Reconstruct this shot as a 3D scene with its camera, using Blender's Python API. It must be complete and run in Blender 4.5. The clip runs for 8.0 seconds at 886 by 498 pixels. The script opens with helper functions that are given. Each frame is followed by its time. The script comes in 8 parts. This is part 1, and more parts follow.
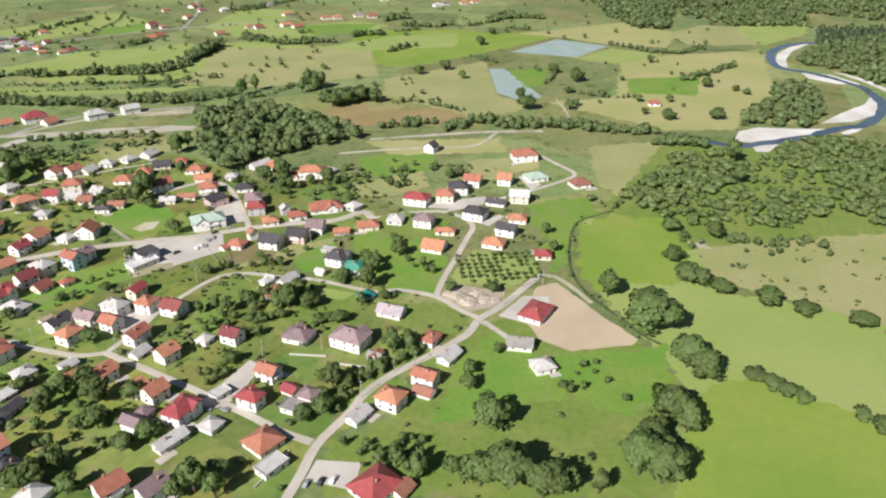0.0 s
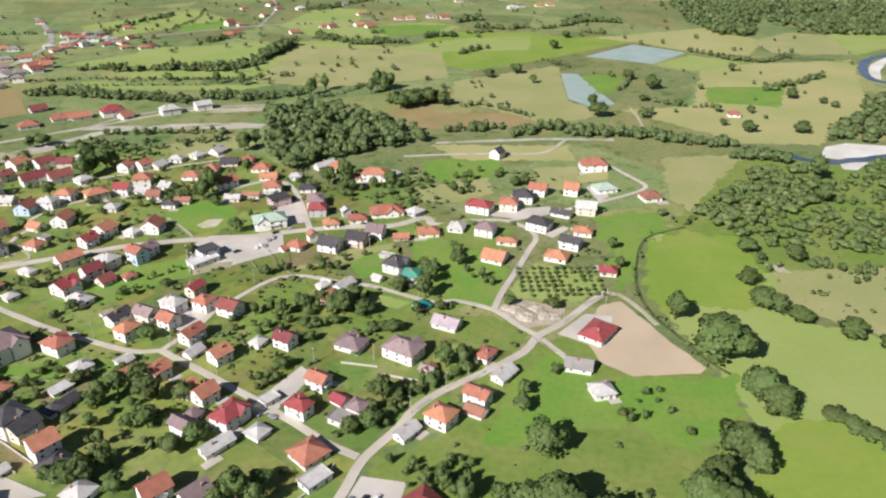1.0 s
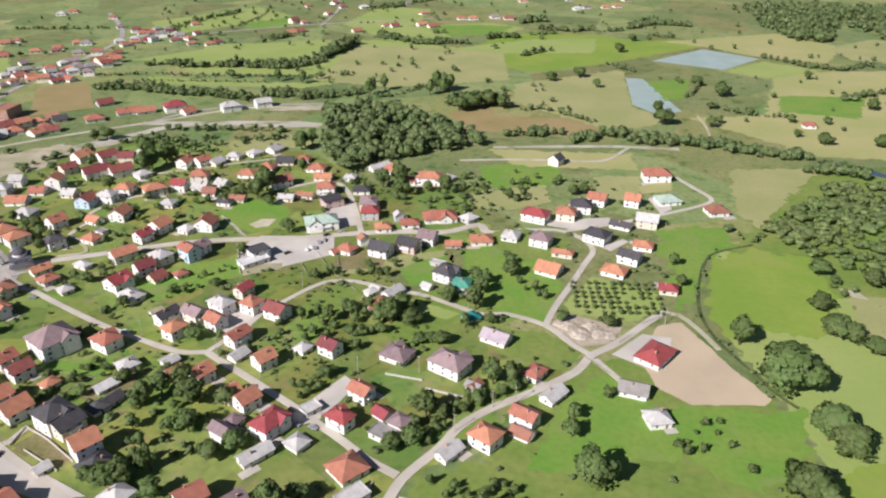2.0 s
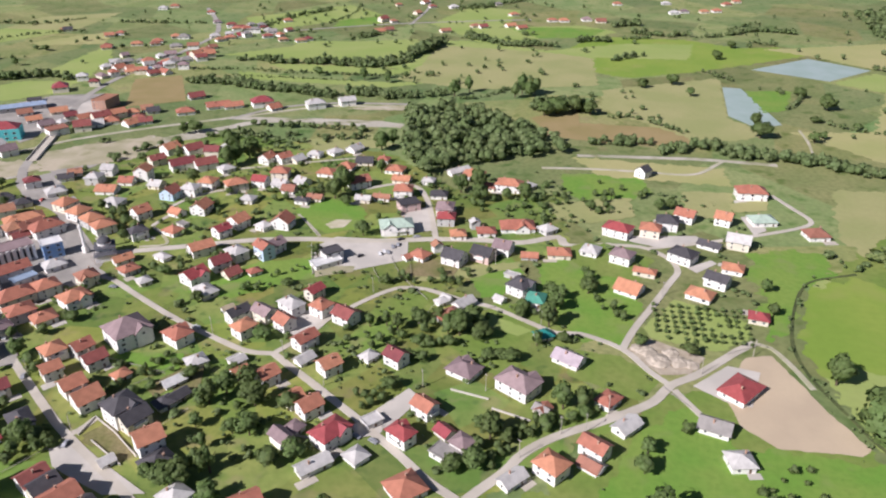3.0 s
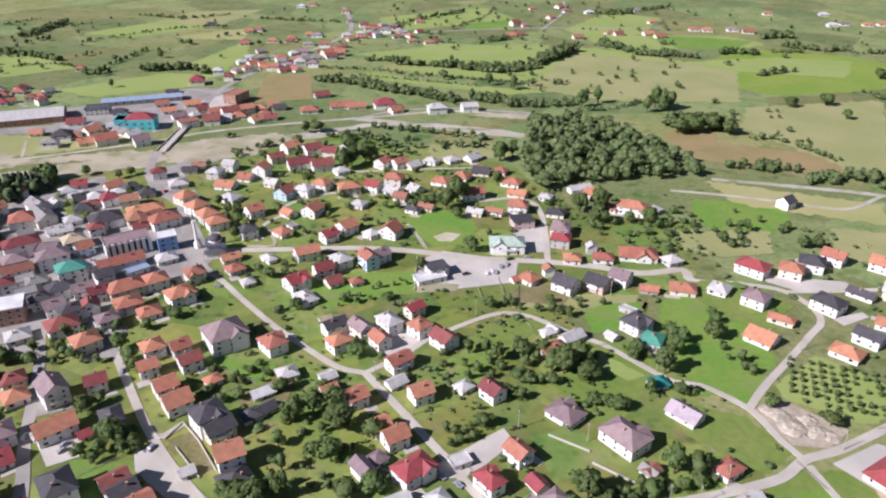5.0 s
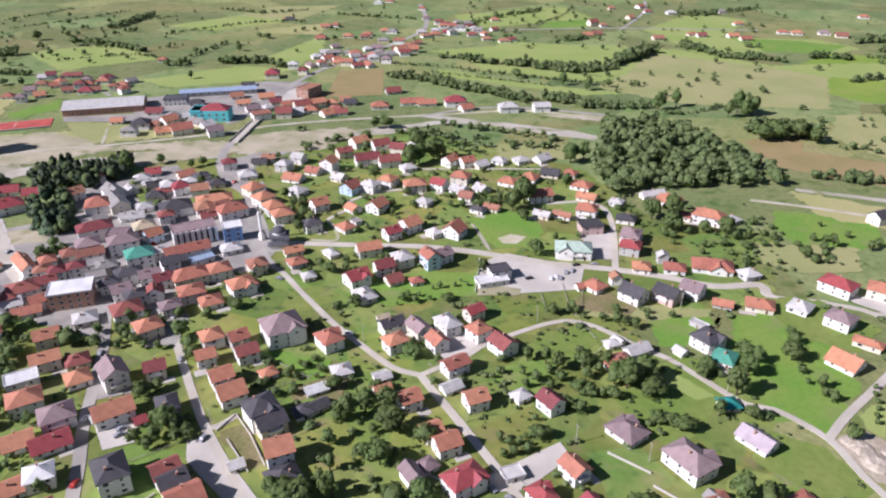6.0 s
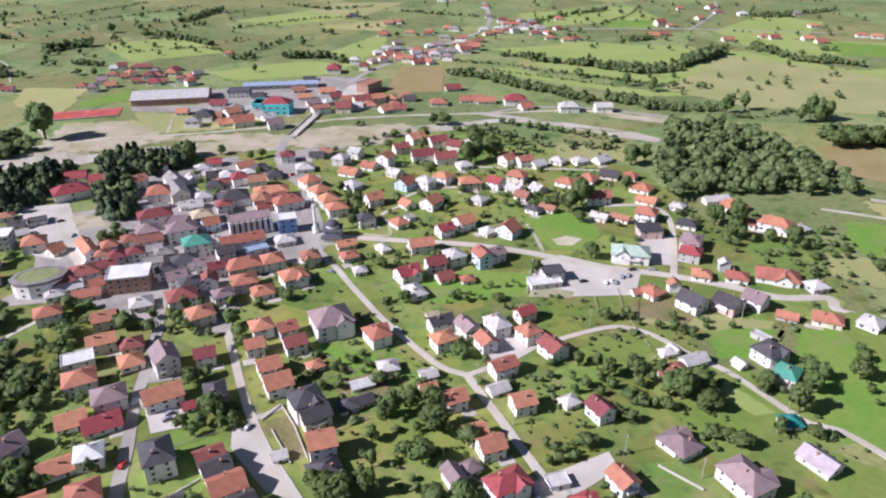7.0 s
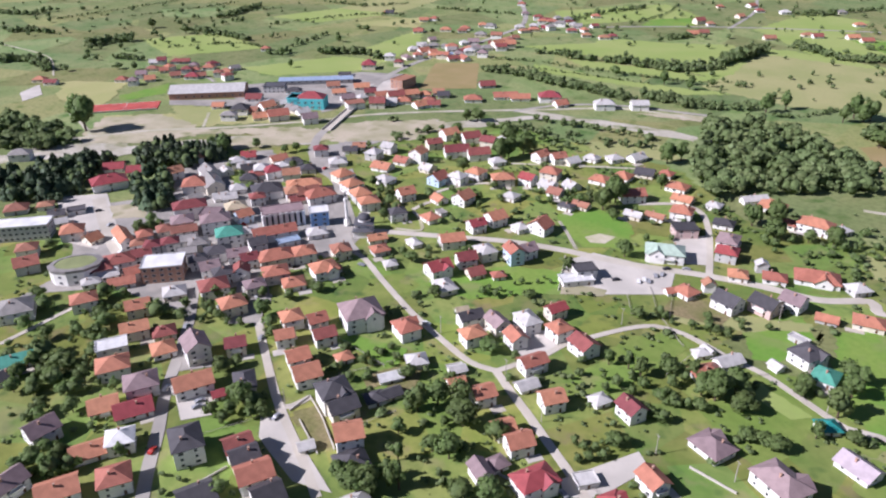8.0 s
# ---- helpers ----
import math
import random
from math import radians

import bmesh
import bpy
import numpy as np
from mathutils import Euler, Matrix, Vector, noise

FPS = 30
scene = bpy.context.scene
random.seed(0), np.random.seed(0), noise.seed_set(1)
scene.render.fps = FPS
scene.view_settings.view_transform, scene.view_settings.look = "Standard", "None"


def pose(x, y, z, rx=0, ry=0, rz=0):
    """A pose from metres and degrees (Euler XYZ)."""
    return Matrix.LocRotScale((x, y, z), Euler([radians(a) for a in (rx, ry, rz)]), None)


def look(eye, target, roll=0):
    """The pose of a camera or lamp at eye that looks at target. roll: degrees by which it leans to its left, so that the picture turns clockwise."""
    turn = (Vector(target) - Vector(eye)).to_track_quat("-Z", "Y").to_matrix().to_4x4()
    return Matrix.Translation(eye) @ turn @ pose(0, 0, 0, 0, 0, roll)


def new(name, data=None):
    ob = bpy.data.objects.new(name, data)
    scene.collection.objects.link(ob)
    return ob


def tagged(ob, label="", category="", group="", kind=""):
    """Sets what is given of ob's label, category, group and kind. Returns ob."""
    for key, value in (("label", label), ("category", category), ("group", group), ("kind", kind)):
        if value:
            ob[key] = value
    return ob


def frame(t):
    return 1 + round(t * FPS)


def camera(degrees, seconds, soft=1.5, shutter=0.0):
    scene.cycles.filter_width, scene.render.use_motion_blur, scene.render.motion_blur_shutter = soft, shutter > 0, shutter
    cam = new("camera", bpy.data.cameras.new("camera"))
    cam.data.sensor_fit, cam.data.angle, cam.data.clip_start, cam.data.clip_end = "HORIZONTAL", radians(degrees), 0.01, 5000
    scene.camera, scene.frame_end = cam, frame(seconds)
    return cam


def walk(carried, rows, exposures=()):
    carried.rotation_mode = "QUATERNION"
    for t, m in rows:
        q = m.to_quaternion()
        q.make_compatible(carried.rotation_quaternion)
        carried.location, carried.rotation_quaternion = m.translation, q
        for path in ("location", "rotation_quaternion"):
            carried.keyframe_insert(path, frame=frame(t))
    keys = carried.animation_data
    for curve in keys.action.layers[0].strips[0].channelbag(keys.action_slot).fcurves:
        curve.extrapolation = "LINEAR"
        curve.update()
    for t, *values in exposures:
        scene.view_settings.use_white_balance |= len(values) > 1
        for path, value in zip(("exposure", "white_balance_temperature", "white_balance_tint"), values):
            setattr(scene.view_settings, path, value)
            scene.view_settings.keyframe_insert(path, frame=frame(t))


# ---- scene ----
cam = camera(62.4, 8.0, soft=2.2)
PATH = [
    (0, (-0.16, 5.09, 194.37), (-0.3, 40.75, 176.23), 0.0),
    (0.5, (0.91, 11.16, 194.15), (-1.15, 46.76, 176.03), 0.0),
    (1, (1.77, 17.57, 193.76), (-1.89, 53.05, 175.66), 0.0),
    (1.5, (2.12, 23.85, 193.52), (-2.7, 59.19, 175.4), 0.0),
    (3, (0.56, 43.35, 192.89), (-10.22, 77.33, 174.73), 0.0),
    (3.5, (-0.27, 50.02, 192.7), (-12.33, 83.54, 174.54), 0.0),
    (4, (-1.71, 56.69, 192.55), (-15.33, 89.61, 174.35), 0.0),
    (4.5, (-3.34, 62.73, 192.2), (-18.46, 95.01, 174.1), -0.1),
    (6, (-7.49, 76.94, 187.85), (-27.27, 106.62, 169.77), -0.3),
    (6.5, (-8.11, 79.56, 186.48), (-29.35, 108.22, 168.38), -0.4),
    (7, (-8.67, 81.45, 184.91), (-30.91, 109.35, 166.81), -0.4),
    (7.5, (-8.81, 81.96, 183.54), (-31.73, 109.3, 165.42), -0.5),
    (8, (-8.94, 82.28, 182.14), (-32.48, 109.04, 164.02), -0.6),
]
walk(cam, [(t, look(eye, target, roll)) for t, eye, target, roll in PATH], exposures=((0, 0.44, 6450, 13), (3, 0.36, 6200, 21), (8, 0.51, 5850, 25)))

# ---- daylight ----
SUN_HEIGHT, SUN_FROM = 36.0, 234.0  # degrees above the horizon; the side it shines from, anticlockwise from +x
world = bpy.data.worlds.new("world")
scene.world = world
world.use_nodes = True
sky = world.node_tree.nodes.new("ShaderNodeTexSky")
sky.sky_type, sky.sun_disc = "NISHITA", False
sky.air_density, sky.dust_density, sky.altitude = 0.75, 0.4, 900.0  # clear mountain air
sky.sun_elevation, sky.sun_rotation = radians(SUN_HEIGHT), radians(90 - SUN_FROM)
world.node_tree.links.new(sky.outputs[0], world.node_tree.nodes["Background"].inputs[0])
world.node_tree.nodes["Background"].inputs[1].default_value = 0.05
sun = new("sun", bpy.data.lights.new("sun", "SUN"))
sun.data.energy, sun.data.angle, sun.data.color = 5.0, radians(0.55), (1.0, 0.965, 0.91)
sun_dir = Vector((math.cos(radians(SUN_FROM)) * math.cos(radians(SUN_HEIGHT)), math.sin(radians(SUN_FROM)) * math.cos(radians(SUN_HEIGHT)), math.sin(radians(SUN_HEIGHT))))
sun.matrix_world = look(sun_dir * 300, (0, 0, 0))

# ---- materials ----
MATS = {}


def material(name, colour, second=None, rough=0.9, fine=2.0, broad=0.1, amount=1.0, bump=0.0, vary=0.0, island=0.0, metal=0.0, stripes=0.0, specks=None, through_light=0.0, soft=False, cells=None, soil=None):
    """A surface with a broad and a fine variation between two colours, and an optional relief."""
    m = bpy.data.materials.new(name)
    m.use_nodes = True
    nt = m.node_tree
    n, ln = nt.nodes, nt.links
    b = n["Principled BSDF"]
    b.inputs["Roughness"].default_value, b.inputs["Metallic"].default_value = rough, metal
    b.inputs["Specular IOR Level"].default_value = 0.25
    second = second or tuple(c * 0.72 for c in colour)
    co = n.new("ShaderNodeTexCoord")

    def noise_at(scale, detail=4.0):
        t = n.new("ShaderNodeTexNoise")
        t.inputs["Scale"].default_value, t.inputs["Detail"].default_value = scale, detail
        ln.new(co.outputs["Object"], t.inputs["Vector"])
        return t.outputs["Fac"]

    def ramp(src, lo, hi):
        r = n.new("ShaderNodeMapRange")
        r.inputs["From Min"].default_value, r.inputs["From Max"].default_value = lo, hi
        ln.new(src, r.inputs["Value"])
        return r.outputs["Result"]

    def mix(fac, a, c, mode="MIX"):
        x = n.new("ShaderNodeMix")
        x.data_type, x.blend_type = "RGBA", mode
        for sock, v in (("Factor", fac), ("A", a), ("B", c)):
            s = [i for i in x.inputs if i.name == sock and (i.type == "RGBA" if sock != "Factor" else i.type == "VALUE")][0]
            if isinstance(v, (int, float)):
                s.default_value = v
            elif isinstance(v, tuple):
                s.default_value = (*v, 1)
            else:
                ln.new(v, s)
        return [o for o in x.outputs if o.type == "RGBA"][0]

    def times(src, k, base):
        t = n.new("ShaderNodeMath")
        t.operation = "MULTIPLY_ADD"
        ln.new(src, t.inputs[0])
        t.inputs[1].default_value, t.inputs[2].default_value = k, base
        return t.outputs[0]

    col = mix(ramp(noise_at(broad), 0.38, 0.62), colour, second)
    dark = tuple(c * (1 - 0.45 * amount) for c in colour)
    f2 = noise_at(fine, 6.0)
    col = mix(times(ramp(f2, 0.4, 0.75), 0.6 * amount, 0.0), col, dark)
    if stripes:
        w = n.new("ShaderNodeTexWave")
        w.inputs["Scale"].default_value, w.inputs["Distortion"].default_value, w.inputs["Detail"].default_value = stripes, 1.5, 2.0
        ln.new(co.outputs["Object"], w.inputs["Vector"])
        col = mix(times(w.outputs["Fac"], 0.25, 0.0), col, second)
    if specks:
        col = mix(ramp(noise_at(specks[0], 2.0), specks[1] - 0.03, specks[1] + 0.14), col, specks[2])
    if soil:
        col = mix(times(ramp(noise_at(soil[0], 3.0), soil[1], soil[1] + 0.10), 0.45, 0.0), col, soil[2])
    if cells:
        vo = n.new("ShaderNodeTexVoronoi")
        vo.inputs["Scale"].default_value = cells[0]
        ln.new(co.outputs["Object"], vo.inputs["Vector"])
        sep = n.new("ShaderNodeSeparateColor")
        ln.new(vo.outputs["Color"], sep.inputs[0])
        hs = n.new("ShaderNodeHueSaturation")
        ln.new(times(sep.outputs[0], 0.06, 0.47), hs.inputs["Hue"])
        ln.new(times(sep.outputs[1], cells[1] * 2, 1 - cells[1]), hs.inputs["Value"])
        ln.new(col, hs.inputs["Color"])
        col = hs.outputs[0]
    if vary or island:
        hsv = n.new("ShaderNodeHueSaturation")
        src = n.new("ShaderNodeNewGeometry").outputs["Random Per Island"] if island else n.new("ShaderNodeObjectInfo").outputs["Random"]
        amt = island or vary
        ln.new(times(src, 0.06 * amt, 0.5 - 0.035 * amt), hsv.inputs["Hue"])
        ln.new(times(src, 1.1 * amt, 1.0 - 0.55 * amt), hsv.inputs["Value"])
        ln.new(col, hsv.inputs["Color"])
        col = hsv.outputs[0]
        if island and vary:
            h2 = n.new("ShaderNodeHueSaturation")
            src = n.new("ShaderNodeObjectInfo").outputs["Random"]
            ln.new(times(src, 0.05 * vary, 0.5 - 0.02 * vary), h2.inputs["Hue"])
            ln.new(times(src, 1.0 * vary, 1.0 - 0.5 * vary), h2.inputs["Value"])
            ln.new(col, h2.inputs["Color"])
            col = h2.outputs[0]
    ln.new(col, b.inputs["Base Color"])
    if bump:
        bp = n.new("ShaderNodeBump")
        bp.inputs["Strength"].default_value, bp.inputs["Distance"].default_value = 0.6, bump
        ln.new(f2, bp.inputs["Height"])
        ln.new(bp.outputs[0], b.inputs["Normal"])
    if through_light:
        tr = n.new("ShaderNodeBsdfTranslucent")
        ln.new(col, tr.inputs["Color"])
        ms = n.new("ShaderNodeMixShader")
        ms.inputs[0].default_value = through_light
        ln.new(b.outputs[0], ms.inputs[1])
        ln.new(tr.outputs[0], ms.inputs[2])
        ln.new(ms.outputs[0], n["Material Output"].inputs["Surface"])
    if soft:
        at = n.new("ShaderNodeAttribute")
        at.attribute_name = "edge"
        add = n.new("ShaderNodeMath")
        add.operation = "ADD"
        ln.new(at.outputs["Fac"], add.inputs[0])
        ln.new(times(noise_at(0.12, 5.0), 1.2, -0.6), add.inputs[1])
        clear = n.new("ShaderNodeBsdfTransparent")
        ms = n.new("ShaderNodeMixShader")
        ln.new(ramp(add.outputs[0], 0.498, 0.502), ms.inputs[0])
        ln.new(clear.outputs[0], ms.inputs[1])
        ln.new(b.outputs[0], ms.inputs[2])
        ln.new(ms.outputs[0], n["Material Output"].inputs["Surface"])
    MATS[name] = m
    return m


# ground covers
material("rough_grass", (0.185, 0.235, 0.082), (0.26, 0.275, 0.112), fine=0.30, broad=0.02, bump=0.3, specks=(0.07, 0.58, (0.10, 0.155, 0.038)), cells=(0.011, 0.2), soil=(0.05, 0.62, (0.26, 0.22, 0.11)))
material("garden_grass", (0.155, 0.22, 0.044), (0.24, 0.255, 0.072), fine=0.22, broad=0.03, amount=0.75, bump=0.3, specks=(0.10, 0.60, (0.085, 0.135, 0.032)), cells=(0.035, 0.2), soil=(0.07, 0.56, (0.26, 0.21, 0.11)), soft=True)
material("lawn", (0.14, 0.275, 0.040), (0.195, 0.285, 0.055), fine=0.35, broad=0.035, amount=0.7, bump=0.2, specks=(0.06, 0.6, (0.20, 0.25, 0.075)), soft=True)
material("garden_lawn", (0.155, 0.235, 0.045), (0.21, 0.255, 0.065), fine=0.3, broad=0.04, amount=0.8, bump=0.2, soft=True)
material("meadow", (0.30, 0.355, 0.112), (0.255, 0.335, 0.088), fine=0.3, broad=0.015, amount=0.5, bump=0.15, soft=True)
material("bright_meadow", (0.185, 0.285, 0.042), (0.235, 0.31, 0.055), fine=0.25, broad=0.02, amount=0.5, bump=0.15, specks=(0.03, 0.6, (0.25, 0.29, 0.07)), soft=True)
material("dry_meadow", (0.345, 0.335, 0.148), (0.285, 0.305, 0.118), fine=0.3, broad=0.02, amount=0.6, bump=0.15, soft=True)
material("straw", (0.385, 0.36, 0.16), (0.32, 0.335, 0.125), fine=0.25, broad=0.015, amount=0.5, bump=0.1, soft=True)
material("ploughed", (0.33, 0.25, 0.12), (0.27, 0.22, 0.09), fine=0.6, broad=0.03, amount=0.6, bump=0.15, stripes=0.5, soft=True)
material("garden_soil", (0.17, 0.17, 0.06), (0.26, 0.21, 0.11), fine=0.7, broad=0.08, bump=0.15, soft=True)
material("sand", (0.52, 0.42, 0.29), (0.46, 0.37, 0.26), fine=0.6, broad=0.04, amount=0.35, bump=0.08, soft=True)
material("bare_earth", (0.47, 0.41, 0.30), (0.33, 0.31, 0.19), fine=0.3, broad=0.04, amount=0.6, bump=0.2, specks=(0.05, 0.6, (0.22, 0.23, 0.10)), soft=True)
material("straw_patch", (0.55, 0.50, 0.38), (0.40, 0.38, 0.22), fine=0.6, broad=0.1, amount=0.5, soft=True)
material("rubble", (0.50, 0.43, 0.33), (0.36, 0.30, 0.22), fine=0.7, broad=0.12, bump=0.3, soft=True)
material("plastic_sheet", (0.36, 0.44, 0.41), (0.30, 0.39, 0.34), rough=0.5, fine=0.5, broad=0.05, amount=0.4, stripes=0.8)
material("paving", (0.37, 0.345, 0.31), (0.26, 0.245, 0.22), fine=0.5, broad=0.06, amount=0.7, specks=(0.09, 0.62, (0.36, 0.33, 0.29)))
material("concrete_yard", (0.56, 0.52, 0.46), (0.46, 0.43, 0.38), fine=0.6, broad=0.06, amount=0.4)
material("asphalt", (0.38, 0.355, 0.315), (0.30, 0.28, 0.25), fine=1.0, broad=0.05, amount=0.4)
material("concrete", (0.54, 0.495, 0.42), (0.44, 0.40, 0.33), fine=1.0, broad=0.06, amount=0.4)
material("gravel_path", (0.50, 0.46, 0.37), (0.36, 0.35, 0.22), fine=0.6, broad=0.06, amount=0.5)
material("gravel", (0.50, 0.465, 0.39), (0.36, 0.335, 0.25), fine=0.4, broad=0.05, amount=0.7, bump=0.2, specks=(0.045, 0.58, (0.21, 0.22, 0.10)))
material("river_bank", (0.72, 0.70, 0.66), (0.55, 0.52, 0.45), fine=0.3, broad=0.03, amount=0.4, bump=0.2)
material("river", (0.06, 0.09, 0.12), (0.10, 0.13, 0.16), rough=0.12, fine=0.4, broad=0.03, amount=0.3)
material("ditch", (0.06, 0.08, 0.03), (0.12, 0.14, 0.05), fine=0.6, broad=0.1)
# roofs
ROOF = {
    "o": ("orange", (0.47, 0.20, 0.125), "tiled"), "r": ("red", (0.35, 0.08, 0.082), "metal"), "m": ("maroon", (0.27, 0.085, 0.075), "tiled"),
    "n": ("brown", (0.36, 0.17, 0.11), "tiled"), "d": ("dark grey", (0.085, 0.08, 0.085), "tiled"), "g": ("grey", (0.30, 0.28, 0.26), "sheet"),
    "w": ("pale grey", (0.56, 0.54, 0.51), "sheet"), "W": ("white", (0.76, 0.75, 0.72), "sheet"), "p": ("mauve grey", (0.29, 0.21, 0.21), "tiled"), "t": ("teal green", (0.10, 0.34, 0.25), "sheet"),
    "T": ("dark teal", (0.03, 0.26, 0.24), "sheet"), "c": ("cream", (0.52, 0.44, 0.30), "sheet"), "b": ("blue", (0.32, 0.40, 0.52), "sheet"),
    "l": ("pale green", (0.44, 0.55, 0.45), "sheet"), "L": ("lilac grey", (0.44, 0.37, 0.40), "sheet"),
}
for key, (word, colour, sort) in ROOF.items():
    material("roof_" + word.replace(" ", "_"), colour, tuple(c * 0.8 for c in colour), rough=0.6 if sort == "tiled" else 0.45, fine=2.2, broad=0.35, amount=0.55, bump=0.05, vary=0.34 if sort == "tiled" else 0.15)
WALL = {
    "white": (0.80, 0.78, 0.74), "cream": (0.72, 0.66, 0.54), "pale blue": (0.50, 0.62, 0.74), "grey": (0.50, 0.49, 0.47), "pink": (0.62, 0.46, 0.42), "bare brick": (0.45, 0.26, 0.18),
    "blue": (0.22, 0.38, 0.66), "turquoise": (0.12, 0.55, 0.58),
}
for word, colour in WALL.items():
    material("wall_" + word.replace(" ", "_"), colour, tuple(c * 0.88 for c in colour), rough=0.85, fine=1.2, broad=0.3, amount=0.25, vary=0.08)
material("glass", (0.03, 0.04, 0.05), rough=0.08, amount=0.2)
material("frame_white", (0.75, 0.74, 0.72), rough=0.5, amount=0.15)
material("door_wood", (0.16, 0.09, 0.05), rough=0.55, fine=3, amount=0.5)
material("chimney_brick", (0.48, 0.30, 0.22), fine=3, amount=0.4)
material("bark", (0.12, 0.09, 0.06), fine=3, bump=0.05)
material("leaf", (0.155, 0.225, 0.072), (0.19, 0.25, 0.086), rough=0.6, fine=0.6, broad=0.12, amount=0.3, island=0.2, vary=0.35, through_light=0.45)
# darker than broad leaves: shade deep in a crown, put into the filler colour
material("shaded_core", (0.11, 0.155, 0.055), fine=0.8)
material("needle", (0.055, 0.088, 0.042), (0.07, 0.105, 0.05), rough=0.6, fine=0.8, broad=0.15, island=0.5, vary=0.3, through_light=0.1)
material("bush_leaf", (0.215, 0.305, 0.10), (0.275, 0.335, 0.125), rough=0.6, fine=0.25, broad=0.04, amount=0.35, island=0.22, through_light=0.45)
material("wood_leaf", (0.18, 0.25, 0.098), (0.23, 0.285, 0.12), rough=0.6, fine=0.25, broad=0.05, amount=0.4, island=0.22, through_light=0.4)

# ---- building blocks ----


def mesh(name, verts, faces, *mats):
    me = bpy.data.meshes.new(name)
    me.from_pydata([tuple(v) for v in verts], [], faces)
    for m in mats:
        me.materials.append(MATS[m])
    return me


def part(name, data, parent, m=None, label=""):
    ob = new(name, data)
    ob.parent = parent
    if m is not None:
        ob.matrix_basis = m
    return tagged(ob, label)


def box_into(v, f, x0, y0, z0, x1, y1, z1):
    k = len(v)
    v += [(x0, y0, z0), (x1, y0, z0), (x1, y1, z0), (x0, y1, z0), (x0, y0, z1), (x1, y0, z1), (x1, y1, z1), (x0, y1, z1)]
    f += [tuple(k + i for i in q) for q in ((0, 3, 2, 1), (4, 5, 6, 7), (0, 1, 5, 4), (1, 2, 6, 5), (2, 3, 7, 6), (3, 0, 4, 7))]


def smooth_line(points, step=4.0):
    """A rounded line through the points."""
    p = [Vector((x, y, 0)) for x, y in points]
    p = [2 * p[0] - p[1]] + p + [2 * p[-1] - p[-2]]
    out = []
    for a, b, c, d in zip(p, p[1:], p[2:], p[3:]):
        n = max(1, int((c - b).length / step))
        for i in range(n):
            t = i / n
            out.append(0.5 * (2 * b + (c - a) * t + (2 * a - 5 * b + 4 * c - d) * t * t + (3 * b - a - 3 * c + d) * t ** 3))
    return out + [p[-2]]


RIBBONS = []  # (line, half width, height) of roads and beds
BUSY = []  # (x, y, radius) of what stands or lies on the ground


def free_at(x, y, r):
    return all((x - a) ** 2 + (y - b) ** 2 > (r + c) ** 2 for a, b, c in BUSY)


def ribbon(name, mat, width, points, z, ragged=0.0, wobble=0.0):
    line = smooth_line(points)
    v, f = [], []
    for i, p in enumerate(line):
        q = line[min(i + 1, len(line) - 1)] - line[max(i - 1, 0)]
        side = Vector((-q.y, q.x, 0)).normalized()
        a, b = (width / 2 + ragged * 1.6 * noise.noise((p.x * 0.06, p.y * 0.06, k)) for k in (0.0, 7.0))
        l, r = p + side * a, p - side * b
        v += [(l.x, l.y, z - 0.3), (l.x, l.y, z), (r.x, r.y, z), (r.x, r.y, z - 0.3)]
        if i:
            k = 4 * i
            f += [(k - 4 + j, k - 3 + j, k + 1 + j, k + j) for j in range(3)]
        BUSY.append((p.x, p.y, width / 2 + 0.5))
    RIBBONS.append((line, width / 2, z))
    return new(name, mesh(name, v, f, mat))


LAYER = {"road": 0, "band": 0, "field": 0}


def road(name, mat, width, points):
    LAYER["road"] += 1
    width *= 1.18 if mat in ("concrete", "asphalt") else 1
    ob = ribbon(name, mat, width, points, 0.22 + 0.003 * LAYER["road"], ragged=0.12)
    return tagged(ob, {"asphalt": "worn grey asphalt road between the houses", "concrete": "pale dusty concrete lane between the gardens"}.get(mat, "pale gravel track through the grass"), "road", kind="structure")


def band(mat, width, points):
    LAYER["band"] += 1
    ob = ribbon({"river": "water", "ditch": "ditch"}.get(mat, "gravel_bed"), mat, width, points, 0.18 + 0.004 * LAYER["band"], ragged=width * 0.2)
    return tagged(ob, {"river": "clear blue shallow river between gravel banks", "ditch": "dark overgrown ditch between two meadows"}.get(mat, "dry grey gravel bed of the stream"), "water" if mat == "river" else "ground", kind="structure")


def inside(x, y, poly):
    hit = False
    for (a, b), (c, d) in zip(poly, poly[1:] + poly[:1]):
        if (b > y) != (d > y) and x < (c - a) * (y - b) / (d - b) + a:
            hit = not hit
    return hit


PATCHES = []
PATCH_Z = []


def surface_z(x, y):
    """The height of the road, yard or field at a place."""
    z = max([pz for (m, q), pz in zip(PATCHES, PATCH_Z) if inside(x, y, q)] + [0.0])
    return max([rz for line, half, rz in RIBBONS if any((p.x - x) ** 2 + (p.y - y) ** 2 < (half + 0.5) ** 2 for p in line)] + [z])



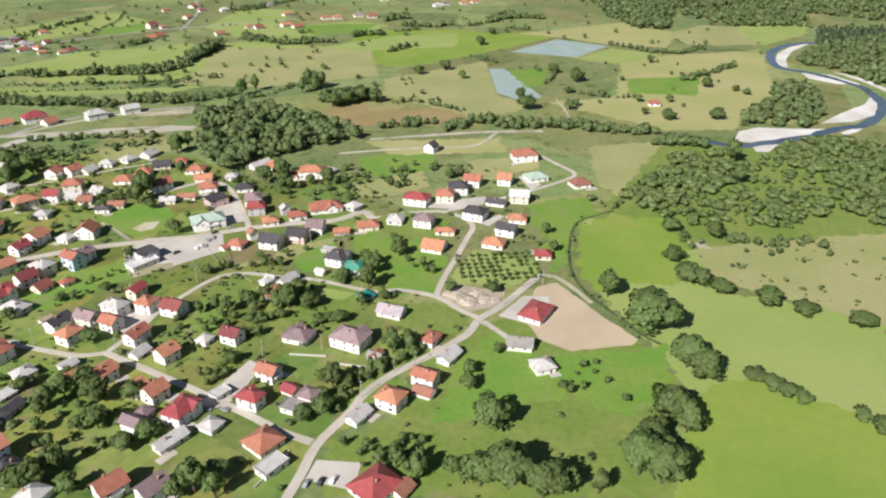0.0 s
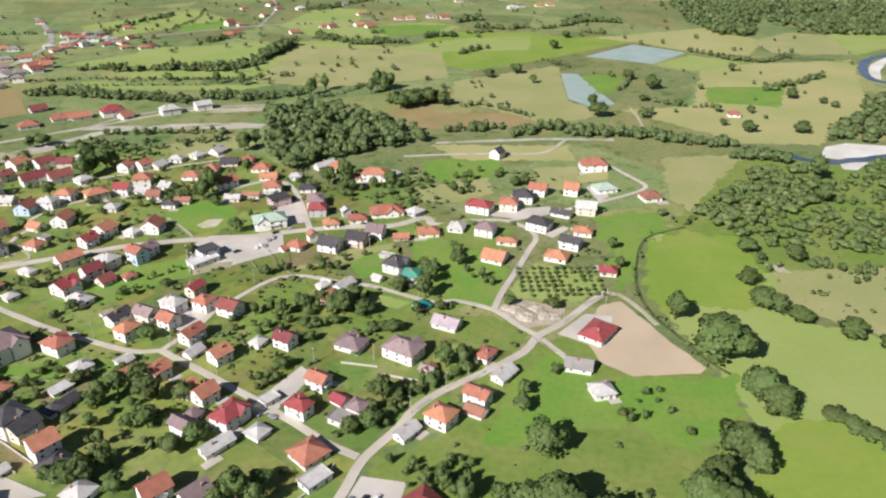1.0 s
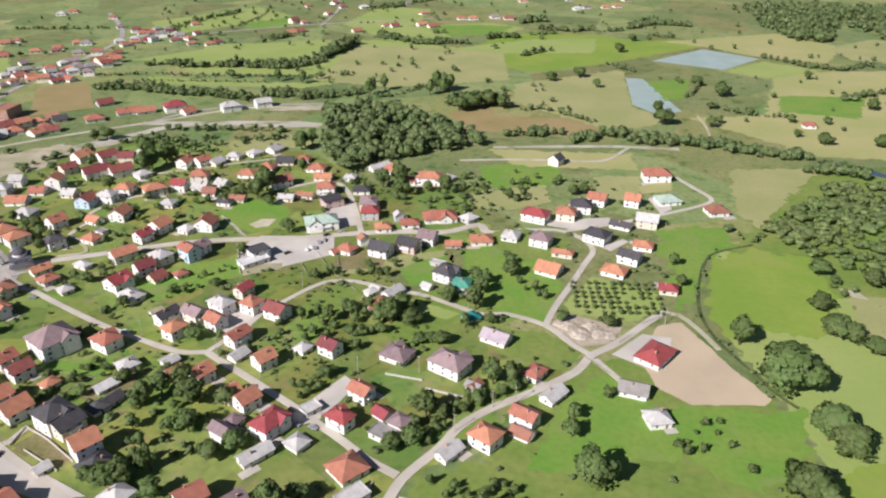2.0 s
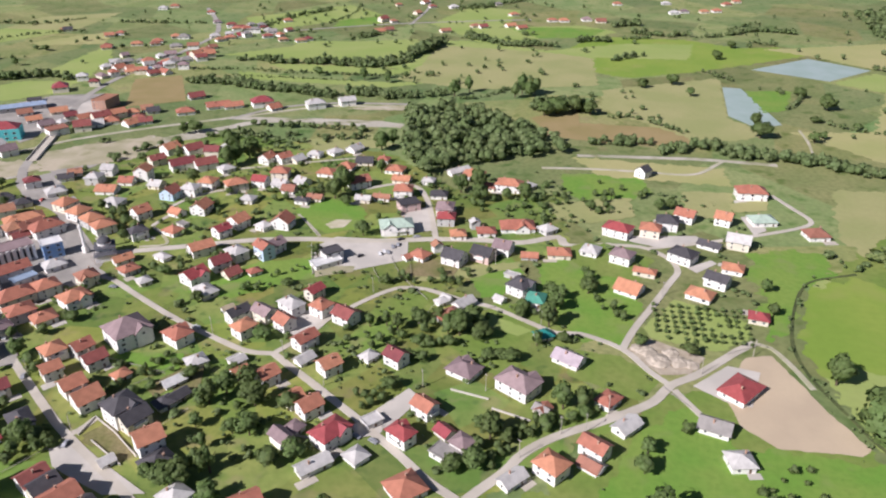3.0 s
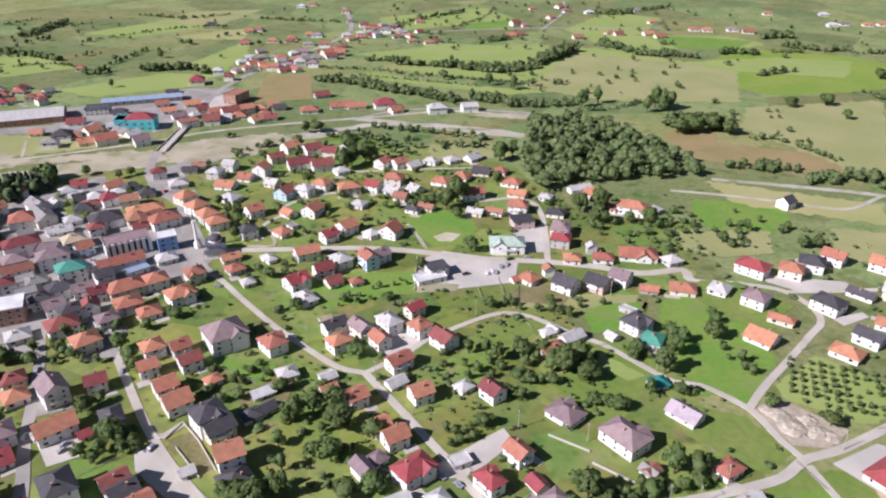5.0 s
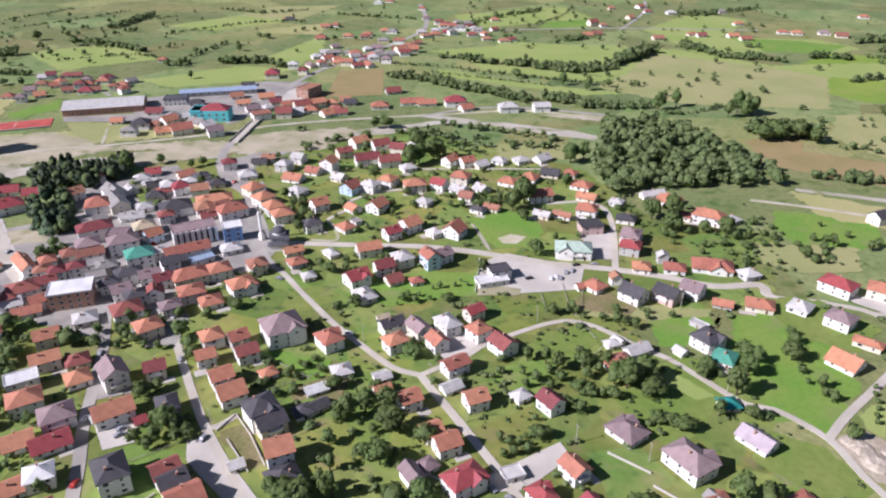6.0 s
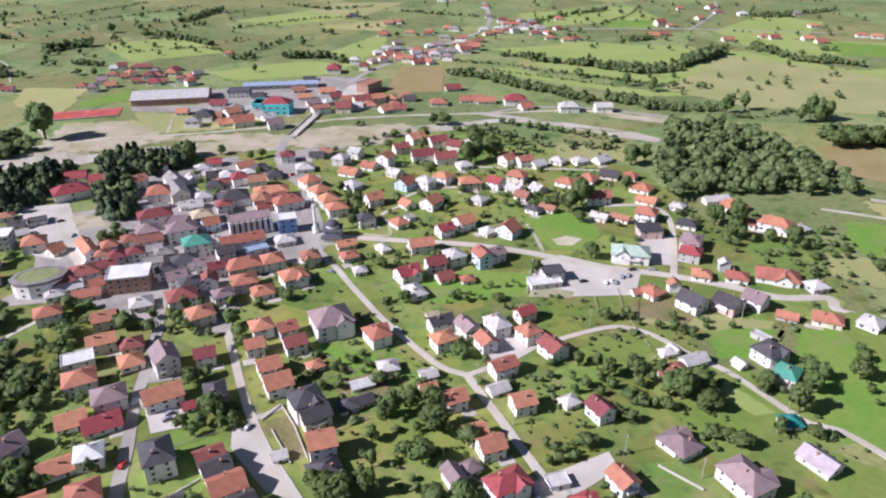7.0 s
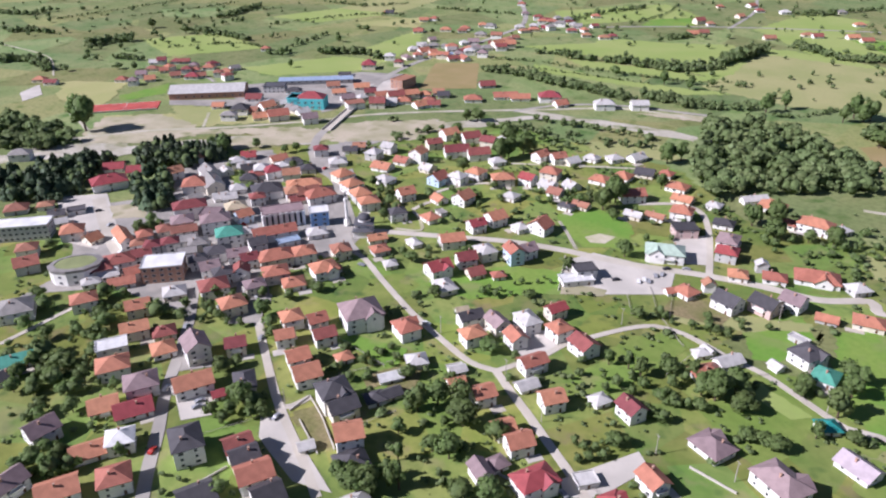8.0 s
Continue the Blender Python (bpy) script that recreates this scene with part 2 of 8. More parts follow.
def soft_patch(mat, poly, z):
    """A grid over the patch; its "edge" value runs from 0 outside to 1 well inside."""
    lo, hi = poly.min(0), poly.max(0)
    size = float((hi - lo).max())
    blur = max(1.2, min(7.0, 0.07 * size)) * (0.3 if mat in ("sand", "ploughed", "straw_patch", "rubble", "garden_soil") else 1)
    step = max(blur * 0.6, size / 60)
    xs, ys = np.arange(lo[0] - blur, hi[0] + blur + step, step), np.arange(lo[1] - blur, hi[1] + blur + step, step)
    gx, gy = np.meshgrid(xs, ys)
    p = np.stack([gx.ravel(), gy.ravel()], 1)
    near, within = np.full(len(p), 1e9), np.zeros(len(p), bool)
    for a, b in zip(poly, np.roll(poly, -1, 0)):
        d = b - a
        t = np.clip(((p - a) @ d) / (d @ d), 0, 1)
        near = np.minimum(near, np.hypot(*(p - a - t[:, None] * d).T))
        cross = (a[1] > p[:, 1]) != (b[1] > p[:, 1])
        with np.errstate(divide="ignore", invalid="ignore"):
            within ^= cross & (p[:, 0] < (b[0] - a[0]) * (p[:, 1] - a[1]) / (b[1] - a[1]) + a[0])
    edge = np.clip(0.5 + np.where(within, near, -near) / (2 * blur), 0, 1)
    w = len(xs)
    faces = [(r * w + c, r * w + c + 1, r * w + w + c + 1, r * w + w + c) for r in range(len(ys) - 1) for c in range(w - 1)]
    faces = [f for f in faces if max(edge[i] for i in f) > 0]
    used = sorted({i for f in faces for i in f})
    at = {i: k for k, i in enumerate(used)}
    me = mesh("field", [(p[i, 0], p[i, 1], z) for i in used], [tuple(at[i] for i in f) for f in faces], mat)
    me.attributes.new("edge", "FLOAT", "POINT").data.foreach_set("value", edge[used].astype(np.float32))
    return me


SHARP = ("paving", "concrete_yard", "plastic_sheet", "river_bank", "gravel", "gravel_path")


def field(mat, points):
    """A patch of ground with an uneven outline."""
    LAYER["field"] += 1
    z = 0.01 + 0.002 * LAYER["field"]
    PATCHES.append((mat, points))
    PATCH_Z.append(z)
    if mat in SHARP:
        bm = bmesh.new()
        bm.faces.new([bm.verts.new((x, y, z)) for x, y in points]).normal_update()
        if bm.faces[:][0].normal.z < 0:
            bmesh.ops.reverse_faces(bm, faces=bm.faces[:])
        bmesh.ops.triangulate(bm, faces=bm.faces[:])
        me = bpy.data.meshes.new("field")
        bm.to_mesh(me)
        bm.free()
        me.materials.append(MATS[mat])
    else:
        me = soft_patch(mat, np.array(points), z)
    words = {"garden_grass": "rough garden grass with weeds between the houses", "lawn": "fresh green mown lawn", "garden_lawn": "olive green garden lawn with weeds", "meadow": "pale green hay meadow", "bright_meadow": "bright yellow-green meadow", "dry_meadow": "dry olive pasture", "straw": "straw-coloured cut hay field",
             "ploughed": "tan brown stubble field", "garden_soil": "brown vegetable plot with weeds", "bare_earth": "bare trampled earth and gravel along the stream", "sand": "levelled bare sandy building lot", "straw_patch": "worn sandy patch in the grass", "rubble": "heaped pale rubble and earth",
             "plastic_sheet": "pale blue-green plastic sheeting over a crop", "paving": "grey paved town centre", "concrete_yard": "pale concrete yard", "river_bank": "bleached white gravel bank beside the river", "gravel": "pale gravel washed up in the grass", "gravel_path": "bare gravel patch in the grass"}
    return tagged(new({"paving": "pavement", "concrete_yard": "yard", "plastic_sheet": "crop_cover", "sand": "building_lot", "river_bank": "gravel_bank", "gravel": "gravel_patch", "gravel_path": "gravel_patch"}.get(mat, "field"), me), words[mat], "ground", kind="structure")


# ---- ground ----
ground = new("ground", mesh("ground", [(-4500, -4500, 0), (4500, -4500, 0), (4500, 4500, 0), (-4500, 4500, 0)], [(0, 1, 2, 3)], "rough_grass"))
tagged(ground, "wide valley floor of rough sunlit grass", "ground", kind="structure")
field("meadow", [(87.2, 432.2), (145.1, 419.7), (151.1, 336.3), (218.5, 314.4), (154.6, 194.9), (77.6, 194.6), (104.9, 251.8), (92.1, 298.8), (80.1, 336.0)])
field("garden_lawn", [(94.4, 432.3), (171.1, 577.2), (354.2, 568.1), (247.1, 367.9), (142.9, 388.5)])
field("garden_lawn", [(0.3, 293.6), (31.2, 313.7), (91.0, 294.0), (99.9, 259.5), (83.3, 200.5), (79.5, 194.1), (-45.2, 193.6), (-46.9, 217.3), (-20.4, 240.4)])
field("garden_grass", [(-460.7, 190.4), (-452.3, 238.6), (-437, 298.3), (-394.8, 387.2), (-398.8, 510.3), (-351.6, 554.9), (-200.8, 548), (-127.8, 488.8), (-61.6, 506.6), (-44.4, 430.9), (-93.9, 364.8), (-69.5, 338.6), (-18.2, 315), (-31.5, 262.1), (-107.3, 172.7), (-217.9, 102.2)])
field("garden_grass", [(-64.2, 313.3), (-7.8, 298.4), (11.1, 298.5), (-7.2, 271.3), (-33.9, 236.9), (-49, 217.3), (-61.1, 184.4), (-146, 174.6), (-221.3, 312.7), (-137.1, 313)])
field("bright_meadow", [(73.1, 361.9), (82.7, 417.8), (108, 436.7), (138.1, 430.7), (140.3, 388.5), (131.3, 354.4), (120.2, 342), (94.5, 348), (80.2, 336)])
field("meadow", [(123.2, 342.1), (155.8, 324.9), (210.4, 299.3), (237.2, 285.3), (197.3, 221.4), (178.4, 239.4), (152.4, 252), (134.5, 267.7), (128.3, 294.2), (115.1, 298.9)])
field("bright_meadow", [(105.8, 254.9), (133.7, 265.6), (151.6, 250.1), (176.6, 236), (197.3, 221.4), (173.2, 182.9), (76.3, 182.5), (95.1, 230.6)])
field("dry_meadow", [(146.3, 388.5), (207.4, 400), (288.8, 412.1), (235.3, 299.4), (214.4, 306.7), (177.1, 327.8), (142.1, 354.4)])
field("lawn", [(16.3, 292.8), (24.7, 299.5), (41.6, 281), (56.3, 275.8), (102.8, 288.4), (97.5, 259.5), (73.2, 237.3), (50.2, 251.6), (34.6, 238.9), (-4.2, 233.6), (2.8, 271.3)])
field("garden_lawn", [(23.3, 240.6), (33.1, 247.1), (51.9, 247.2), (66.3, 237.3), (58.7, 220.8), (36.8, 218.3), (24.3, 223.8)])
field("lawn", [(50.9, 428.6), (72.6, 459.5), (95.8, 463.6), (99.8, 451.4), (83.3, 426.5), (75.6, 401.7), (67.6, 367.2), (58.9, 359.4), (62.6, 397)])
field("lawn", [(4.5, 245.8), (10.6, 263.5), (22.2, 296.6), (29.7, 279.4), (33.6, 270.3), (55, 283.9), (82.3, 284.9), (90, 276.6)])
field("garden_lawn", [(-83.7, 312.8), (-71.2, 337.1), (-46.7, 333.6), (-44.5, 313.7), (-52.5, 292.4), (-63.7, 301.1)])
field("lawn", [(-95.3, 387.9), (-73.6, 406.3), (-63.8, 390.3), (-69.2, 363.6), (-78.2, 356)])
field("lawn", [(-58.6, 399.1), (-21.6, 417.2), (1.2, 374.9), (-4.4, 335.3), (-28.3, 343.4), (-41.5, 356.9)])
field("garden_lawn", [(-89, 342.5), (-59, 360), (-21.3, 340), (-25.5, 325.4), (-50.9, 324.6), (-74.9, 324.2)])
field("garden_lawn", [(-25.5, 325.4), (-6, 327.1), (12.7, 313.7), (6.1, 296.2), (-12.6, 302.7), (-27.1, 305.5)])
field("lawn", [(-56.3, 396.6), (-44.4, 430.9), (-19.3, 406.1), (-11.4, 342), (-22.2, 332.7), (-38.5, 346.9), (-45.1, 364)])
field("dry_meadow", [(-122.5, 374.8), (-91.4, 391.2), (-67.4, 402.1), (-67.1, 393.3), (-92.7, 374.6), (-117, 363.3)])
field("sand", [(48.4, 343), (59.6, 347.9), (80.6, 308.7), (91, 294), (87.1, 288.4), (57.5, 283.7), (44.2, 292.9), (38.2, 313.7)])
field("lawn", [(53, 453), (81, 464.6), (99.7, 441.2), (80.8, 419.4), (67.6, 367.2), (56.7, 388.1), (63.2, 419.4)])
field("lawn", [(-50, 393.7), (-30.9, 410.8), (-14.6, 387.9), (0.3, 353.9), (-5.6, 334.5), (-42.7, 352.5), (-55.4, 387.7)])
field("meadow", [(3.4, 352.6), (16.2, 386.5), (48.7, 375.3), (52.8, 360.5), (36.5, 344.7), (7, 346.4)])
field("lawn", [(-67.9, 545.1), (-13.2, 561.2), (-3.1, 525.4), (-40.1, 493.1), (-62.6, 515.6)])
field("ploughed", [(-110.1, 669.9), (32.5, 683.6), (30.7, 640.3), (-44.1, 623.4), (-99.3, 629.8)])
field("dry_meadow", [(-66.7, 791.9), (47.3, 879.4), (51.3, 728), (86, 683.8), (31, 647.2), (-61.5, 723.3)])
field("straw", [(210.7, 892.2), (400.2, 944.5), (329.6, 729.1), (248.9, 614.9), (189.6, 611.6), (98.6, 699.4), (168.3, 720)])
field("lawn", [(195.6, 792.9), (278.8, 805.8), (249.1, 724.5), (184, 735)])
field("plastic_sheet", [(81.5, 929.8), (148.4, 1008.4), (207.9, 964.5), (157.4, 898.1)])
field("plastic_sheet", [(48.6, 839.3), (66.6, 839.4), (95.6, 719.7), (74.5, 703.3), (51.7, 734.4)])
field("meadow", [(155.9, 888.9), (208.8, 950.6), (263.9, 914.3), (205, 865.3)])
field("lawn", [(70.2, 828.5), (116.7, 845.1), (102.5, 768.4), (83.3, 754.5)])
field("bright_meadow", [(-98.8, 867), (-7.1, 1007.8), (120.5, 1068.9), (151, 1027.9), (27.9, 903.9), (-45.1, 850)])
field("straw", [(102.6, 1047.9), (263, 1137.2), (322.6, 1048.8), (281.6, 954.3), (213, 971.6), (150.4, 1024)])
field("meadow", [(-481, 917.8), (-267.9, 987.9), (-49.2, 936), (-98.8, 867), (-247, 803.7), (-445.4, 842.9)])
field("dry_meadow", [(-265.9, 872.2), (-162.7, 935.5), (-48.9, 929.3), (-143.9, 817.1), (-237.5, 791.2)])
field("dry_meadow", [(114.5, 570), (182.3, 584.4), (143.6, 518.8), (119.5, 464.8), (107.9, 485.1)])
field("straw", [(-69.6, 583.4), (42.8, 591.2), (49.6, 556.1), (-39.5, 549.1)])
field("river_bank", [(237.3, 584.6), (251.1, 610.2), (270.8, 621.4), (299, 618.3), (327.6, 616.8), (301.5, 590.7), (275.6, 584.8), (254.7, 578.9)])
field("river_bank", [(331.1, 633.1), (366, 666.3), (401.3, 694.7), (430.8, 735.9), (421.2, 700.7), (395.5, 661), (362.6, 638.2)])
field("river_bank", [(336.7, 607.5), (360.1, 623.4), (367.4, 625), (349.8, 607.5), (336.4, 599.8)])
field("river_bank", [(378.3, 857.4), (409.3, 921.3), (443.1, 961.9), (485, 990.9), (433, 934.5), (406.8, 889.9), (390.7, 846.2)])
field("river_bank", [(395.6, 821.8), (423.5, 811.5), (436.5, 769.7), (410.9, 772), (391.9, 796.2)])
field("river_bank", [(248, 573.3), (271.2, 576.2), (255.3, 556.9), (246, 558.2)])
field("river_bank", [(432.1, 829.9), (451.8, 793.9), (453.9, 747), (446.8, 733.8), (444.3, 779.3)])
field("gravel", [(275.3, 521.7), (297.2, 514.7), (306.3, 507.8), (292.8, 505.5), (276.3, 514.6)])
field("gravel_path", [(143.9, 397.4), (153.3, 395.2), (156.4, 387.1), (149.6, 388.5)])
field("meadow", [(-116.6, 1038.9), (-103.6, 1068.1), (-210.2, 1038.5), (-237.7, 1098.2), (-136.1, 1145.3), (-82.6, 1112.4)])
field("meadow", [(-415.9, 895.9), (-358.7, 969.4), (-309.5, 952), (-310.6, 887.1), (-366.8, 857.3)])
field("meadow", [(-453.5, 795.3), (-336.5, 811.1), (-255.4, 811.4), (-296.8, 786), (-411.3, 771.1)])
field("meadow", [(-460.8, 752.4), (-369.3, 743.8), (-286.4, 755.3), (-242.9, 767.1), (-278.9, 733.1), (-389.9, 726.3), (-444.2, 721.8)])
field("lawn", [(-499.1, 1134.2), (-443.3, 1144), (-419, 1054.2), (-478.1, 1025.4)])
field("meadow", [(-350.1, 1088.8), (-337.1, 1267.1), (-249.5, 1250.1), (-240.4, 1111.8), (-282.4, 1046.4)])
field("bright_meadow", [(-111.6, 1068), (8.6, 1081.4), (86.3, 1039.7), (131.7, 1027.8), (79.7, 953.5), (-27.7, 929.4), (-99.4, 872.9), (-149.1, 849.6), (-153.7, 878.6)])
field("dry_meadow", [(374.3, 1114.2), (448.8, 1091.9), (407.2, 972.4), (315.6, 972), (304.7, 1040.6)])
field("meadow", [(424.1, 1114.4), (544.5, 1162.7), (503.4, 1049.5), (408.2, 965.3)])
field("meadow", [(-170.2, 950.3), (-64.1, 1033.3), (17.5, 1053.3), (13.6, 957.6), (-85.6, 941.5), (-163.6, 862)])
field("lawn", [(-239.3, 1092.8), (-153.2, 1123.3), (-101.2, 1121), (-114.3, 1058.4), (-200.9, 1026.5)])
field("ploughed", [(-486.8, 593.2), (-548.4, 685.6), (-510.6, 715.8), (-445.3, 629.5)])
field("meadow", [(-525.8, 818.8), (-450.4, 908.6), (-332, 980.9), (-297, 876.6), (-368.6, 836.5), (-463.9, 815.6)])
field("dry_meadow", [(-294.1, 950.9), (-162.4, 951.8), (-93.8, 933.3), (-73.9, 806.6), (-192.2, 753.2), (-280.9, 768.1), (-277.7, 843.4)])
field("lawn", [(-222.3, 428.5), (-208, 453.6), (-179.6, 443.5), (-167.6, 417.6), (-188.4, 402), (-206.4, 413.1)])
field("lawn", [(-227.8, 316.2), (-206.7, 359.1), (-180, 371.9), (-170.3, 351.6), (-200, 318.1)])
field("garden_lawn", [(-129.2, 323.6), (-125.2, 341.2), (-114.8, 353), (-101.1, 351.8), (-105.2, 333.1), (-123.2, 317.9)])
field("meadow", [(-74.5, 334.3), (-69.9, 342.9), (-47.2, 335.3), (-53.1, 328.2)])
field("lawn", [(-691.8, 395.1), (-696.9, 451.2), (-665.3, 429.7), (-670.8, 386.9)])
field("meadow", [(-664.1, 684.1), (-699.5, 832.6), (-638, 760.1), (-602.3, 678.6)])
field("straw", [(-804.6, 805.4), (-753.7, 904.3), (-705.5, 827.9), (-781.9, 795.1)])
field("meadow", [(-932.6, 549.9), (-890.6, 631.2), (-757.3, 622.4), (-811.9, 518.9)])
field("meadow", [(-638.5, 1057.1), (-534.5, 1220), (-445.4, 1143.6), (-558.9, 964)])
field("meadow", [(-696.8, 539), (-657.3, 642.2), (-595.2, 662.3), (-586.4, 611), (-641.6, 534.8)])
field("dry_meadow", [(-905.4, 818.1), (-940.4, 970.1), (-849.9, 1039.2), (-810.6, 891.5)])
field("meadow", [(-939.4, 760.1), (-918.6, 875.1), (-810.6, 891.5), (-849.2, 770.6)])
field("meadow", [(-343.7, 1086), (-238.1, 1098.5), (-182.4, 1039.9), (-172, 993.9), (-240.3, 975)])
field("dry_meadow", [(-279.3, 558.7), (-237.6, 587.8), (-202.1, 569), (-239.1, 538.3), (-260.8, 535.9)])
field("ploughed", [(-117.8, 674.9), (-81.6, 716.5), (-70.3, 656.2), (-93.8, 636.6)])
field("straw", [(-641, 353.3), (-563.8, 427.4), (-534.6, 404.9), (-587.3, 336.2)])
field("lawn", [(-222.6, 261.6), (-194.2, 268.5), (-186.5, 253.7), (-223.1, 255.3)])
field("straw_patch", [(-193.9, 414), (-190, 422.9), (-180.5, 425.2), (-181, 413.6), (-187.7, 409.8)])
field("garden_soil", [(-195.8, 243.3), (-187.1, 261), (-179.9, 256.9), (-187.3, 238.4)])
field("garden_soil", [(-199.2, 210.1), (-194.4, 220.4), (-172.6, 208.1), (-175.3, 202)])
field("paving", [(-403.4, 219.6), (-340.2, 219.3), (-308.5, 235), (-288.9, 224.2), (-304.9, 220.6), (-344, 212.3), (-368.8, 184.1), (-359.3, 164.7), (-367.5, 167.7), (-379.4, 205.6)])
field("paving", [(-277, 209.7), (-267.4, 217.8), (-248, 206.7), (-258.1, 193)])
field("paving", [(-424, 434.3), (-347.1, 385.7), (-355.8, 378.5), (-394.8, 387.2), (-393.5, 347.2), (-404.2, 319.3), (-432.6, 295.7), (-468.8, 325.8), (-468.2, 372.6), (-436.9, 411.7)])
field("concrete_yard", [(-165.8, 303.9), (-158.3, 319.2), (-146.8, 319.9), (-146.7, 302.2), (-151.2, 294.1)])
field("concrete_yard", [(-102.1, 246.6), (-95.4, 261.1), (-88.3, 276.3), (-81.4, 271.2), (-87.8, 248.2), (-96.3, 240.9)])
field("paving", [(-461.9, 239.4), (-432.6, 295.7), (-381.9, 356.9), (-355.8, 378.5), (-290.8, 332.7), (-282.7, 310.4), (-306.5, 267), (-308.5, 235), (-340.2, 219.3), (-403.4, 219.6)])
field("concrete_yard", [(-186.8, 382.4), (-180.1, 400), (-136.8, 408.2), (-128.9, 385.1), (-155, 363), (-172.3, 355.6)])
field("concrete_yard", [(-153.4, 443.2), (-142.2, 459.2), (-127.3, 425.9), (-138.4, 418.2)])
field("concrete_yard", [(26, 313.9), (40.5, 333.5), (53.9, 332.6), (49.3, 306.4), (40, 306.6)])
field("rubble", [(-4.1, 332.2), (5.9, 345), (31.4, 337), (24.7, 322.1), (12.4, 317.7)])
field("garden_grass", [(-507.1, 353.8), (-491.6, 378.5), (-470.3, 384.2), (-452.6, 361.7), (-474.9, 343.2)])
field("garden_grass", [(-456.9, 395.2), (-439.4, 416.4), (-411.3, 395.8), (-417.8, 375.4)])
field("garden_grass", [(-460.6, 355.1), (-446, 359.5), (-403.6, 338.7), (-412.4, 331.5)])
field("garden_grass", [(-398.7, 406.3), (-399.5, 429.3), (-378.6, 415.4), (-376.8, 394.9)])
field("paving", [(-431.1, 440.7), (-419.1, 459.6), (-402.3, 468), (-403.7, 439), (-417, 428.1)])
field("paving", [(-630.7, 499), (-613.4, 527.5), (-580.9, 605.8), (-536.9, 628.5), (-515.3, 551.4), (-497.2, 493), (-498.3, 480.9), (-518.6, 491.7), (-537.4, 438), (-607.7, 463.4)])
field("paving", [(-639.4, 417.4), (-585.2, 466.5), (-571.1, 444.2), (-625.6, 409.2)])
field("dry_meadow", [(-627.3, 410.2), (-495.6, 472.2), (-486.6, 464.7), (-532.7, 406.4), (-554.3, 382.7)])
field("concrete_yard", [(-536.3, 575.3), (-532.7, 607.4), (-508, 598.2), (-491.5, 557.8), (-510.9, 547.2)])
field("concrete_yard", [(-777.1, 339), (-795.9, 365.4), (-753.4, 350.3), (-743.2, 328)])
field("garden_soil", [(-189.3, 254.5), (-181.1, 266.4), (-173.2, 250.7), (-179.2, 239.8)])
field("concrete_yard", [(-48.3, 212.8), (-31.2, 211.4), (-32.8, 197.3), (-50.8, 202.7)])
field("concrete_yard", [(-242.8, 186.5), (-235.7, 197.3), (-221.2, 189.1), (-227.4, 179.6)])
field("bare_earth", [(-601.8, 317.5), (-632.2, 351.3), (-608.2, 387.0), (-566.3, 391.2), (-536.1, 387.9), (-481.7, 442.4), (-467.4, 442.3), (-466.6, 430.1), (-524.6, 380.5), (-548.7, 331.7), (-579.7, 307.1)])
field("gravel", [(-610.9, 282.3), (-591.6, 290.9), (-576.3, 309.8), (-552.1, 329.0), (-533.2, 324.3), (-536.2, 303.1), (-565.7, 279.6), (-591.8, 274.4)])
field("bare_earth", [(-498.9, 384.9), (-486.7, 417.8), (-466.6, 450.5), (-442.1, 444.1), (-436.8, 430.8), (-460.8, 398.1), (-475.8, 373.1)])
field("bare_earth", [(-466.2, 462.4), (-442.8, 494.8), (-406.8, 529.3), (-391.0, 521.9), (-385.5, 478.3), (-405.1, 457.6), (-432.0, 432.9)])
field("bare_earth", [(-286.0, 649.7), (-259.3, 653.9), (-235.6, 662.5), (-230.9, 680.5), (-257.5, 672.1)])
field("straw", [(-789.0, 388.8), (-734.4, 425.7), (-681.5, 381.3), (-666.8, 358.3), (-737.0, 354.8)])
field("concrete_yard", [(-205.8, 200.4), (-199.3, 206.4), (-191.0, 203.8), (-169.2, 196.7), (-156.1, 192.4), (-170.3, 187.3), (-187.3, 190.8), (-197.3, 193.2)])
field("garden_soil", [(-197.1, 207.5), (-195.3, 217.7), (-188.2, 215.7), (-190.7, 205.9)])
field("dry_meadow", [(-71.7, 487.7), (-17.4, 512.8), (-11.4, 485.1), (-31.5, 467.6), (-56.7, 464.1)])
field("dry_meadow", [(15.7, 537.5), (49.5, 543.8), (48.7, 504.8), (31.0, 492.6), (18.4, 507.3)])
field("straw", [(46.1, 523.5), (70.9, 538.5), (69.8, 519.4), (48.8, 509.7)])
field("garden_lawn", [(-52.7, 427.6), (-24.7, 440.6), (5.2, 427.6), (-3.2, 399.6), (-27.5, 400.1)])
field("concrete_yard", [(-19.1, 455.6), (-8.6, 455.3), (25.7, 466.1), (31.4, 461.0), (5.4, 443.5), (-10.6, 446.5)])
field("concrete_yard", [(21.5, 422.8), (34.3, 436.1), (37.5, 432.7), (26.8, 418.2)])
field("concrete_yard", [(52.5, 502.6), (60.6, 510.3), (67.3, 486.9), (59.2, 478.1)])
field("bare_earth", [(-174.4, 360.7), (-153.8, 370.3), (-151.7, 362.6), (-169.5, 351.7)])
field("garden_soil", [(-126.5, 379.6), (-116.0, 389.9), (-98.3, 389.3), (-99.0, 373.0), (-124.7, 367.3)])
field("paving", [(-326.9, 280.1), (-311.2, 279.7), (-272.4, 255.6), (-261.3, 239.7), (-271.3, 230.3)])
field("concrete_yard", [(-484.9, 246.0), (-465.8, 270.5), (-413.2, 250.0), (-391.9, 227.5), (-413.0, 220.8)])
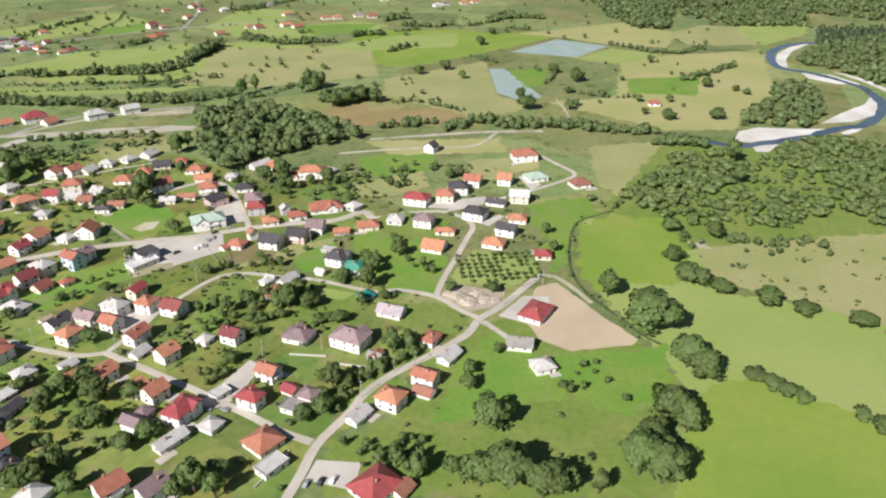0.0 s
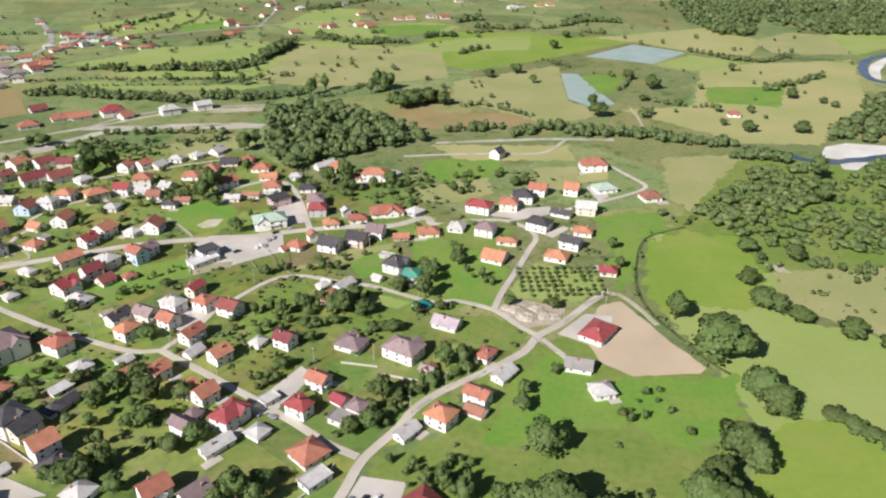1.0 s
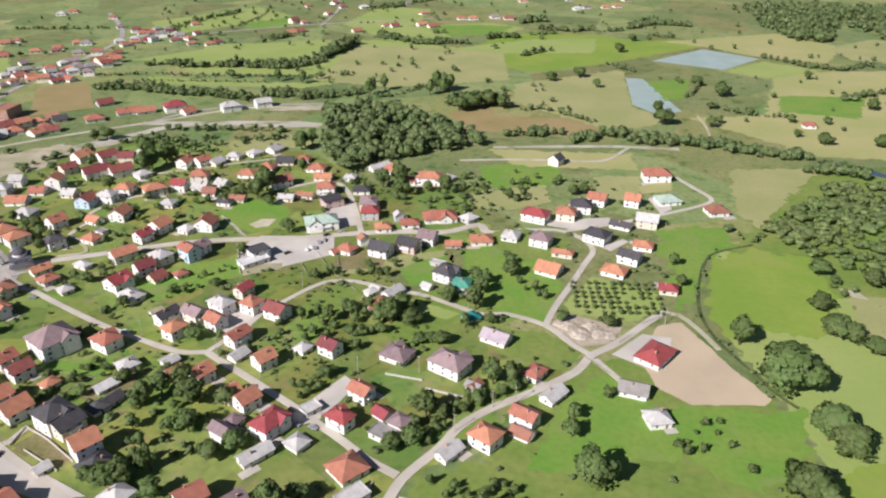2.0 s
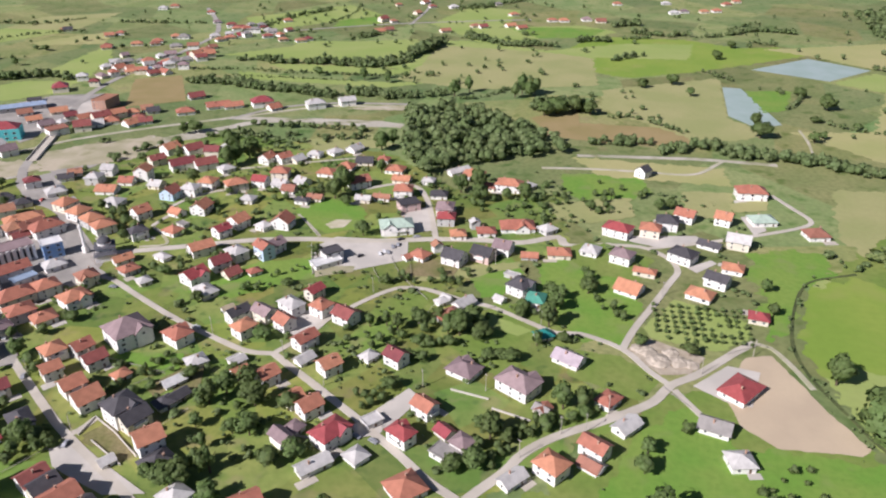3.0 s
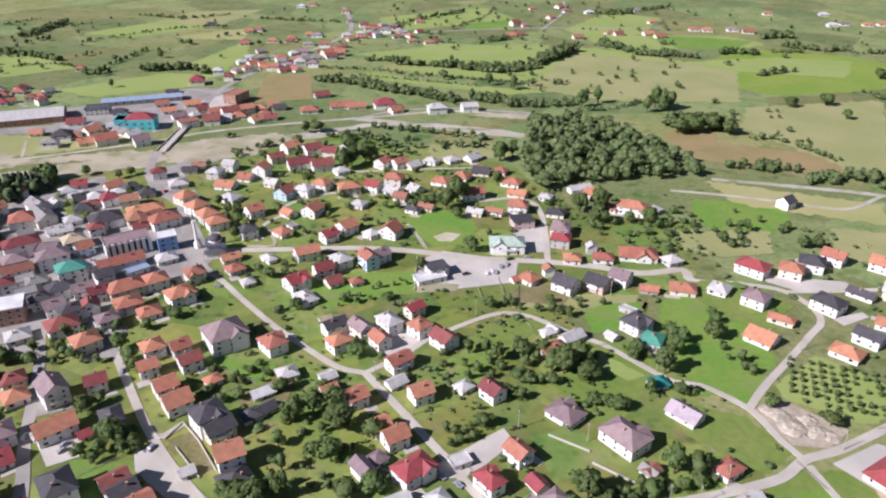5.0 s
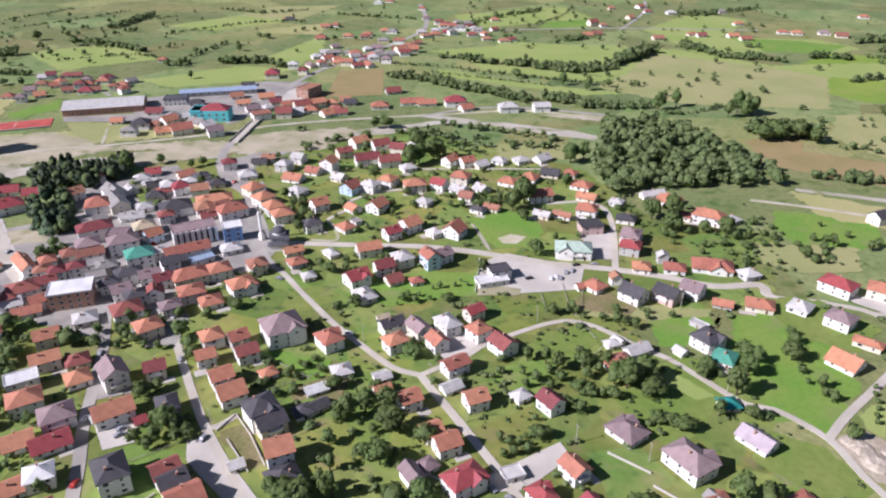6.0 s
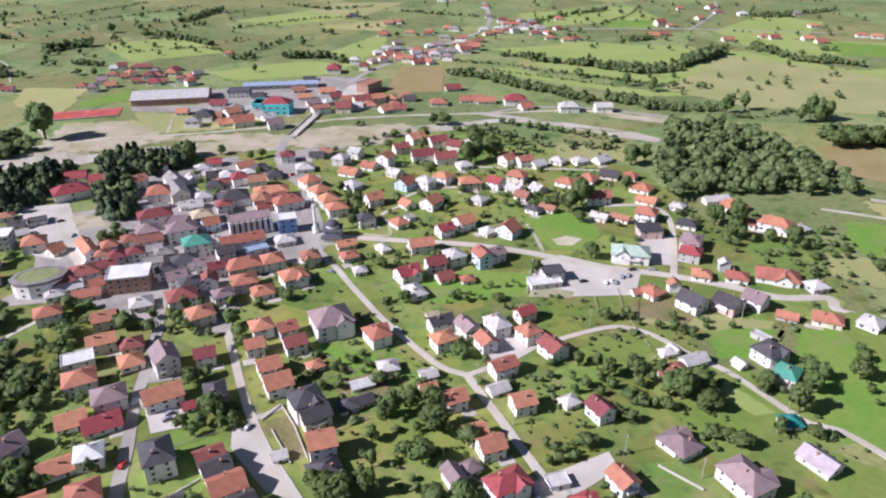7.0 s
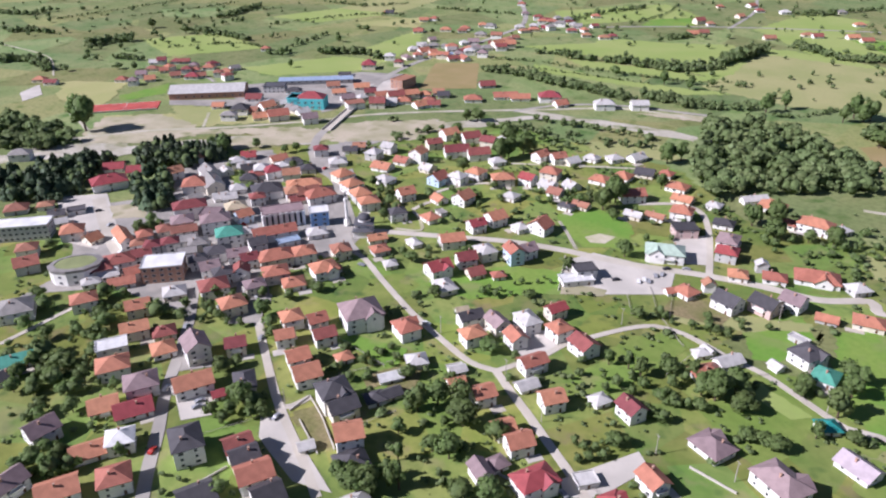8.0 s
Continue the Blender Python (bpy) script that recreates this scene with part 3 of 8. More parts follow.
field("bare_earth", [(-443.8, 261.3), (-432.7, 279.9), (-410.8, 266.7), (-424.4, 253.2)])
band("gravel", 7.0, [(-449.8, 461.9), (-431.7, 483.9), (-416.1, 507.9), (-402.6, 526.6)])
band("ditch", 3.0, [(-442.1, 453.1), (-422.1, 474.4), (-408.8, 500.1)])
band("ditch", 3.0, [(-489.6, 383.7), (-478.5, 411.6), (-460.6, 436.6)])
band("gravel", 5.0, [(-306.5, 604.5), (-263.4, 611.3), (-235.1, 613.5), (-202.1, 617.0)])
band("gravel", 20.8, [(-607, 233.9), (-554.9, 297.7), (-522.7, 339.2), (-490.6, 388.2), (-445.9, 430.3)])
band("gravel", 19.5, [(-441.8, 450.2), (-415, 487.2), (-387.5, 525.5), (-364.4, 556.5)])
band("gravel", 10.4, [(-366.3, 559), (-342.6, 590.9), (-308.2, 606.7), (-257.1, 616.9), (-204.3, 618.7)])
band("gravel", 5.2, [(-63, 587.8), (-13.9, 598.4), (34.2, 607.8), (82.8, 611.1)])
band("gravel", 9.1, [(-374.5, 594), (-321.8, 603.3), (-266.4, 609.8), (-207.7, 616.3)])
band("river", 9.5, [(191, 599.2), (207.9, 588.9), (234.7, 574.6), (269.8, 581.9), (310.2, 599.7), (337.4, 616.9), (368.4, 629.9), (399.6, 662.8), (421.7, 704.6), (430.1, 751.4), (420.1, 791.3), (403.2, 821.8), (381.8, 843.4), (387.3, 886.8), (408.3, 934.4), (437.3, 965.4), (470.6, 983.5), (516.6, 994.7)])
band("ditch", 1.6, [(109.3, 443), (82.9, 423.6), (72.6, 388.2), (69.7, 360.6), (73.3, 338.9), (83.6, 316.5), (93.2, 297.8), (100.4, 289.4)])
road("lane", "concrete", 2.6, [(-279.2, 316.8), (-270.4, 315.6), (-243.9, 304.2), (-212.8, 291.9), (-188.7, 284.5), (-168.4, 279.4), (-155.6, 281.5)])
road("lane", "concrete", 3.0, [(-155.6, 281.5), (-142.5, 274.2), (-127.4, 266.1), (-113.2, 258.1), (-101.2, 251.5), (-93.5, 246.6), (-79.8, 238.4), (-64.1, 228.3), (-51.4, 222.6)])
road("lane", "concrete", 2.5, [(-155.6, 281.5), (-150.7, 293.4), (-146.8, 303.1), (-144.5, 316.2), (-138.8, 328), (-129.9, 344.9), (-121.1, 354.8), (-110, 357), (-97.4, 355), (-83.6, 351.5), (-71.5, 350.4), (-53.9, 343.6), (-35.8, 336.7), (-25.2, 339.6), (-5.3, 332.7), (7.7, 319.2), (17, 311.4)])
road("road", "concrete", 3.4, [(52.8, 355.9), (45.5, 347.4), (29.2, 324.5), (17, 311.4), (10.3, 297.7), (-5.5, 281.5), (-24.3, 264.8), (-34.3, 251.8), (-38.8, 240.3), (-49.2, 221.3), (-53.1, 204.1), (-56.6, 190.7)])
road("lane", "concrete", 2.9, [(-5.1, 332.7), (-1.9, 348.9), (5.3, 373.7), (13.2, 402.5), (16.9, 416.4), (13.5, 428.5), (4.1, 437.7), (-5.5, 441.6), (-21, 439)])
road("street", "concrete", 4.6, [(-21, 439), (-45.4, 430.2), (-53.2, 439.9), (-72, 426.1), (-97.2, 421.8), (-125.7, 413.7), (-162.7, 399.4), (-193.3, 392.5), (-223.4, 381.7), (-251.4, 365.8), (-280.2, 349.4), (-294.9, 341)])
road("lane", "concrete", 2.6, [(-2.2, 439.8), (27.9, 456.6), (62, 478.8), (88, 498.5), (94.5, 510.8), (84.6, 529.2), (74.4, 547.4)])
road("lane", "concrete", 3.0, [(-121.2, 413.7), (-134.4, 445.5), (-147.3, 472.5), (-159.3, 488.8), (-174.1, 491), (-192.8, 475.4)])
road("street", "asphalt", 5.7, [(-279.2, 316.8), (-295, 324.5), (-324.3, 345.5), (-346, 367.8), (-373.2, 384), (-395, 389.9), (-422, 407.5), (-447.4, 432.7), (-465.2, 461.8)])
road("street", "asphalt", 5.7, [(-488.2, 504.9), (-515.3, 551.4), (-548.9, 615.7), (-568, 684), (-571.6, 741.5), (-588, 850.1), (-606, 927.2), (-657.3, 1010.2), (-745.6, 1118.7)])
road("lane", "concrete", 3.0, [(-311.8, 270.7), (-266.6, 243.1), (-241.3, 228.5), (-215.8, 214.2), (-197.2, 205.3), (-179.9, 198.1), (-158.4, 187.8)])
road("street", "asphalt", 4.0, [(-312.4, 239), (-286.6, 219.8), (-263.1, 199.1), (-245.9, 183.8), (-229.5, 171.6), (-213.4, 158.5), (-198.7, 147.5)])
road("lane", "concrete", 2.5, [(-206.3, 207.5), (-202.2, 211.9), (-201, 220.2)])
road("lane", "concrete", 2.1, [(-334.3, 155.3), (-337, 170.9), (-340.3, 190.7), (-342.9, 205.9)])
road("lane", "concrete", 2.5, [(18.5, 308.9), (25.2, 300.2), (31.6, 292.1)])
road("lane", "gravel_path", 2.5, [(52.8, 355.9), (59.7, 353.8), (67.7, 341.6), (74.6, 326.4)])
road("bank_road", "gravel_path", 4.8, [(-601.3, 297), (-572.1, 352.5), (-527.4, 402.8), (-484.1, 462.6), (-462.7, 501.2), (-420.4, 549), (-358.8, 606), (-303.6, 655.6), (-244.1, 667.3)])
road("lane", "gravel_path", 2.5, [(-296.3, 483.5), (-278, 495.6), (-245.1, 517.1), (-218.8, 533.1)])
road("lane", "gravel_path", 3.3, [(-84.3, 552.9), (-49.2, 561.1), (-13.3, 566.7), (23.3, 572.4), (43.7, 606.3)])
road("lane", "gravel_path", 2.0, [(-283.9, 353.2), (-271, 361), (-284.3, 373.5), (-292.4, 377.6)])
road("lane", "gravel_path", 1.8, [(-216.6, 422.8), (-200.5, 408.5), (-189.3, 397.6)])
road("far_road", "asphalt", 4.3, [(-545.4, 943), (-494.8, 1003.5), (-406.4, 1072.7), (-313.7, 1124.7), (-217.2, 1170.7)])
road("far_road", "asphalt", 3.8, [(-376.7, 1075.2), (-400.1, 1228.3), (-441, 1351.1)])
road("far_road", "asphalt", 3.8, [(-372.1, 589.6), (-350.1, 632.1), (-307.8, 663.6), (-237.7, 682.5)])
road("lane", "gravel_path", 2.0, [(107.9, 707.4), (111.4, 674.5), (111.3, 639)])
road("lane", "gravel_path", 2.0, [(-1047.8, 422.2), (-964, 429.2), (-906.5, 424.4), (-820.9, 390.3)])
road("lane", "asphalt", 3.3, [(-784.5, 475.4), (-743.1, 485.1), (-697, 490.2), (-667.1, 484)])
road("lane", "gravel_path", 3.3, [(-671, 339.9), (-620.3, 328.6), (-578.7, 315.6)])
road("lane", "gravel_path", 2.5, [(-575.4, 417.9), (-543.3, 391.7)])
road("street", "concrete", 6.6, [(-461.8, 262.8), (-426.7, 249.1), (-393.2, 237.4), (-374.9, 232.9)])
road("lane", "concrete", 2.5, [(-302.8, 403.7), (-299.1, 421.8), (-286.9, 442.3), (-268.1, 445.1)])
road("lane", "concrete", 2.5, [(-294.6, 379.1), (-295.2, 389.9), (-293.3, 398.5)])

# ---- houses ----


def shell(name, rings, mats, split=None):
    """One closed skin over a stack of four-cornered rings (x0, y0, x1, y1, z), capped at both ends; from ring number split on it has the second material."""
    v, f = [], []
    for x0, y0, x1, y1, z in rings:
        v += [(x0, y0, z), (x1, y0, z), (x1, y1, z), (x0, y1, z)]
    f.append((3, 2, 1, 0))
    for k in range(len(rings) - 1):
        f += [(4 * k + i, 4 * k + (i + 1) % 4, 4 * k + 4 + (i + 1) % 4, 4 * k + 4 + i) for i in range(4)]
    k = 4 * len(rings) - 4
    f.append((k, k + 1, k + 2, k + 3))
    me = mesh(name, v, f, *mats)
    if split is not None:
        for i, p in enumerate(me.polygons):
            p.material_index = int(i > 4 * split)
    return me


def upright(name, rings, mats, split=None):
    """A shell whose stack points along +y and whose rings lie in x and z."""
    me = shell(name, rings, mats, split)
    me.transform(Matrix(((1, 0, 0, 0), (0, 0, 1, 0), (0, 1, 0, 0), (0, 0, 0, 1))))
    me.flip_normals()
    return me


def pane_mesh(w, h, name="window"):
    x, d = w / 2, 0.1
    return upright(name, [(-x, 0, x, h, -0.05), (-x, 0, x, h, 0.07), (-x + d, d, x - d, h - d, 0.07), (-x + d, d, x - d, h - d, 0.02)], ("frame_white", "glass"), 3)


def tray(name, x0, y0, x1, y1, z0, z1, rim, deep, mats):
    """A slab with a raised rim round its top."""
    return shell(name, [(x0, y0, x1, y1, z0), (x0, y0, x1, y1, z1), (x0 + rim, y0 + rim, x1 - rim, y1 - rim, z1), (x0 + rim, y0 + rim, x1 - rim, y1 - rim, z1 - deep)], mats, 3 if len(mats) > 1 else None)


WINDOW = pane_mesh(1.15, 1.3)
WINDOW_WIDE = pane_mesh(1.9, 1.4)
DOOR = upright("door", [(-0.6, 0, 0.6, 2.15, -0.05), (-0.6, 0, 0.6, 2.15, 0.08), (-0.5, 0.02, 0.5, 2.05, 0.08), (-0.5, 0.02, 0.5, 2.05, 0.03)], ("frame_white", "door_wood"), 3)
CHIMNEY = shell("chimney", [(-0.3, -0.3, 0.3, 0.3, -1.2), (-0.3, -0.3, 0.3, 0.3, 1.0), (-0.4, -0.4, 0.4, 0.4, 1.05), (-0.4, -0.4, 0.4, 0.4, 1.2)], ("chimney_brick",))
STOREY = 2.5


def wall_mesh(L, W, H, rise, gable, mat):
    x, y = L / 2, W / 2
    v = [(-x, -y, -0.3), (x, -y, -0.3), (x, y, -0.3), (-x, y, -0.3), (-x, -y, H), (x, -y, H), (x, y, H), (-x, y, H)]
    f = [(0, 1, 5, 4), (2, 3, 7, 6), (0, 3, 2, 1)]
    if gable:
        v += [(-x, 0, H + rise), (x, 0, H + rise)]
        f += [(1, 2, 6, 9, 5), (3, 0, 4, 8, 7)]
    else:
        f += [(1, 2, 6, 5), (3, 0, 4, 7), (4, 5, 6, 7)]
    return mesh("wall", v, f, mat)


def roof_mesh(L, W, H, rise, sort, mat):
    o, th = 0.7, 0.2
    x, y = L / 2 + o, W / 2 + o
    drop = rise * o / (W / 2)
    v, f = [], []
    if sort == "g":
        for s in (-x, x):
            v += [(s, -y, H - drop), (s, 0, H + rise), (s, y, H - drop), (s, -y, H - drop + th), (s, 0, H + rise + th), (s, y, H - drop + th)]
        f = [(0, 3, 4, 1), (1, 4, 5, 2), (6, 7, 10, 9), (7, 8, 11, 10), (3, 9, 10, 4), (4, 10, 11, 5), (0, 1, 7, 6), (1, 2, 8, 7), (0, 6, 9, 3), (2, 5, 11, 8)]
    elif sort == "h":
        r = max(0.05, (L - W) / 2)
        v = [(-x, -y, H), (x, -y, H), (x, y, H), (-x, y, H), (-x, -y, H + th), (x, -y, H + th), (x, y, H + th), (-x, y, H + th), (-r, 0, H + rise + th), (r, 0, H + rise + th)]
        f = [(0, 3, 2, 1), (0, 1, 5, 4), (1, 2, 6, 5), (2, 3, 7, 6), (3, 0, 4, 7), (4, 5, 9, 8), (5, 6, 9), (6, 7, 8, 9), (7, 4, 8)]
    else:
        return tray("roof", -x + 0.3, -y + 0.3, x - 0.3, y - 0.3, H - 0.1, H + 0.5, 0.3, 0.35, (mat,))
    return mesh("roof", v, f, mat)


WALL_KEY = {"b": "pale blue", "m": "pink", "w": "white", "B": "blue", "q": "turquoise", "k": "bare brick"}
WORDS = {1: "single-storey", 2: "two-storey", 3: "three-storey"}
ROOFWORD = {"g": "gable", "h": "hip", "f": "flat"}
house_rng = random.Random(4)


def house(x, y, L, W, yaw, storeys, sort, roof, wall="", wing=0):
    """A dwelling or shed: walls, roof, chimney, door, windows and sometimes a balcony."""
    rng = house_rng
    small = L * W < 50
    wall = WALL_KEY.get(wall) or rng.choice(["white"] * 15 + ["cream"] * 4 + ["grey"])
    colour, _, sheet = ROOF[roof]
    H = STOREY * storeys + (0.35 if not small else -0.3)
    rise = 0 if sort == "f" else W * (0.31 if sort == "g" else 0.30) * rng.uniform(0.9, 1.12)
    far = math.hypot(x + 80, y - 290) > 300
    distant = math.hypot(x + 80, y - 290) > 477
    name = "wall_" + wall.replace(" ", "_")
    if distant:
        L, W = min(L, 17.0) * 0.84, W * 0.84
        roof = rng.choice("onompwwg") if roof == "w" else roof
        colour, _, sheet = ROOF[roof]
        rise = rise * 0.84
        ob = new("farmhouse")
        ob.matrix_basis = pose(x, y, 0, 0, 0, yaw)
        part("wall", wall_mesh(L, W, H, rise, sort == "g", name), ob)
        part("roof", roof_mesh(L, W, H, rise, sort, "roof_" + colour.replace(" ", "_")), ob, label=f"{colour} {sheet} {ROOFWORD[sort]} roof")
        for u in (-L / 4, L / 4):
            part("window", WINDOW_WIDE, ob, pose(0, 0, 0, 0, 0, 180) @ pose(u, W / 2, 0.95 + STOREY * (storeys - 1)))
        BUSY.append((x, y, max(L, W) * 0.55))
        return tagged(ob, f"{WORDS[storeys]} {wall} house with {colour} roof in the far settlement", "farmhouse", "houses of the far settlement")
    ob = new("house" if not small else "shed")
    ob.matrix_basis = pose(x, y, 0, 0, 0, yaw)
    part("wall", wall_mesh(L, W, H, rise, sort == "g", name), ob)
    rf = part("roof", roof_mesh(L, W, H, rise, sort, "roof_" + colour.replace(" ", "_")), ob, label=f"{colour} {sheet} {ROOFWORD[sort]} roof")
    BUSY.append((x, y, max(L, W) * 0.55))
    if small:
        part("door", DOOR, ob, pose(0, -W / 2, 0, 0, 0, 180))
        tagged(ob, f"small {wall} shed with a {colour} {ROOFWORD[sort]} roof", "shed", "sheds among the gardens")
        return ob
    if wing:
        wl, ww = W / 2 + 1.0, L * 0.42
        wr = ww * 0.36
        m = pose(wing * L * 0.22, -wl / 2, 0, 0, 0, 90)
        part("wing_wall", wall_mesh(wl, ww, H, wr, True, name), ob, m)
        part("wing_roof", roof_mesh(wl, ww, H, wr, "g", "roof_" + colour.replace(" ", "_")), ob, m @ pose(0, 0, 0.06))
        part("window", WINDOW, ob, pose(wing * L * 0.22, -wl, STOREY * (storeys - 1) + 1.0, 0, 0, 180))
    if not far and rng.random() < 0.45:
        side = rng.choice((-1, 1))
        u, q = L / 2 + rng.uniform(1.5, 3.0), W / 2 + rng.uniform(0.5, 3.0)
        x0, x1 = sorted((side * L * 0.1, side * u))
        part("driveway", shell("driveway", [(x0, -q - 2.2, x1, -W / 2 + 0.0, -0.1), (x0, -q - 2.2, x1, -W / 2 - 0.02, 0.14)], (rng.choice(("concrete_yard", "concrete")),)), ob, label="pale concrete driveway")
    if sort != "f":
        cx, cy = L * rng.uniform(-0.25, 0.25), W * rng.choice((-0.16, 0.16))
        part("chimney", CHIMNEY, rf, pose(cx, cy, H + rise * (1 - abs(cy) / (W / 2)) + 0.3))
    for s in range(storeys):
        z = 0.95 + STOREY * s
        for side in range(4):
            ln, off = (L, W / 2) if side % 2 == 0 else (W, L / 2)
            n = (1 if far else 2 if ln < 13 else 3) if side % 2 == 0 else (1 if far or ln < 9.5 else 2)
            for i in range(n):
                u = (i + 0.5) / n * ln - ln / 2 + rng.uniform(-0.3, 0.3)
                turn = pose(0, 0, 0, 0, 0, 180 + 90 * side)
                if s == 0 and side == 0 and i == 0:
                    part("door", DOOR, ob, turn @ pose(u, off, 0.05))
                else:
                    part("window", WINDOW_WIDE if rng.random() < 0.22 and ln / n > 4 else WINDOW, ob, turn @ pose(u, off, z))
    if storeys > 1 and not far and rng.random() < 0.5:
        side = rng.choice((0, 0, 2, 1, 3))
        off, span = (W / 2, L * 0.5) if side % 2 == 0 else (L / 2, W * 0.6)
        part("balcony", tray("balcony", -span / 2, 0, span / 2, 1.3, STOREY - 0.1, STOREY + 0.95, 0.08, 0.85, ("wall_white",)), ob, pose(0, 0, 0, 0, 0, 180 + 90 * side) @ pose(0, off, 0.3))
    tagged(ob, f"{WORDS[storeys]} {wall} rendered house with {colour} {sheet} {ROOFWORD[sort]} roof", "house", "houses of the village")
    return ob


house(-577.7, 261.7, 32.8, 12.7, 53, 2, "h", "g")
house(-474.3, 277.0, 21.8, 13.9, 71, 2, "h", "r", "w")
house(-503.6, 295.3, 13.1, 10.4, 53, 1, "g", "r")
house(-485.8, 301.8, 10.9, 9.2, 53, 1, "g", "r")
house(-471.8, 339.1, 9.8, 10.4, 81, 2, "g", "o")
house(-420.3, 320.0, 21.8, 11.6, 161, 2, "g", "g")
house(-426.3, 311.6, 15.3, 13.9, 53, 2, "h", "o")
house(-457.2, 314.7, 9.8, 9.2, 81, 2, "g", "n")
house(-391.0, 286.0, 18.8, 11.5, 64, 3, "h", "m")
house(-375.2, 271.5, 11.9, 11.5, 61, 3, "h", "p")
house(-362.0, 284.6, 15.8, 11.5, 61, 3, "h", "p")
house(-373.0, 306.1, 11.9, 10.5, 64, 2, "h", "c")
house(-360.2, 302.3, 8.9, 8.4, 81, 2, "g", "o", "b")
house(-381.6, 335.6, 18.6, 15.0, 61, 2, "h", "d")
house(-450.3, 370.4, 9.8, 9.2, 53, 1, "g", "r")
house(-434.9, 355.6, 8.7, 9.2, 53, 1, "g", "w")
house(-415.1, 356.3, 9.8, 10.4, 53, 2, "h", "w")
house(-406.7, 359.0, 10.9, 10.4, 71, 2, "h", "r")
house(-427.4, 379.9, 10.9, 9.2, 71, 1, "g", "o")
house(-392.8, 364.0, 10.9, 9.2, 53, 2, "g", "n")
house(-370.1, 356.6, 21.8, 11.6, 53, 2, "h", "o")
house(-348.8, 351.9, 17.5, 11.6, 68, 2, "h", "o")
house(-480.2, 220.2, 12.8, 10.5, 61, 1, "h", "n")
house(-441.1, 229.3, 7.9, 6.3, 68, 1, "g", "w")
house(-416.7, 226.3, 11.9, 11.5, 61, 2, "h", "o")
house(-413.2, 200.0, 10.2, 9.7, 61, 2, "h", "n")
house(-396.1, 192.6, 11.2, 10.8, 71, 2, "g", "o")
house(-403.0, 230.6, 7.9, 8.4, 101, 1, "g", "o")
house(-386.9, 241.1, 19.8, 7.3, 166, 2, "g", "o")
house(-364.3, 245.8, 8.2, 8.6, 61, 2, "h", "m")
house(-361.3, 225.7, 14.3, 11.9, 66, 2, "h", "m")
house(-342.3, 216.7, 12.2, 7.5, 61, 1, "g", "o")
house(-343.8, 224.6, 9.2, 7.5, 71, 2, "g", "o")
house(-376.9, 261.3, 8.9, 9.4, 68, 2, "h", "n")
house(-367.9, 267.6, 13.8, 7.3, 61, 2, "g", "n")
house(-357.1, 259.1, 15.8, 9.4, 61, 2, "f", "g")
house(-340.1, 279.2, 13.8, 11.5, 61, 3, "h", "t")
house(-330.4, 265.1, 13.2, 9.7, 61, 2, "h", "d")
house(-319.6, 270.1, 10.2, 8.6, 61, 2, "g", "p")
house(-322.8, 285.1, 8.9, 8.4, 68, 2, "g", "d")
house(-327.2, 299.9, 23.7, 9.4, 64, 2, "g", "o")
house(-301.9, 281.4, 17.3, 11.9, 64, 2, "h", "o")
house(-287.9, 270.7, 12.2, 10.8, 61, 2, "h", "o")
house(-299.8, 242.3, 13.2, 11.9, 66, 2, "h", "m")
house(-318.4, 252.1, 9.2, 8.6, 68, 2, "g", "p")
house(-303.0, 260.2, 7.1, 8.6, 144, 2, "g", "m")
house(-312.8, 228.4, 10.2, 9.7, 61, 1, "h", "w")
house(-335.8, 194.7, 11.2, 9.7, 68, 2, "h", "o")
house(-278.7, 238.5, 11.2, 10.8, 70, 2, "h", "o")
house(-275.2, 271.8, 10.2, 9.7, 61, 1, "h", "o")
house(-310.9, 208.6, 10.2, 8.6, 65, 2, "g", "o")
house(-294.2, 198.0, 11.2, 8.6, 65, 2, "g", "o")
house(-288.6, 184.5, 12.2, 8.6, 65, 2, "f", "W", "w")
house(-274.6, 177.9, 12.2, 10.8, 65, 2, "h", "o", "w")
house(-284.2, 206.3, 9.2, 8.6, 65, 1, "h", "m")
house(-272.6, 199.1, 9.2, 9.7, 68, 1, "h", "o", "w")
house(-258.8, 206.9, 12.2, 9.7, 161, 3, "g", "p", "w")
house(-249.6, 220.1, 8.1, 8.2, 58, 2, "g", "m")
house(-239.4, 193.1, 14.3, 9.7, 68, 2, "g", "o", "w")
house(-255.0, 179.6, 12.2, 10.8, 65, 2, "h", "p", "w")
house(-223.7, 206.6, 11.3, 7.7, 149, 2, "h", "d")
house(-228.5, 197.0, 4.1, 4.3, 68, 1, "g", "r", "w")
house(-353.0, 170.3, 15.3, 14.0, 65, 2, "h", "g")
house(-313.2, 152.9, 16.3, 8.6, 69, 1, "g", "t", "w")
house(-304.8, 146.1, 9.2, 6.5, 101, 1, "g", "d")
house(-255.7, 164.1, 10.2, 9.7, 67, 1, "g", "o", "w")
house(-245.0, 170.6, 13.2, 9.7, 67, 1, "g", "r", "w")
house(-257.3, 141.7, 10.2, 9.7, 91, 2, "g", "p", "w")
house(-235.3, 148.4, 11.2, 8.6, 69, 1, "g", "o", "w")
house(-213.4, 147.2, 10.2, 9.7, 65, 2, "h", "o", "w")
house(-222.2, 132.4, 12.2, 9.7, 69, 2, "g", "o", "w")
house(-238.3, 122.8, 10.2, 8.6, 101, 2, "g", "p", "w")
house(-208.7, 171.7, 13.2, 10.2, 156, 3, "h", "d")
house(-195.4, 183.6, 9.2, 8.6, 70, 2, "g", "m", "w")
house(-189.1, 181.6, 9.2, 8.6, 70, 2, "g", "d")
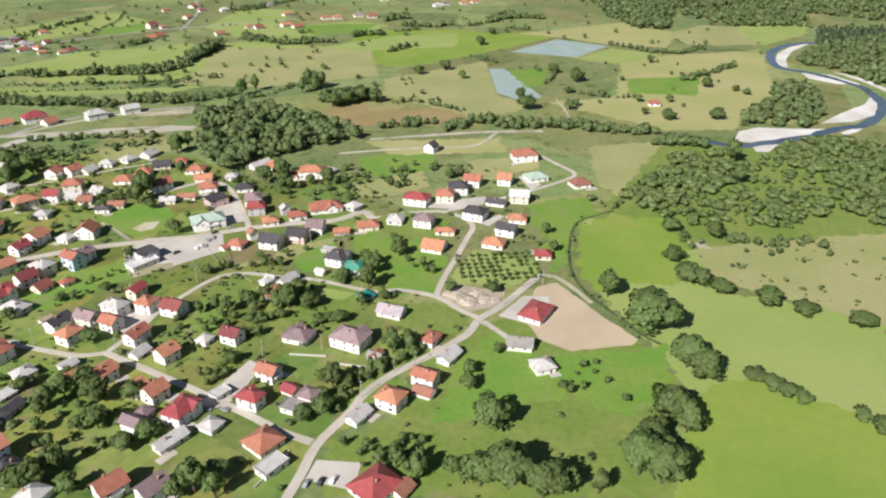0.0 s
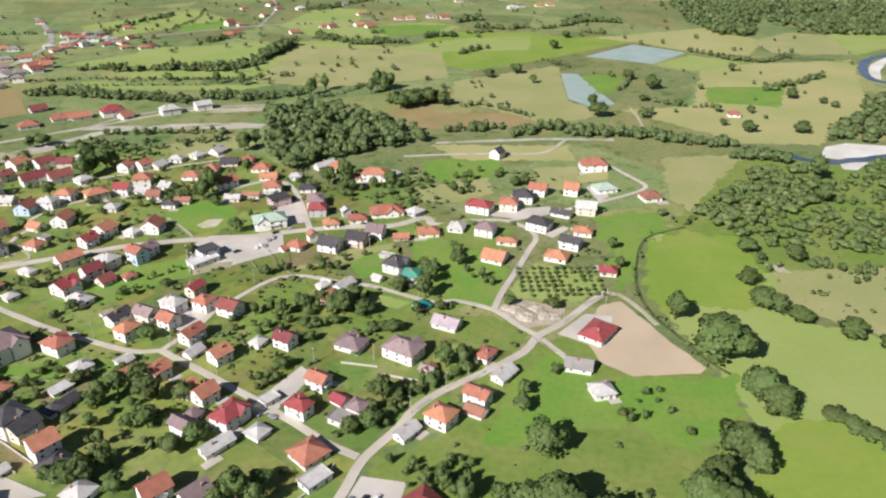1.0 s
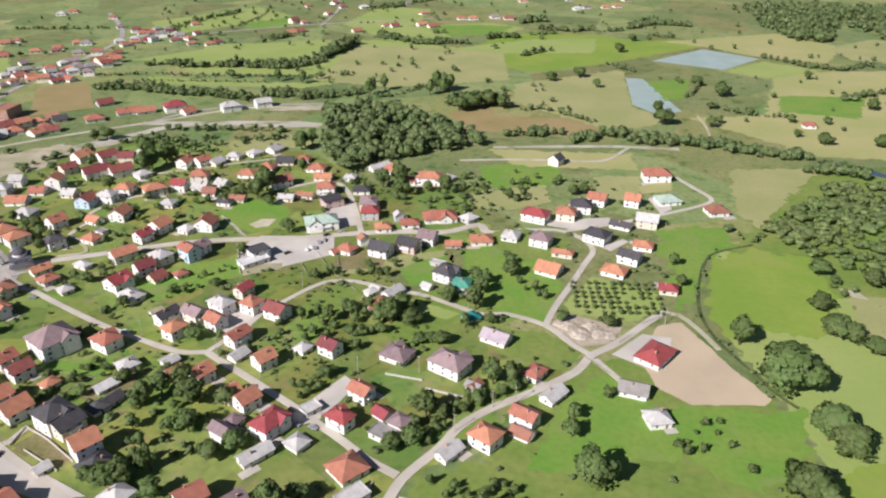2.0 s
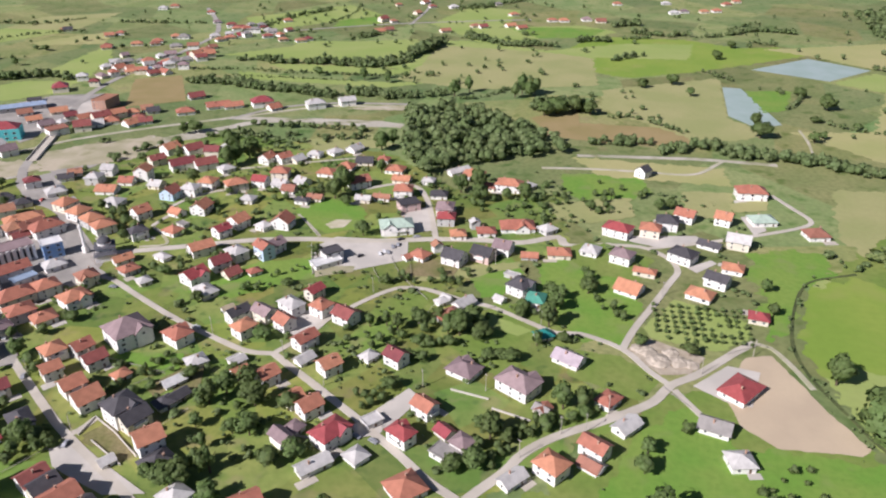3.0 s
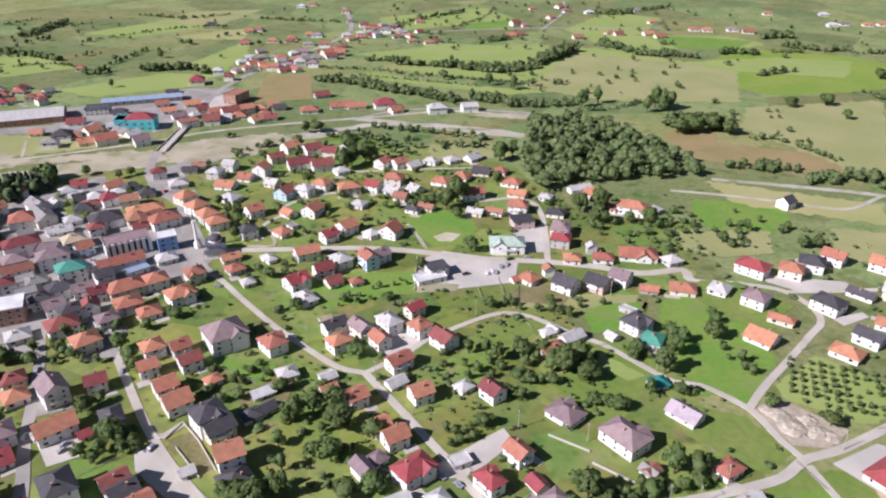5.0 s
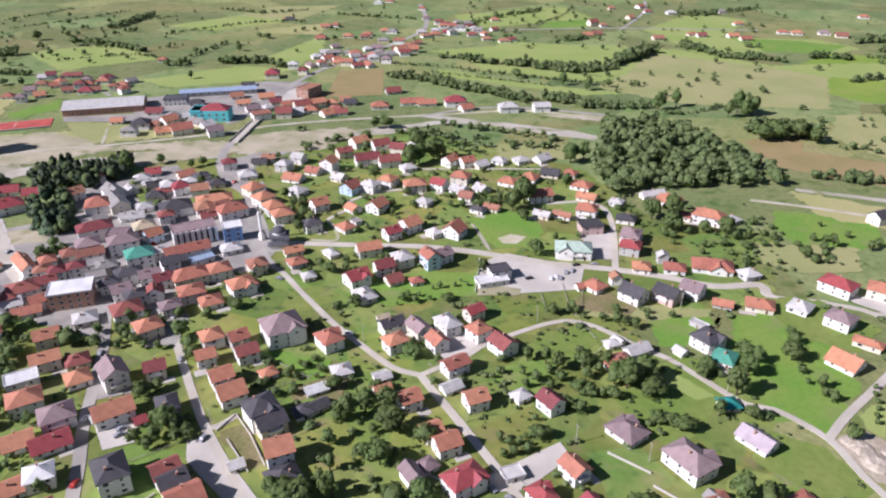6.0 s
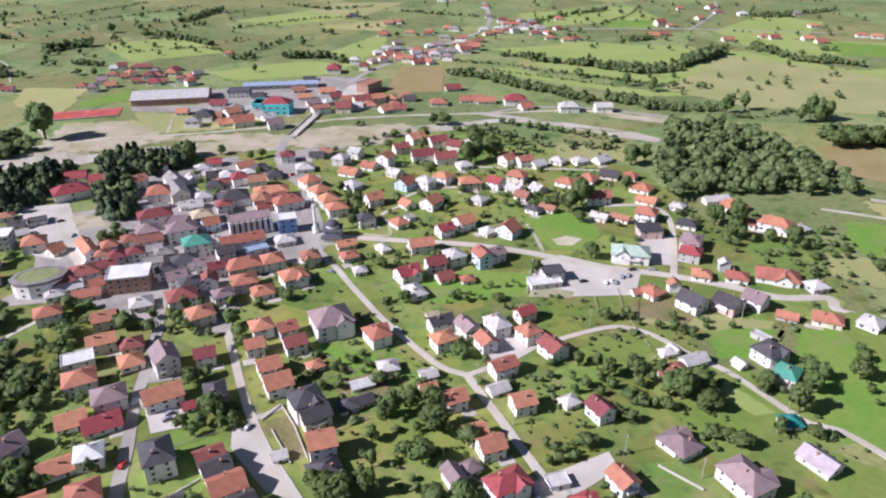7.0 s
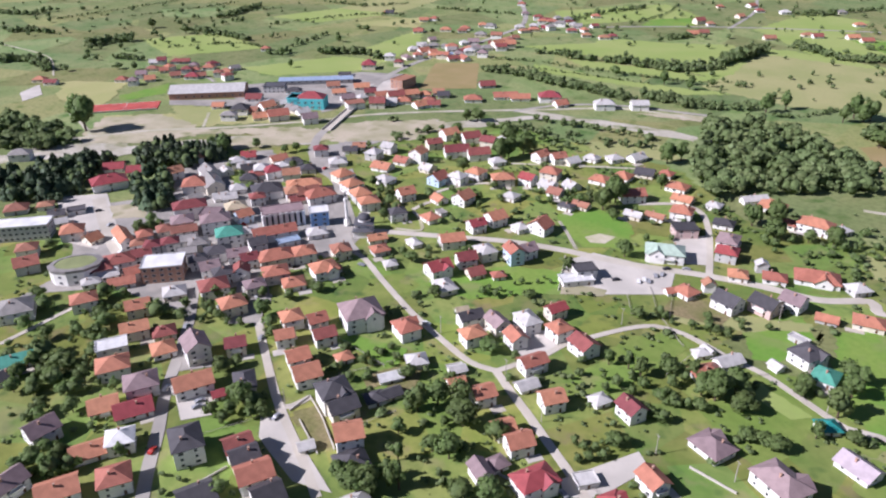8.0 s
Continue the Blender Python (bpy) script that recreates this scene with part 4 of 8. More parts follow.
house(-179.6, 178.9, 11.2, 9.7, 68, 2, "g", "o", "w")
house(-168.2, 175.9, 9.2, 9.7, 72, 2, "g", "d")
house(-187.8, 161.6, 11.2, 9.7, 72, 1, "g", "d")
house(-190.3, 224.0, 11.5, 11.2, 68, 3, "h", "d", "", 1)
house(-183.1, 221.7, 10.6, 8.4, 70, 2, "g", "d")
house(-168.2, 211.4, 9.4, 9.4, 56, 3, "g", "o", "w")
house(-159.8, 205.0, 10.6, 10.3, 65, 1, "h", "d")
house(-177.1, 241.1, 8.0, 5.6, 71, 1, "g", "d")
house(-179.5, 235.2, 7.1, 6.5, 65, 1, "h", "d")
house(-414.7, 409.0, 9.8, 9.2, 53, 2, "h", "m")
house(-389.7, 403.0, 12.0, 10.4, 53, 1, "h", "w")
house(-363.8, 384.3, 10.9, 11.6, 171, 2, "h", "o")
house(-346.2, 376.4, 10.9, 11.6, 171, 2, "h", "o")
house(-330.4, 369.6, 10.9, 11.6, 68, 2, "h", "o")
house(-317.3, 363.9, 11.9, 10.5, 61, 2, "h", "o")
house(-311.6, 317.4, 10.9, 9.4, 61, 1, "h", "w")
house(-281.6, 309.2, 9.7, 9.4, 61, 2, "h", "n", "", -1)
house(-279.9, 334.4, 9.9, 6.3, 61, 1, "g", "o")
house(-268.6, 325.5, 8.8, 8.4, 66, 1, "h", "o")
house(-253.1, 317.8, 6.2, 6.5, 61, 1, "h", "w")
house(-294.3, 294.2, 11.2, 10.8, 61, 2, "h", "o")
house(-272.4, 289.5, 12.4, 11.2, 68, 2, "h", "o", "", 1)
house(-378.9, 428.4, 9.8, 10.4, 13, 2, "h", "w")
house(-380.7, 445.3, 8.7, 9.2, 13, 2, "g", "w")
house(-356.2, 434.2, 9.8, 9.2, 13, 1, "g", "o")
house(-358.6, 416.8, 13.1, 10.4, 13, 1, "g", "o")
house(-340.0, 400.0, 12.0, 10.4, 3, 1, "h", "w")
house(-350.5, 444.8, 9.8, 10.4, 101, 3, "g", "o")
house(-332.3, 434.7, 8.7, 9.2, 3, 1, "g", "w")
house(-360.9, 473.4, 10.9, 9.2, 61, 2, "g", "m")
house(-366.9, 498.0, 12.0, 11.4, 71, 2, "g", "o")
house(-348.7, 502.1, 13.2, 11.4, 61, 2, "g", "m")
house(-336.8, 471.1, 17.5, 10.4, 51, 2, "g", "m")
house(-320.6, 476.5, 15.3, 10.4, 51, 2, "g", "m")
house(-331.6, 502.6, 10.9, 9.2, 13, 2, "g", "m")
house(-330.3, 520.8, 7.6, 6.9, 3, 1, "h", "w")
house(-303.5, 476.3, 9.8, 9.2, 61, 1, "h", "w")
# pale blue wall paints in the bluish shade of a white house
house(-311.2, 421.6, 10.9, 10.4, 91, 2, "g", "o", "b")
house(-302.0, 431.0, 10.9, 9.2, 3, 2, "h", "w")
house(-297.6, 445.2, 10.9, 10.4, 3, 2, "h", "o")
house(-309.6, 389.0, 9.8, 9.2, 68, 2, "g", "o")
house(-289.9, 398.5, 8.9, 7.3, 346, 1, "g", "o")
house(-277.3, 407.0, 10.9, 10.4, 91, 2, "g", "o")
house(-292.1, 363.4, 9.9, 8.4, 61, 2, "h", "d")
house(-275.5, 374.4, 9.9, 8.4, 346, 1, "h", "o")
house(-276.5, 385.2, 6.9, 4.2, 342, 1, "f", "g")
house(-246.1, 381.0, 8.9, 8.4, 68, 2, "g", "r")
house(-243.5, 395.8, 9.9, 10.5, 72, 2, "g", "o")
house(-226.8, 397.0, 7.9, 7.3, 342, 1, "h", "w")
house(-216.9, 403.3, 9.9, 11.5, 91, 2, "g", "o")
house(-205.5, 373.4, 8.8, 8.4, 71, 2, "g", "p")
house(-244.1, 357.2, 12.8, 9.4, 54, 2, "g", "o")
house(-260.9, 344.2, 8.9, 5.2, 342, 1, "h", "w")
house(-221.3, 358.0, 10.8, 8.8, 155, 2, "h", "w")
# white house too: its wall's pale blue stands for the shaded side
house(-207.2, 364.1, 9.9, 7.8, 152, 3, "g", "o", "b")
house(-228.7, 328.1, 11.5, 10.3, 71, 2, "g", "r", "", 1)
house(-215.6, 318.0, 12.0, 8.6, 155, 1, "h", "w")
house(-224.0, 345.0, 9.7, 8.4, 58, 2, "g", "m")
house(-213.0, 338.7, 7.9, 7.9, 65, 1, "g", "m")
house(-202.5, 344.6, 6.2, 5.6, 54, 1, "h", "o")
house(-277.5, 448.2, 14.2, 10.4, 46, 2, "h", "o")
house(-264.8, 459.2, 9.8, 9.2, 3, 2, "g", "r")
house(-259.0, 477.2, 12.0, 10.4, 13, 2, "h", "o")
house(-283.6, 501.2, 9.8, 9.2, 81, 2, "g", "o")
house(-272.1, 506.1, 9.8, 9.2, 61, 2, "g", "o")
house(-263.0, 509.8, 9.8, 9.2, 71, 1, "g", "w")
house(-250.7, 461.5, 9.8, 9.2, 1, 1, "g", "w")
house(-240.0, 454.5, 8.7, 8.1, 3, 1, "g", "n")
house(-238.3, 470.6, 8.7, 9.2, 161, 1, "g", "w")
house(-257.9, 431.1, 8.7, 8.1, 3, 1, "h", "w")
house(-222.7, 440.0, 8.9, 6.3, 3, 1, "h", "d")
house(-216.7, 447.2, 9.9, 6.3, 3, 1, "g", "n")
house(-255.2, 524.3, 9.8, 8.1, 3, 1, "h", "w")
house(-242.6, 534.2, 9.8, 9.2, 61, 1, "h", "w")
house(-231.2, 545.2, 10.9, 9.2, 71, 1, "g", "w")
house(-212.3, 521.4, 12.0, 9.2, 13, 1, "g", "d")
house(-220.5, 506.0, 10.9, 10.4, 3, 1, "h", "o")
house(-229.4, 491.8, 12.0, 10.4, 3, 1, "h", "o")
house(-200.4, 528.9, 8.7, 8.1, 3, 1, "h", "o")
house(-198.9, 478.2, 14.2, 10.4, 46, 2, "g", "o")
house(-184.6, 512.2, 13.1, 10.4, 3, 1, "h", "o")
house(-173.3, 495.3, 11.9, 8.4, 3, 1, "g", "o")
house(-163.4, 472.3, 11.9, 10.5, 13, 2, "h", "o")
house(-154.2, 497.9, 7.9, 7.3, 3, 1, "h", "w")
house(-185.3, 454.7, 9.9, 6.3, 3, 1, "g", "w")
house(-174.6, 460.9, 10.9, 5.2, 3, 1, "g", "n")
house(-139.6, 476.6, 10.9, 8.4, 13, 1, "h", "d")
house(-127.7, 452.6, 12.8, 10.5, 101, 2, "h", "p")
house(-122.6, 438.3, 10.6, 9.4, 13, 2, "h", "r")
house(-152.6, 452.3, 12.8, 10.5, 41, 2, "f", "d", "m")
house(-148.1, 418.5, 19.4, 12.2, 26, 2, "h", "l", "", -1)
house(-126.9, 519.0, 14.8, 11.5, 5, 1, "h", "o")
house(-97.7, 503.4, 17.8, 10.5, 1, 2, "h", "o")
house(-111.2, 500.7, 9.9, 7.3, 173, 1, "h", "o")
house(-85.4, 509.4, 8.9, 7.3, 61, 1, "h", "w")
house(-139.5, 523.0, 15.8, 6.3, 51, 1, "g", "w")
house(-103.8, 437.1, 4.4, 5.6, 121, 2, "g", "w")
house(-224.7, 270.6, 16.9, 15.9, 63, 3, "h", "p", "w", 1)
house(-202.2, 276.8, 11.0, 9.2, 159, 2, "h", "o", "", 1)
house(-237.7, 255.3, 8.0, 8.4, 68, 2, "g", "o")
house(-247.7, 248.9, 9.4, 9.1, 155, 2, "h", "o")
house(-225.8, 249.5, 9.0, 7.9, 65, 2, "g", "m")
house(-221.7, 231.5, 8.8, 8.9, 65, 2, "g", "o", "w")
house(-209.8, 226.3, 10.1, 10.1, 65, 2, "g", "o", "w")
house(-238.4, 237.5, 7.6, 7.7, 60, 2, "g", "o")
house(-209.0, 245.6, 6.2, 5.6, 70, 1, "h", "o", "w")
house(-183.6, 263.4, 8.0, 7.5, 54, 1, "h", "w", "w")
house(-167.9, 270.3, 6.2, 4.7, 61, 1, "f", "w", "w")
house(-161.5, 262.9, 6.4, 6.6, 58, 1, "g", "o", "w")
house(-147.6, 262.3, 8.0, 8.1, 62, 2, "g", "o", "w")
house(-186.1, 301.8, 10.7, 7.3, 65, 2, "g", "d")
house(-176.3, 291.4, 9.4, 8.2, 66, 2, "h", "o")
house(-174.2, 306.3, 10.4, 7.5, 159, 2, "g", "p")
house(-164.7, 316.3, 11.5, 7.9, 155, 2, "h", "w")
house(-160.8, 302.1, 8.6, 7.4, 155, 2, "g", "o", "w")
house(-160.1, 332.2, 8.8, 6.5, 71, 2, "g", "r")
house(-149.8, 319.3, 8.8, 8.4, 342, 2, "h", "o", "w")
house(-135.3, 316.2, 10.5, 9.0, 160, 2, "g", "m", "w")
house(-144.7, 291.6, 10.5, 7.3, 66, 2, "g", "o", "w")
house(-139.4, 280.2, 8.0, 5.8, 65, 1, "g", "w", "w")
house(-125.6, 276.9, 8.5, 8.1, 57, 2, "g", "o", "w")
house(-195.2, 306.8, 5.3, 4.7, 61, 1, "g", "c")
house(-122.7, 389.4, 9.7, 8.4, 342, 1, "h", "o")
house(-129.1, 385.9, 4.4, 4.7, 54, 1, "g", "o")
house(-116.2, 400.6, 4.4, 5.6, 131, 2, "g", "n")
house(-102.7, 390.2, 11.5, 10.3, 347, 2, "g", "d", "w")
house(-88.4, 399.0, 11.5, 10.3, 347, 2, "g", "d", "m")
house(-110.0, 421.7, 8.8, 8.4, 23, 1, "h", "o")
house(-94.9, 430.5, 10.6, 8.4, 19, 1, "h", "o")
house(-78.7, 443.7, 20.3, 12.2, 19, 1, "h", "o", "", 0.6)
house(-60.3, 444.9, 8.8, 8.4, 51, 1, "h", "w")
house(-79.4, 410.2, 9.7, 9.4, 171, 2, "g", "p", "w")
house(-63.8, 408.0, 8.8, 5.6, 11, 1, "g", "o")
house(-48.3, 415.7, 12.4, 9.4, 13, 1, "h", "o")
house(-68.0, 383.2, 8.0, 3.7, 345, 1, "f", "w")
house(-60.7, 369.6, 11.5, 10.3, 68, 2, "h", "d", "", 1)
house(-51.0, 361.5, 8.8, 10.3, 1, 1, "h", "t", "w")
house(-95.8, 345.6, 6.2, 4.7, 54, 1, "h", "w", "w")
house(-84.7, 346.6, 10.6, 6.5, 61, 1, "g", "w", "w")
house(-88.7, 333.4, 11.5, 8.4, 51, 1, "h", "o", "w")
house(-112.6, 290.5, 6.4, 5.7, 67, 1, "h", "w", "w")
house(-99.8, 291.5, 8.8, 7.5, 157, 2, "g", "m", "w")
house(-129.9, 252.2, 6.8, 7.0, 61, 2, "g", "o", "w")
house(-121.1, 249.1, 8.7, 7.9, 59, 2, "g", "o", "w")
house(-122.9, 229.8, 8.0, 5.6, 155, 2, "g", "p", "w")
house(-121.8, 237.6, 6.2, 5.6, 71, 1, "h", "p", "w")
house(-106.1, 237.4, 13.4, 9.1, 67, 2, "h", "r", "w", 1)
house(-94.7, 251.0, 7.1, 5.6, 54, 1, "f", "w", "w")
house(-76.6, 262.9, 8.9, 7.2, 155, 2, "g", "o", "w")
house(-80.0, 244.6, 9.6, 6.6, 156, 2, "h", "r", "w", 1)
house(-69.1, 293.5, 12.4, 10.3, 161, 1, "h", "p", "w", 1)
house(-44.2, 288.9, 15.9, 11.2, 155, 2, "h", "p", "w", -1)
house(-27.0, 315.4, 12.5, 8.5, 159, 1, "g", "L", "w")
house(-41.3, 330.9, 7.1, 6.5, 41, 1, "h", "T", "w")
house(-170.3, 374.4, 10.6, 8.4, 51, 2, "f", "d", "w")
house(-170.0, 366.2, 15.9, 8.4, 51, 1, "f", "W", "w")
house(-359.1, 237.0, 9.2, 8.6, 66, 2, "g", "m")
house(-371.4, 242.1, 7.9, 7.3, 61, 2, "h", "n")
house(-330.1, 252.9, 9.2, 8.6, 66, 2, "h", "d")
house(-342.4, 253.6, 10.2, 8.6, 61, 2, "f", "g")
house(-311.2, 271.3, 8.2, 8.6, 66, 2, "g", "m")
house(-307.6, 253.2, 10.2, 8.6, 66, 2, "h", "d")
house(-284.9, 255.7, 9.2, 8.6, 66, 2, "h", "p")
house(-347.7, 264.0, 9.9, 9.4, 61, 2, "h", "g")
house(-359.9, 254.1, 8.9, 8.4, 61, 2, "h", "m")
house(-379.4, 249.9, 7.9, 8.4, 68, 2, "h", "o")
house(-376.0, 324.0, 8.9, 8.4, 61, 2, "h", "m")
house(-402.7, 327.5, 9.8, 9.2, 66, 1, "h", "w")
house(-394.7, 315.6, 8.9, 8.4, 61, 1, "g", "w")
house(-412.3, 343.2, 10.9, 9.2, 53, 1, "h", "d")
house(-365.4, 344.5, 10.9, 10.4, 61, 2, "h", "n")
house(-402.4, 426.6, 9.8, 8.1, 41, 1, "g", "d")
house(-403.2, 436.5, 8.7, 6.9, 41, 1, "g", "n")
house(-395.7, 380.8, 9.8, 9.2, 53, 1, "h", "d")
house(-453.0, 232.9, 8.9, 7.3, 61, 1, "g", "d")
house(-471.7, 234.2, 8.9, 7.3, 61, 1, "h", "n")
house(-450.2, 243.5, 9.9, 7.3, 66, 1, "f", "d")
house(-359.8, 215.6, 9.2, 8.6, 66, 2, "h", "m")
house(-356.1, 216.3, 9.2, 8.6, 68, 1, "g", "w")
house(-354.3, 206.5, 8.2, 7.5, 66, 1, "h", "w")
house(-487.8, 510.4, 15.5, 13.9, 61, 2, "f", "n")
house(-474.1, 525.0, 13.2, 12.7, 41, 2, "g", "m")
house(-470.4, 565.0, 14.4, 12.7, 61, 2, "g", "o")
house(-464.2, 576.7, 13.2, 11.4, 41, 1, "h", "o")
house(-459.8, 590.7, 12.0, 11.4, 41, 1, "g", "w")
house(-443.8, 549.1, 13.2, 11.4, 71, 1, "g", "o")
house(-436.4, 558.1, 10.8, 10.1, 41, 1, "g", "m")
house(-551.5, 434.6, 19.1, 16.4, 41, 2, "h", "d")
house(-540.1, 454.2, 14.4, 13.9, 81, 2, "g", "o")
house(-511.7, 444.5, 16.7, 12.7, 61, 2, "g", "o")
house(-581.4, 432.3, 12.0, 11.4, 41, 1, "g", "o")
house(-697.4, 477.9, 17.9, 12.7, 41, 1, "h", "r")
house(-719.4, 512.1, 14.4, 12.7, 41, 1, "h", "o")
house(-687.6, 511.9, 14.4, 11.4, 41, 1, "h", "o")
house(-772.9, 505.0, 13.2, 11.4, 41, 1, "h", "w")
house(-761.3, 469.8, 14.4, 10.1, 41, 1, "h", "w")
house(-740.6, 506.8, 10.8, 10.1, 41, 1, "h", "w")
house(-721.2, 444.2, 12.0, 11.4, 61, 1, "g", "o")
house(-741.7, 424.7, 13.2, 11.4, 41, 1, "h", "o")
house(-807.7, 371.4, 14.4, 11.4, 41, 1, "h", "o")
house(-787.1, 373.8, 14.4, 10.1, 41, 1, "g", "m")
house(-586.5, 622.3, 26.3, 19.0, 41, 2, "h", "r")
house(-419.8, 592.7, 15.5, 11.4, 41, 1, "h", "o")
house(-441.0, 640.6, 19.1, 12.7, 51, 1, "g", "m")
house(-402.5, 619.2, 21.5, 11.4, 41, 1, "g", "o")
house(-388.9, 623.3, 16.7, 10.1, 41, 1, "g", "o")
house(-366.0, 636.5, 19.1, 13.9, 41, 2, "h", "r")
house(-349.4, 628.8, 10.8, 10.1, 61, 1, "g", "o")
house(-315.2, 645.5, 16.7, 11.4, 41, 2, "h", "w")
house(-291.1, 663.4, 14.4, 10.1, 41, 2, "g", "w")
house(-597.2, 664.8, 13.2, 11.4, 41, 2, "h", "w")
house(-585.3, 707.8, 14.4, 12.7, 71, 2, "g", "w")
house(-605.5, 747.9, 14.4, 11.4, 41, 1, "h", "w")
house(-576.4, 747.2, 16.7, 12.7, 51, 2, "h", "o")
house(-557.4, 745.1, 14.4, 11.4, 41, 1, "h", "m")
house(-553.0, 760.5, 16.7, 11.4, 61, 1, "h", "w")
house(-546.9, 795.8, 14.4, 12.7, 71, 2, "g", "o")
house(-547.9, 822.1, 12.0, 11.4, 41, 2, "h", "w")
house(-643.2, 890.8, 14.4, 12.7, 41, 1, "h", "w")
house(-639.5, 841.9, 14.4, 11.4, 41, 1, "h", "w")
house(-594.5, 908.3, 15.5, 11.4, 41, 1, "h", "w")
house(-570.3, 906.4, 16.7, 11.4, 41, 1, "h", "o")
house(-563.4, 926.4, 26.3, 12.7, 41, 1, "g", "r")
house(-576.2, 959.1, 16.7, 12.7, 41, 2, "h", "w")
house(-569.6, 987.1, 14.4, 12.7, 41, 2, "h", "w")
house(-527.1, 930.1, 16.7, 11.4, 41, 1, "h", "w")
house(-496.1, 915.2, 14.4, 11.4, 41, 1, "h", "n")
house(-470.9, 916.4, 19.1, 11.4, 41, 1, "h", "n")
house(-466.7, 929.9, 12.0, 10.1, 41, 1, "h", "m")
house(-652.2, 1002.7, 13.2, 11.4, 41, 1, "h", "w")
house(-558.3, 1044.2, 14.4, 11.4, 41, 1, "h", "o")
house(-734.8, 871.4, 14.4, 11.4, 41, 1, "g", "w")
house(-682.5, 803.2, 14.4, 11.4, 41, 1, "g", "w")
house(-818.2, 887.4, 14.4, 11.4, 41, 1, "g", "d")
house(-424.0, 1088.8, 16.7, 12.7, 61, 2, "g", "w")
house(-406.9, 1087.0, 12.0, 11.4, 41, 1, "h", "n")
house(-397.4, 1007.2, 19.1, 11.4, 41, 1, "g", "o")
house(-389.5, 1023.2, 14.4, 11.4, 41, 1, "g", "w")
house(-398.4, 1168.1, 14.4, 11.4, 71, 1, "g", "o")
house(-421.5, 1272.7, 16.7, 12.7, 71, 1, "g", "o")
house(-394.5, 1233.7, 14.4, 11.4, 41, 1, "h", "w")
house(-360.2, 1239.9, 19.1, 12.7, 41, 1, "h", "w")
house(-311.4, 1037.5, 16.7, 11.4, 41, 1, "g", "n")
house(-280.9, 1084.6, 16.7, 11.4, 41, 1, "h", "n")
house(-269.5, 1084.3, 14.4, 11.4, 41, 1, "g", "w")
house(-233.8, 1103.2, 23.9, 11.4, 41, 1, "g", "w")
house(-215.1, 1091.3, 16.7, 11.4, 41, 1, "g", "w")
house(-250.3, 1198.5, 16.7, 11.4, 41, 1, "h", "o")
house(-297.3, 1289.5, 14.4, 11.4, 41, 1, "h", "w")
house(-454.8, 1235.4, 12.0, 10.1, 41, 1, "h", "w")
house(-749.9, 609.1, 12.0, 10.1, 41, 1, "h", "o")
house(-7.1, 291.1, 9.2, 6.8, 62, 1, "h", "o", "w")
house(1.5, 277.3, 10.6, 6.5, 57, 1, "g", "w", "w")
house(-8.7, 259.9, 10.2, 6.9, 154, 2, "g", "o", "w")
house(-22.4, 245.1, 10.1, 9.0, 152, 2, "h", "o", "w")
house(-9.2, 252.0, 8.0, 5.6, 156, 1, "g", "n", "w")
house(-34.9, 236.2, 9.7, 5.6, 57, 1, "g", "w", "w")
house(34.4, 287.5, 11.5, 8.4, 170, 1, "g", "g", "w")
house(42.8, 270.0, 8.8, 8.4, 20, 1, "h", "w", "w")
house(-31.5, 278.1, 5.3, 4.7, 68, 1, "g", "n", "w")
house(-65.4, 253.5, 6.4, 5.6, 149, 1, "g", "r", "w")
house(-56.5, 246.9, 6.9, 6.8, 156, 2, "h", "p", "w")
house(-61.2, 241.2, 10.6, 6.5, 158, 1, "f", "g", "w")
house(-11.7, 557.6, 8.3, 8.8, 60, 2, "g", "d")
house(60.0, 539.3, 18.7, 12.1, 10, 2, "h", "o", "w")
house(64.8, 497.9, 14.6, 11.0, 20, 1, "h", "l")
house(41.9, 489.9, 9.4, 9.9, 166, 2, "g", "o")
house(19.0, 487.7, 11.4, 9.9, 164, 2, "g", "o")
house(8.5, 473.4, 12.5, 11.0, 180, 2, "h", "d", "w")
house(-0.7, 459.6, 11.4, 9.9, 178, 2, "h", "o")
house(-19.2, 454.3, 15.6, 11.0, 164, 2, "h", "r")
house(49.3, 458.7, 12.5, 11.0, 172, 2, "g", "w")
house(33.4, 452.1, 12.5, 6.6, 160, 1, "g", "d")
house(18.9, 431.1, 13.5, 11.0, 155, 2, "h", "d", "w")
house(-13.5, 419.7, 11.4, 9.9, 164, 2, "h", "p")
house(-31.5, 424.3, 9.4, 9.9, 170, 1, "h", "w")
house(45.3, 425.8, 10.6, 8.4, 172, 1, "h", "o")
house(36.9, 407.1, 11.5, 8.4, 158, 2, "g", "d", "w")
house(28.4, 391.4, 12.4, 9.4, 162, 1, "h", "o")
house(-6.7, 387.0, 12.4, 11.2, 160, 1, "g", "o")
house(-0.4, 407.5, 11.5, 5.6, 174, 1, "h", "o")
house(55.6, 376.7, 8.8, 7.5, 176, 1, "h", "r")
house(94.1, 485.8, 12.5, 11.0, 20, 1, "h", "n")
house(44.9, 314.8, 16.5, 11.6, 59, 1, "h", "r", "w")
house(-24.7, 198.2, 15.0, 13.1, 47, 1, "h", "r", "w")
house(-15.3, 197.1, 7.1, 5.6, 57, 1, "g", "n", "w")
house(-69.7, 220.9, 11.5, 11.2, 51, 1, "h", "o", "w")
house(-63.9, 208.1, 10.6, 6.5, 52, 1, "f", "w", "w")
house(-117.9, 195.9, 9.7, 8.4, 50, 2, "g", "o", "w")
house(-102.5, 194.8, 9.7, 7.5, 54, 2, "g", "p", "w")
house(-144.2, 193.1, 8.8, 8.4, 341, 1, "h", "w", "w")
house(-92.6, 230.5, 7.1, 6.9, 152, 1, "h", "w", "w")
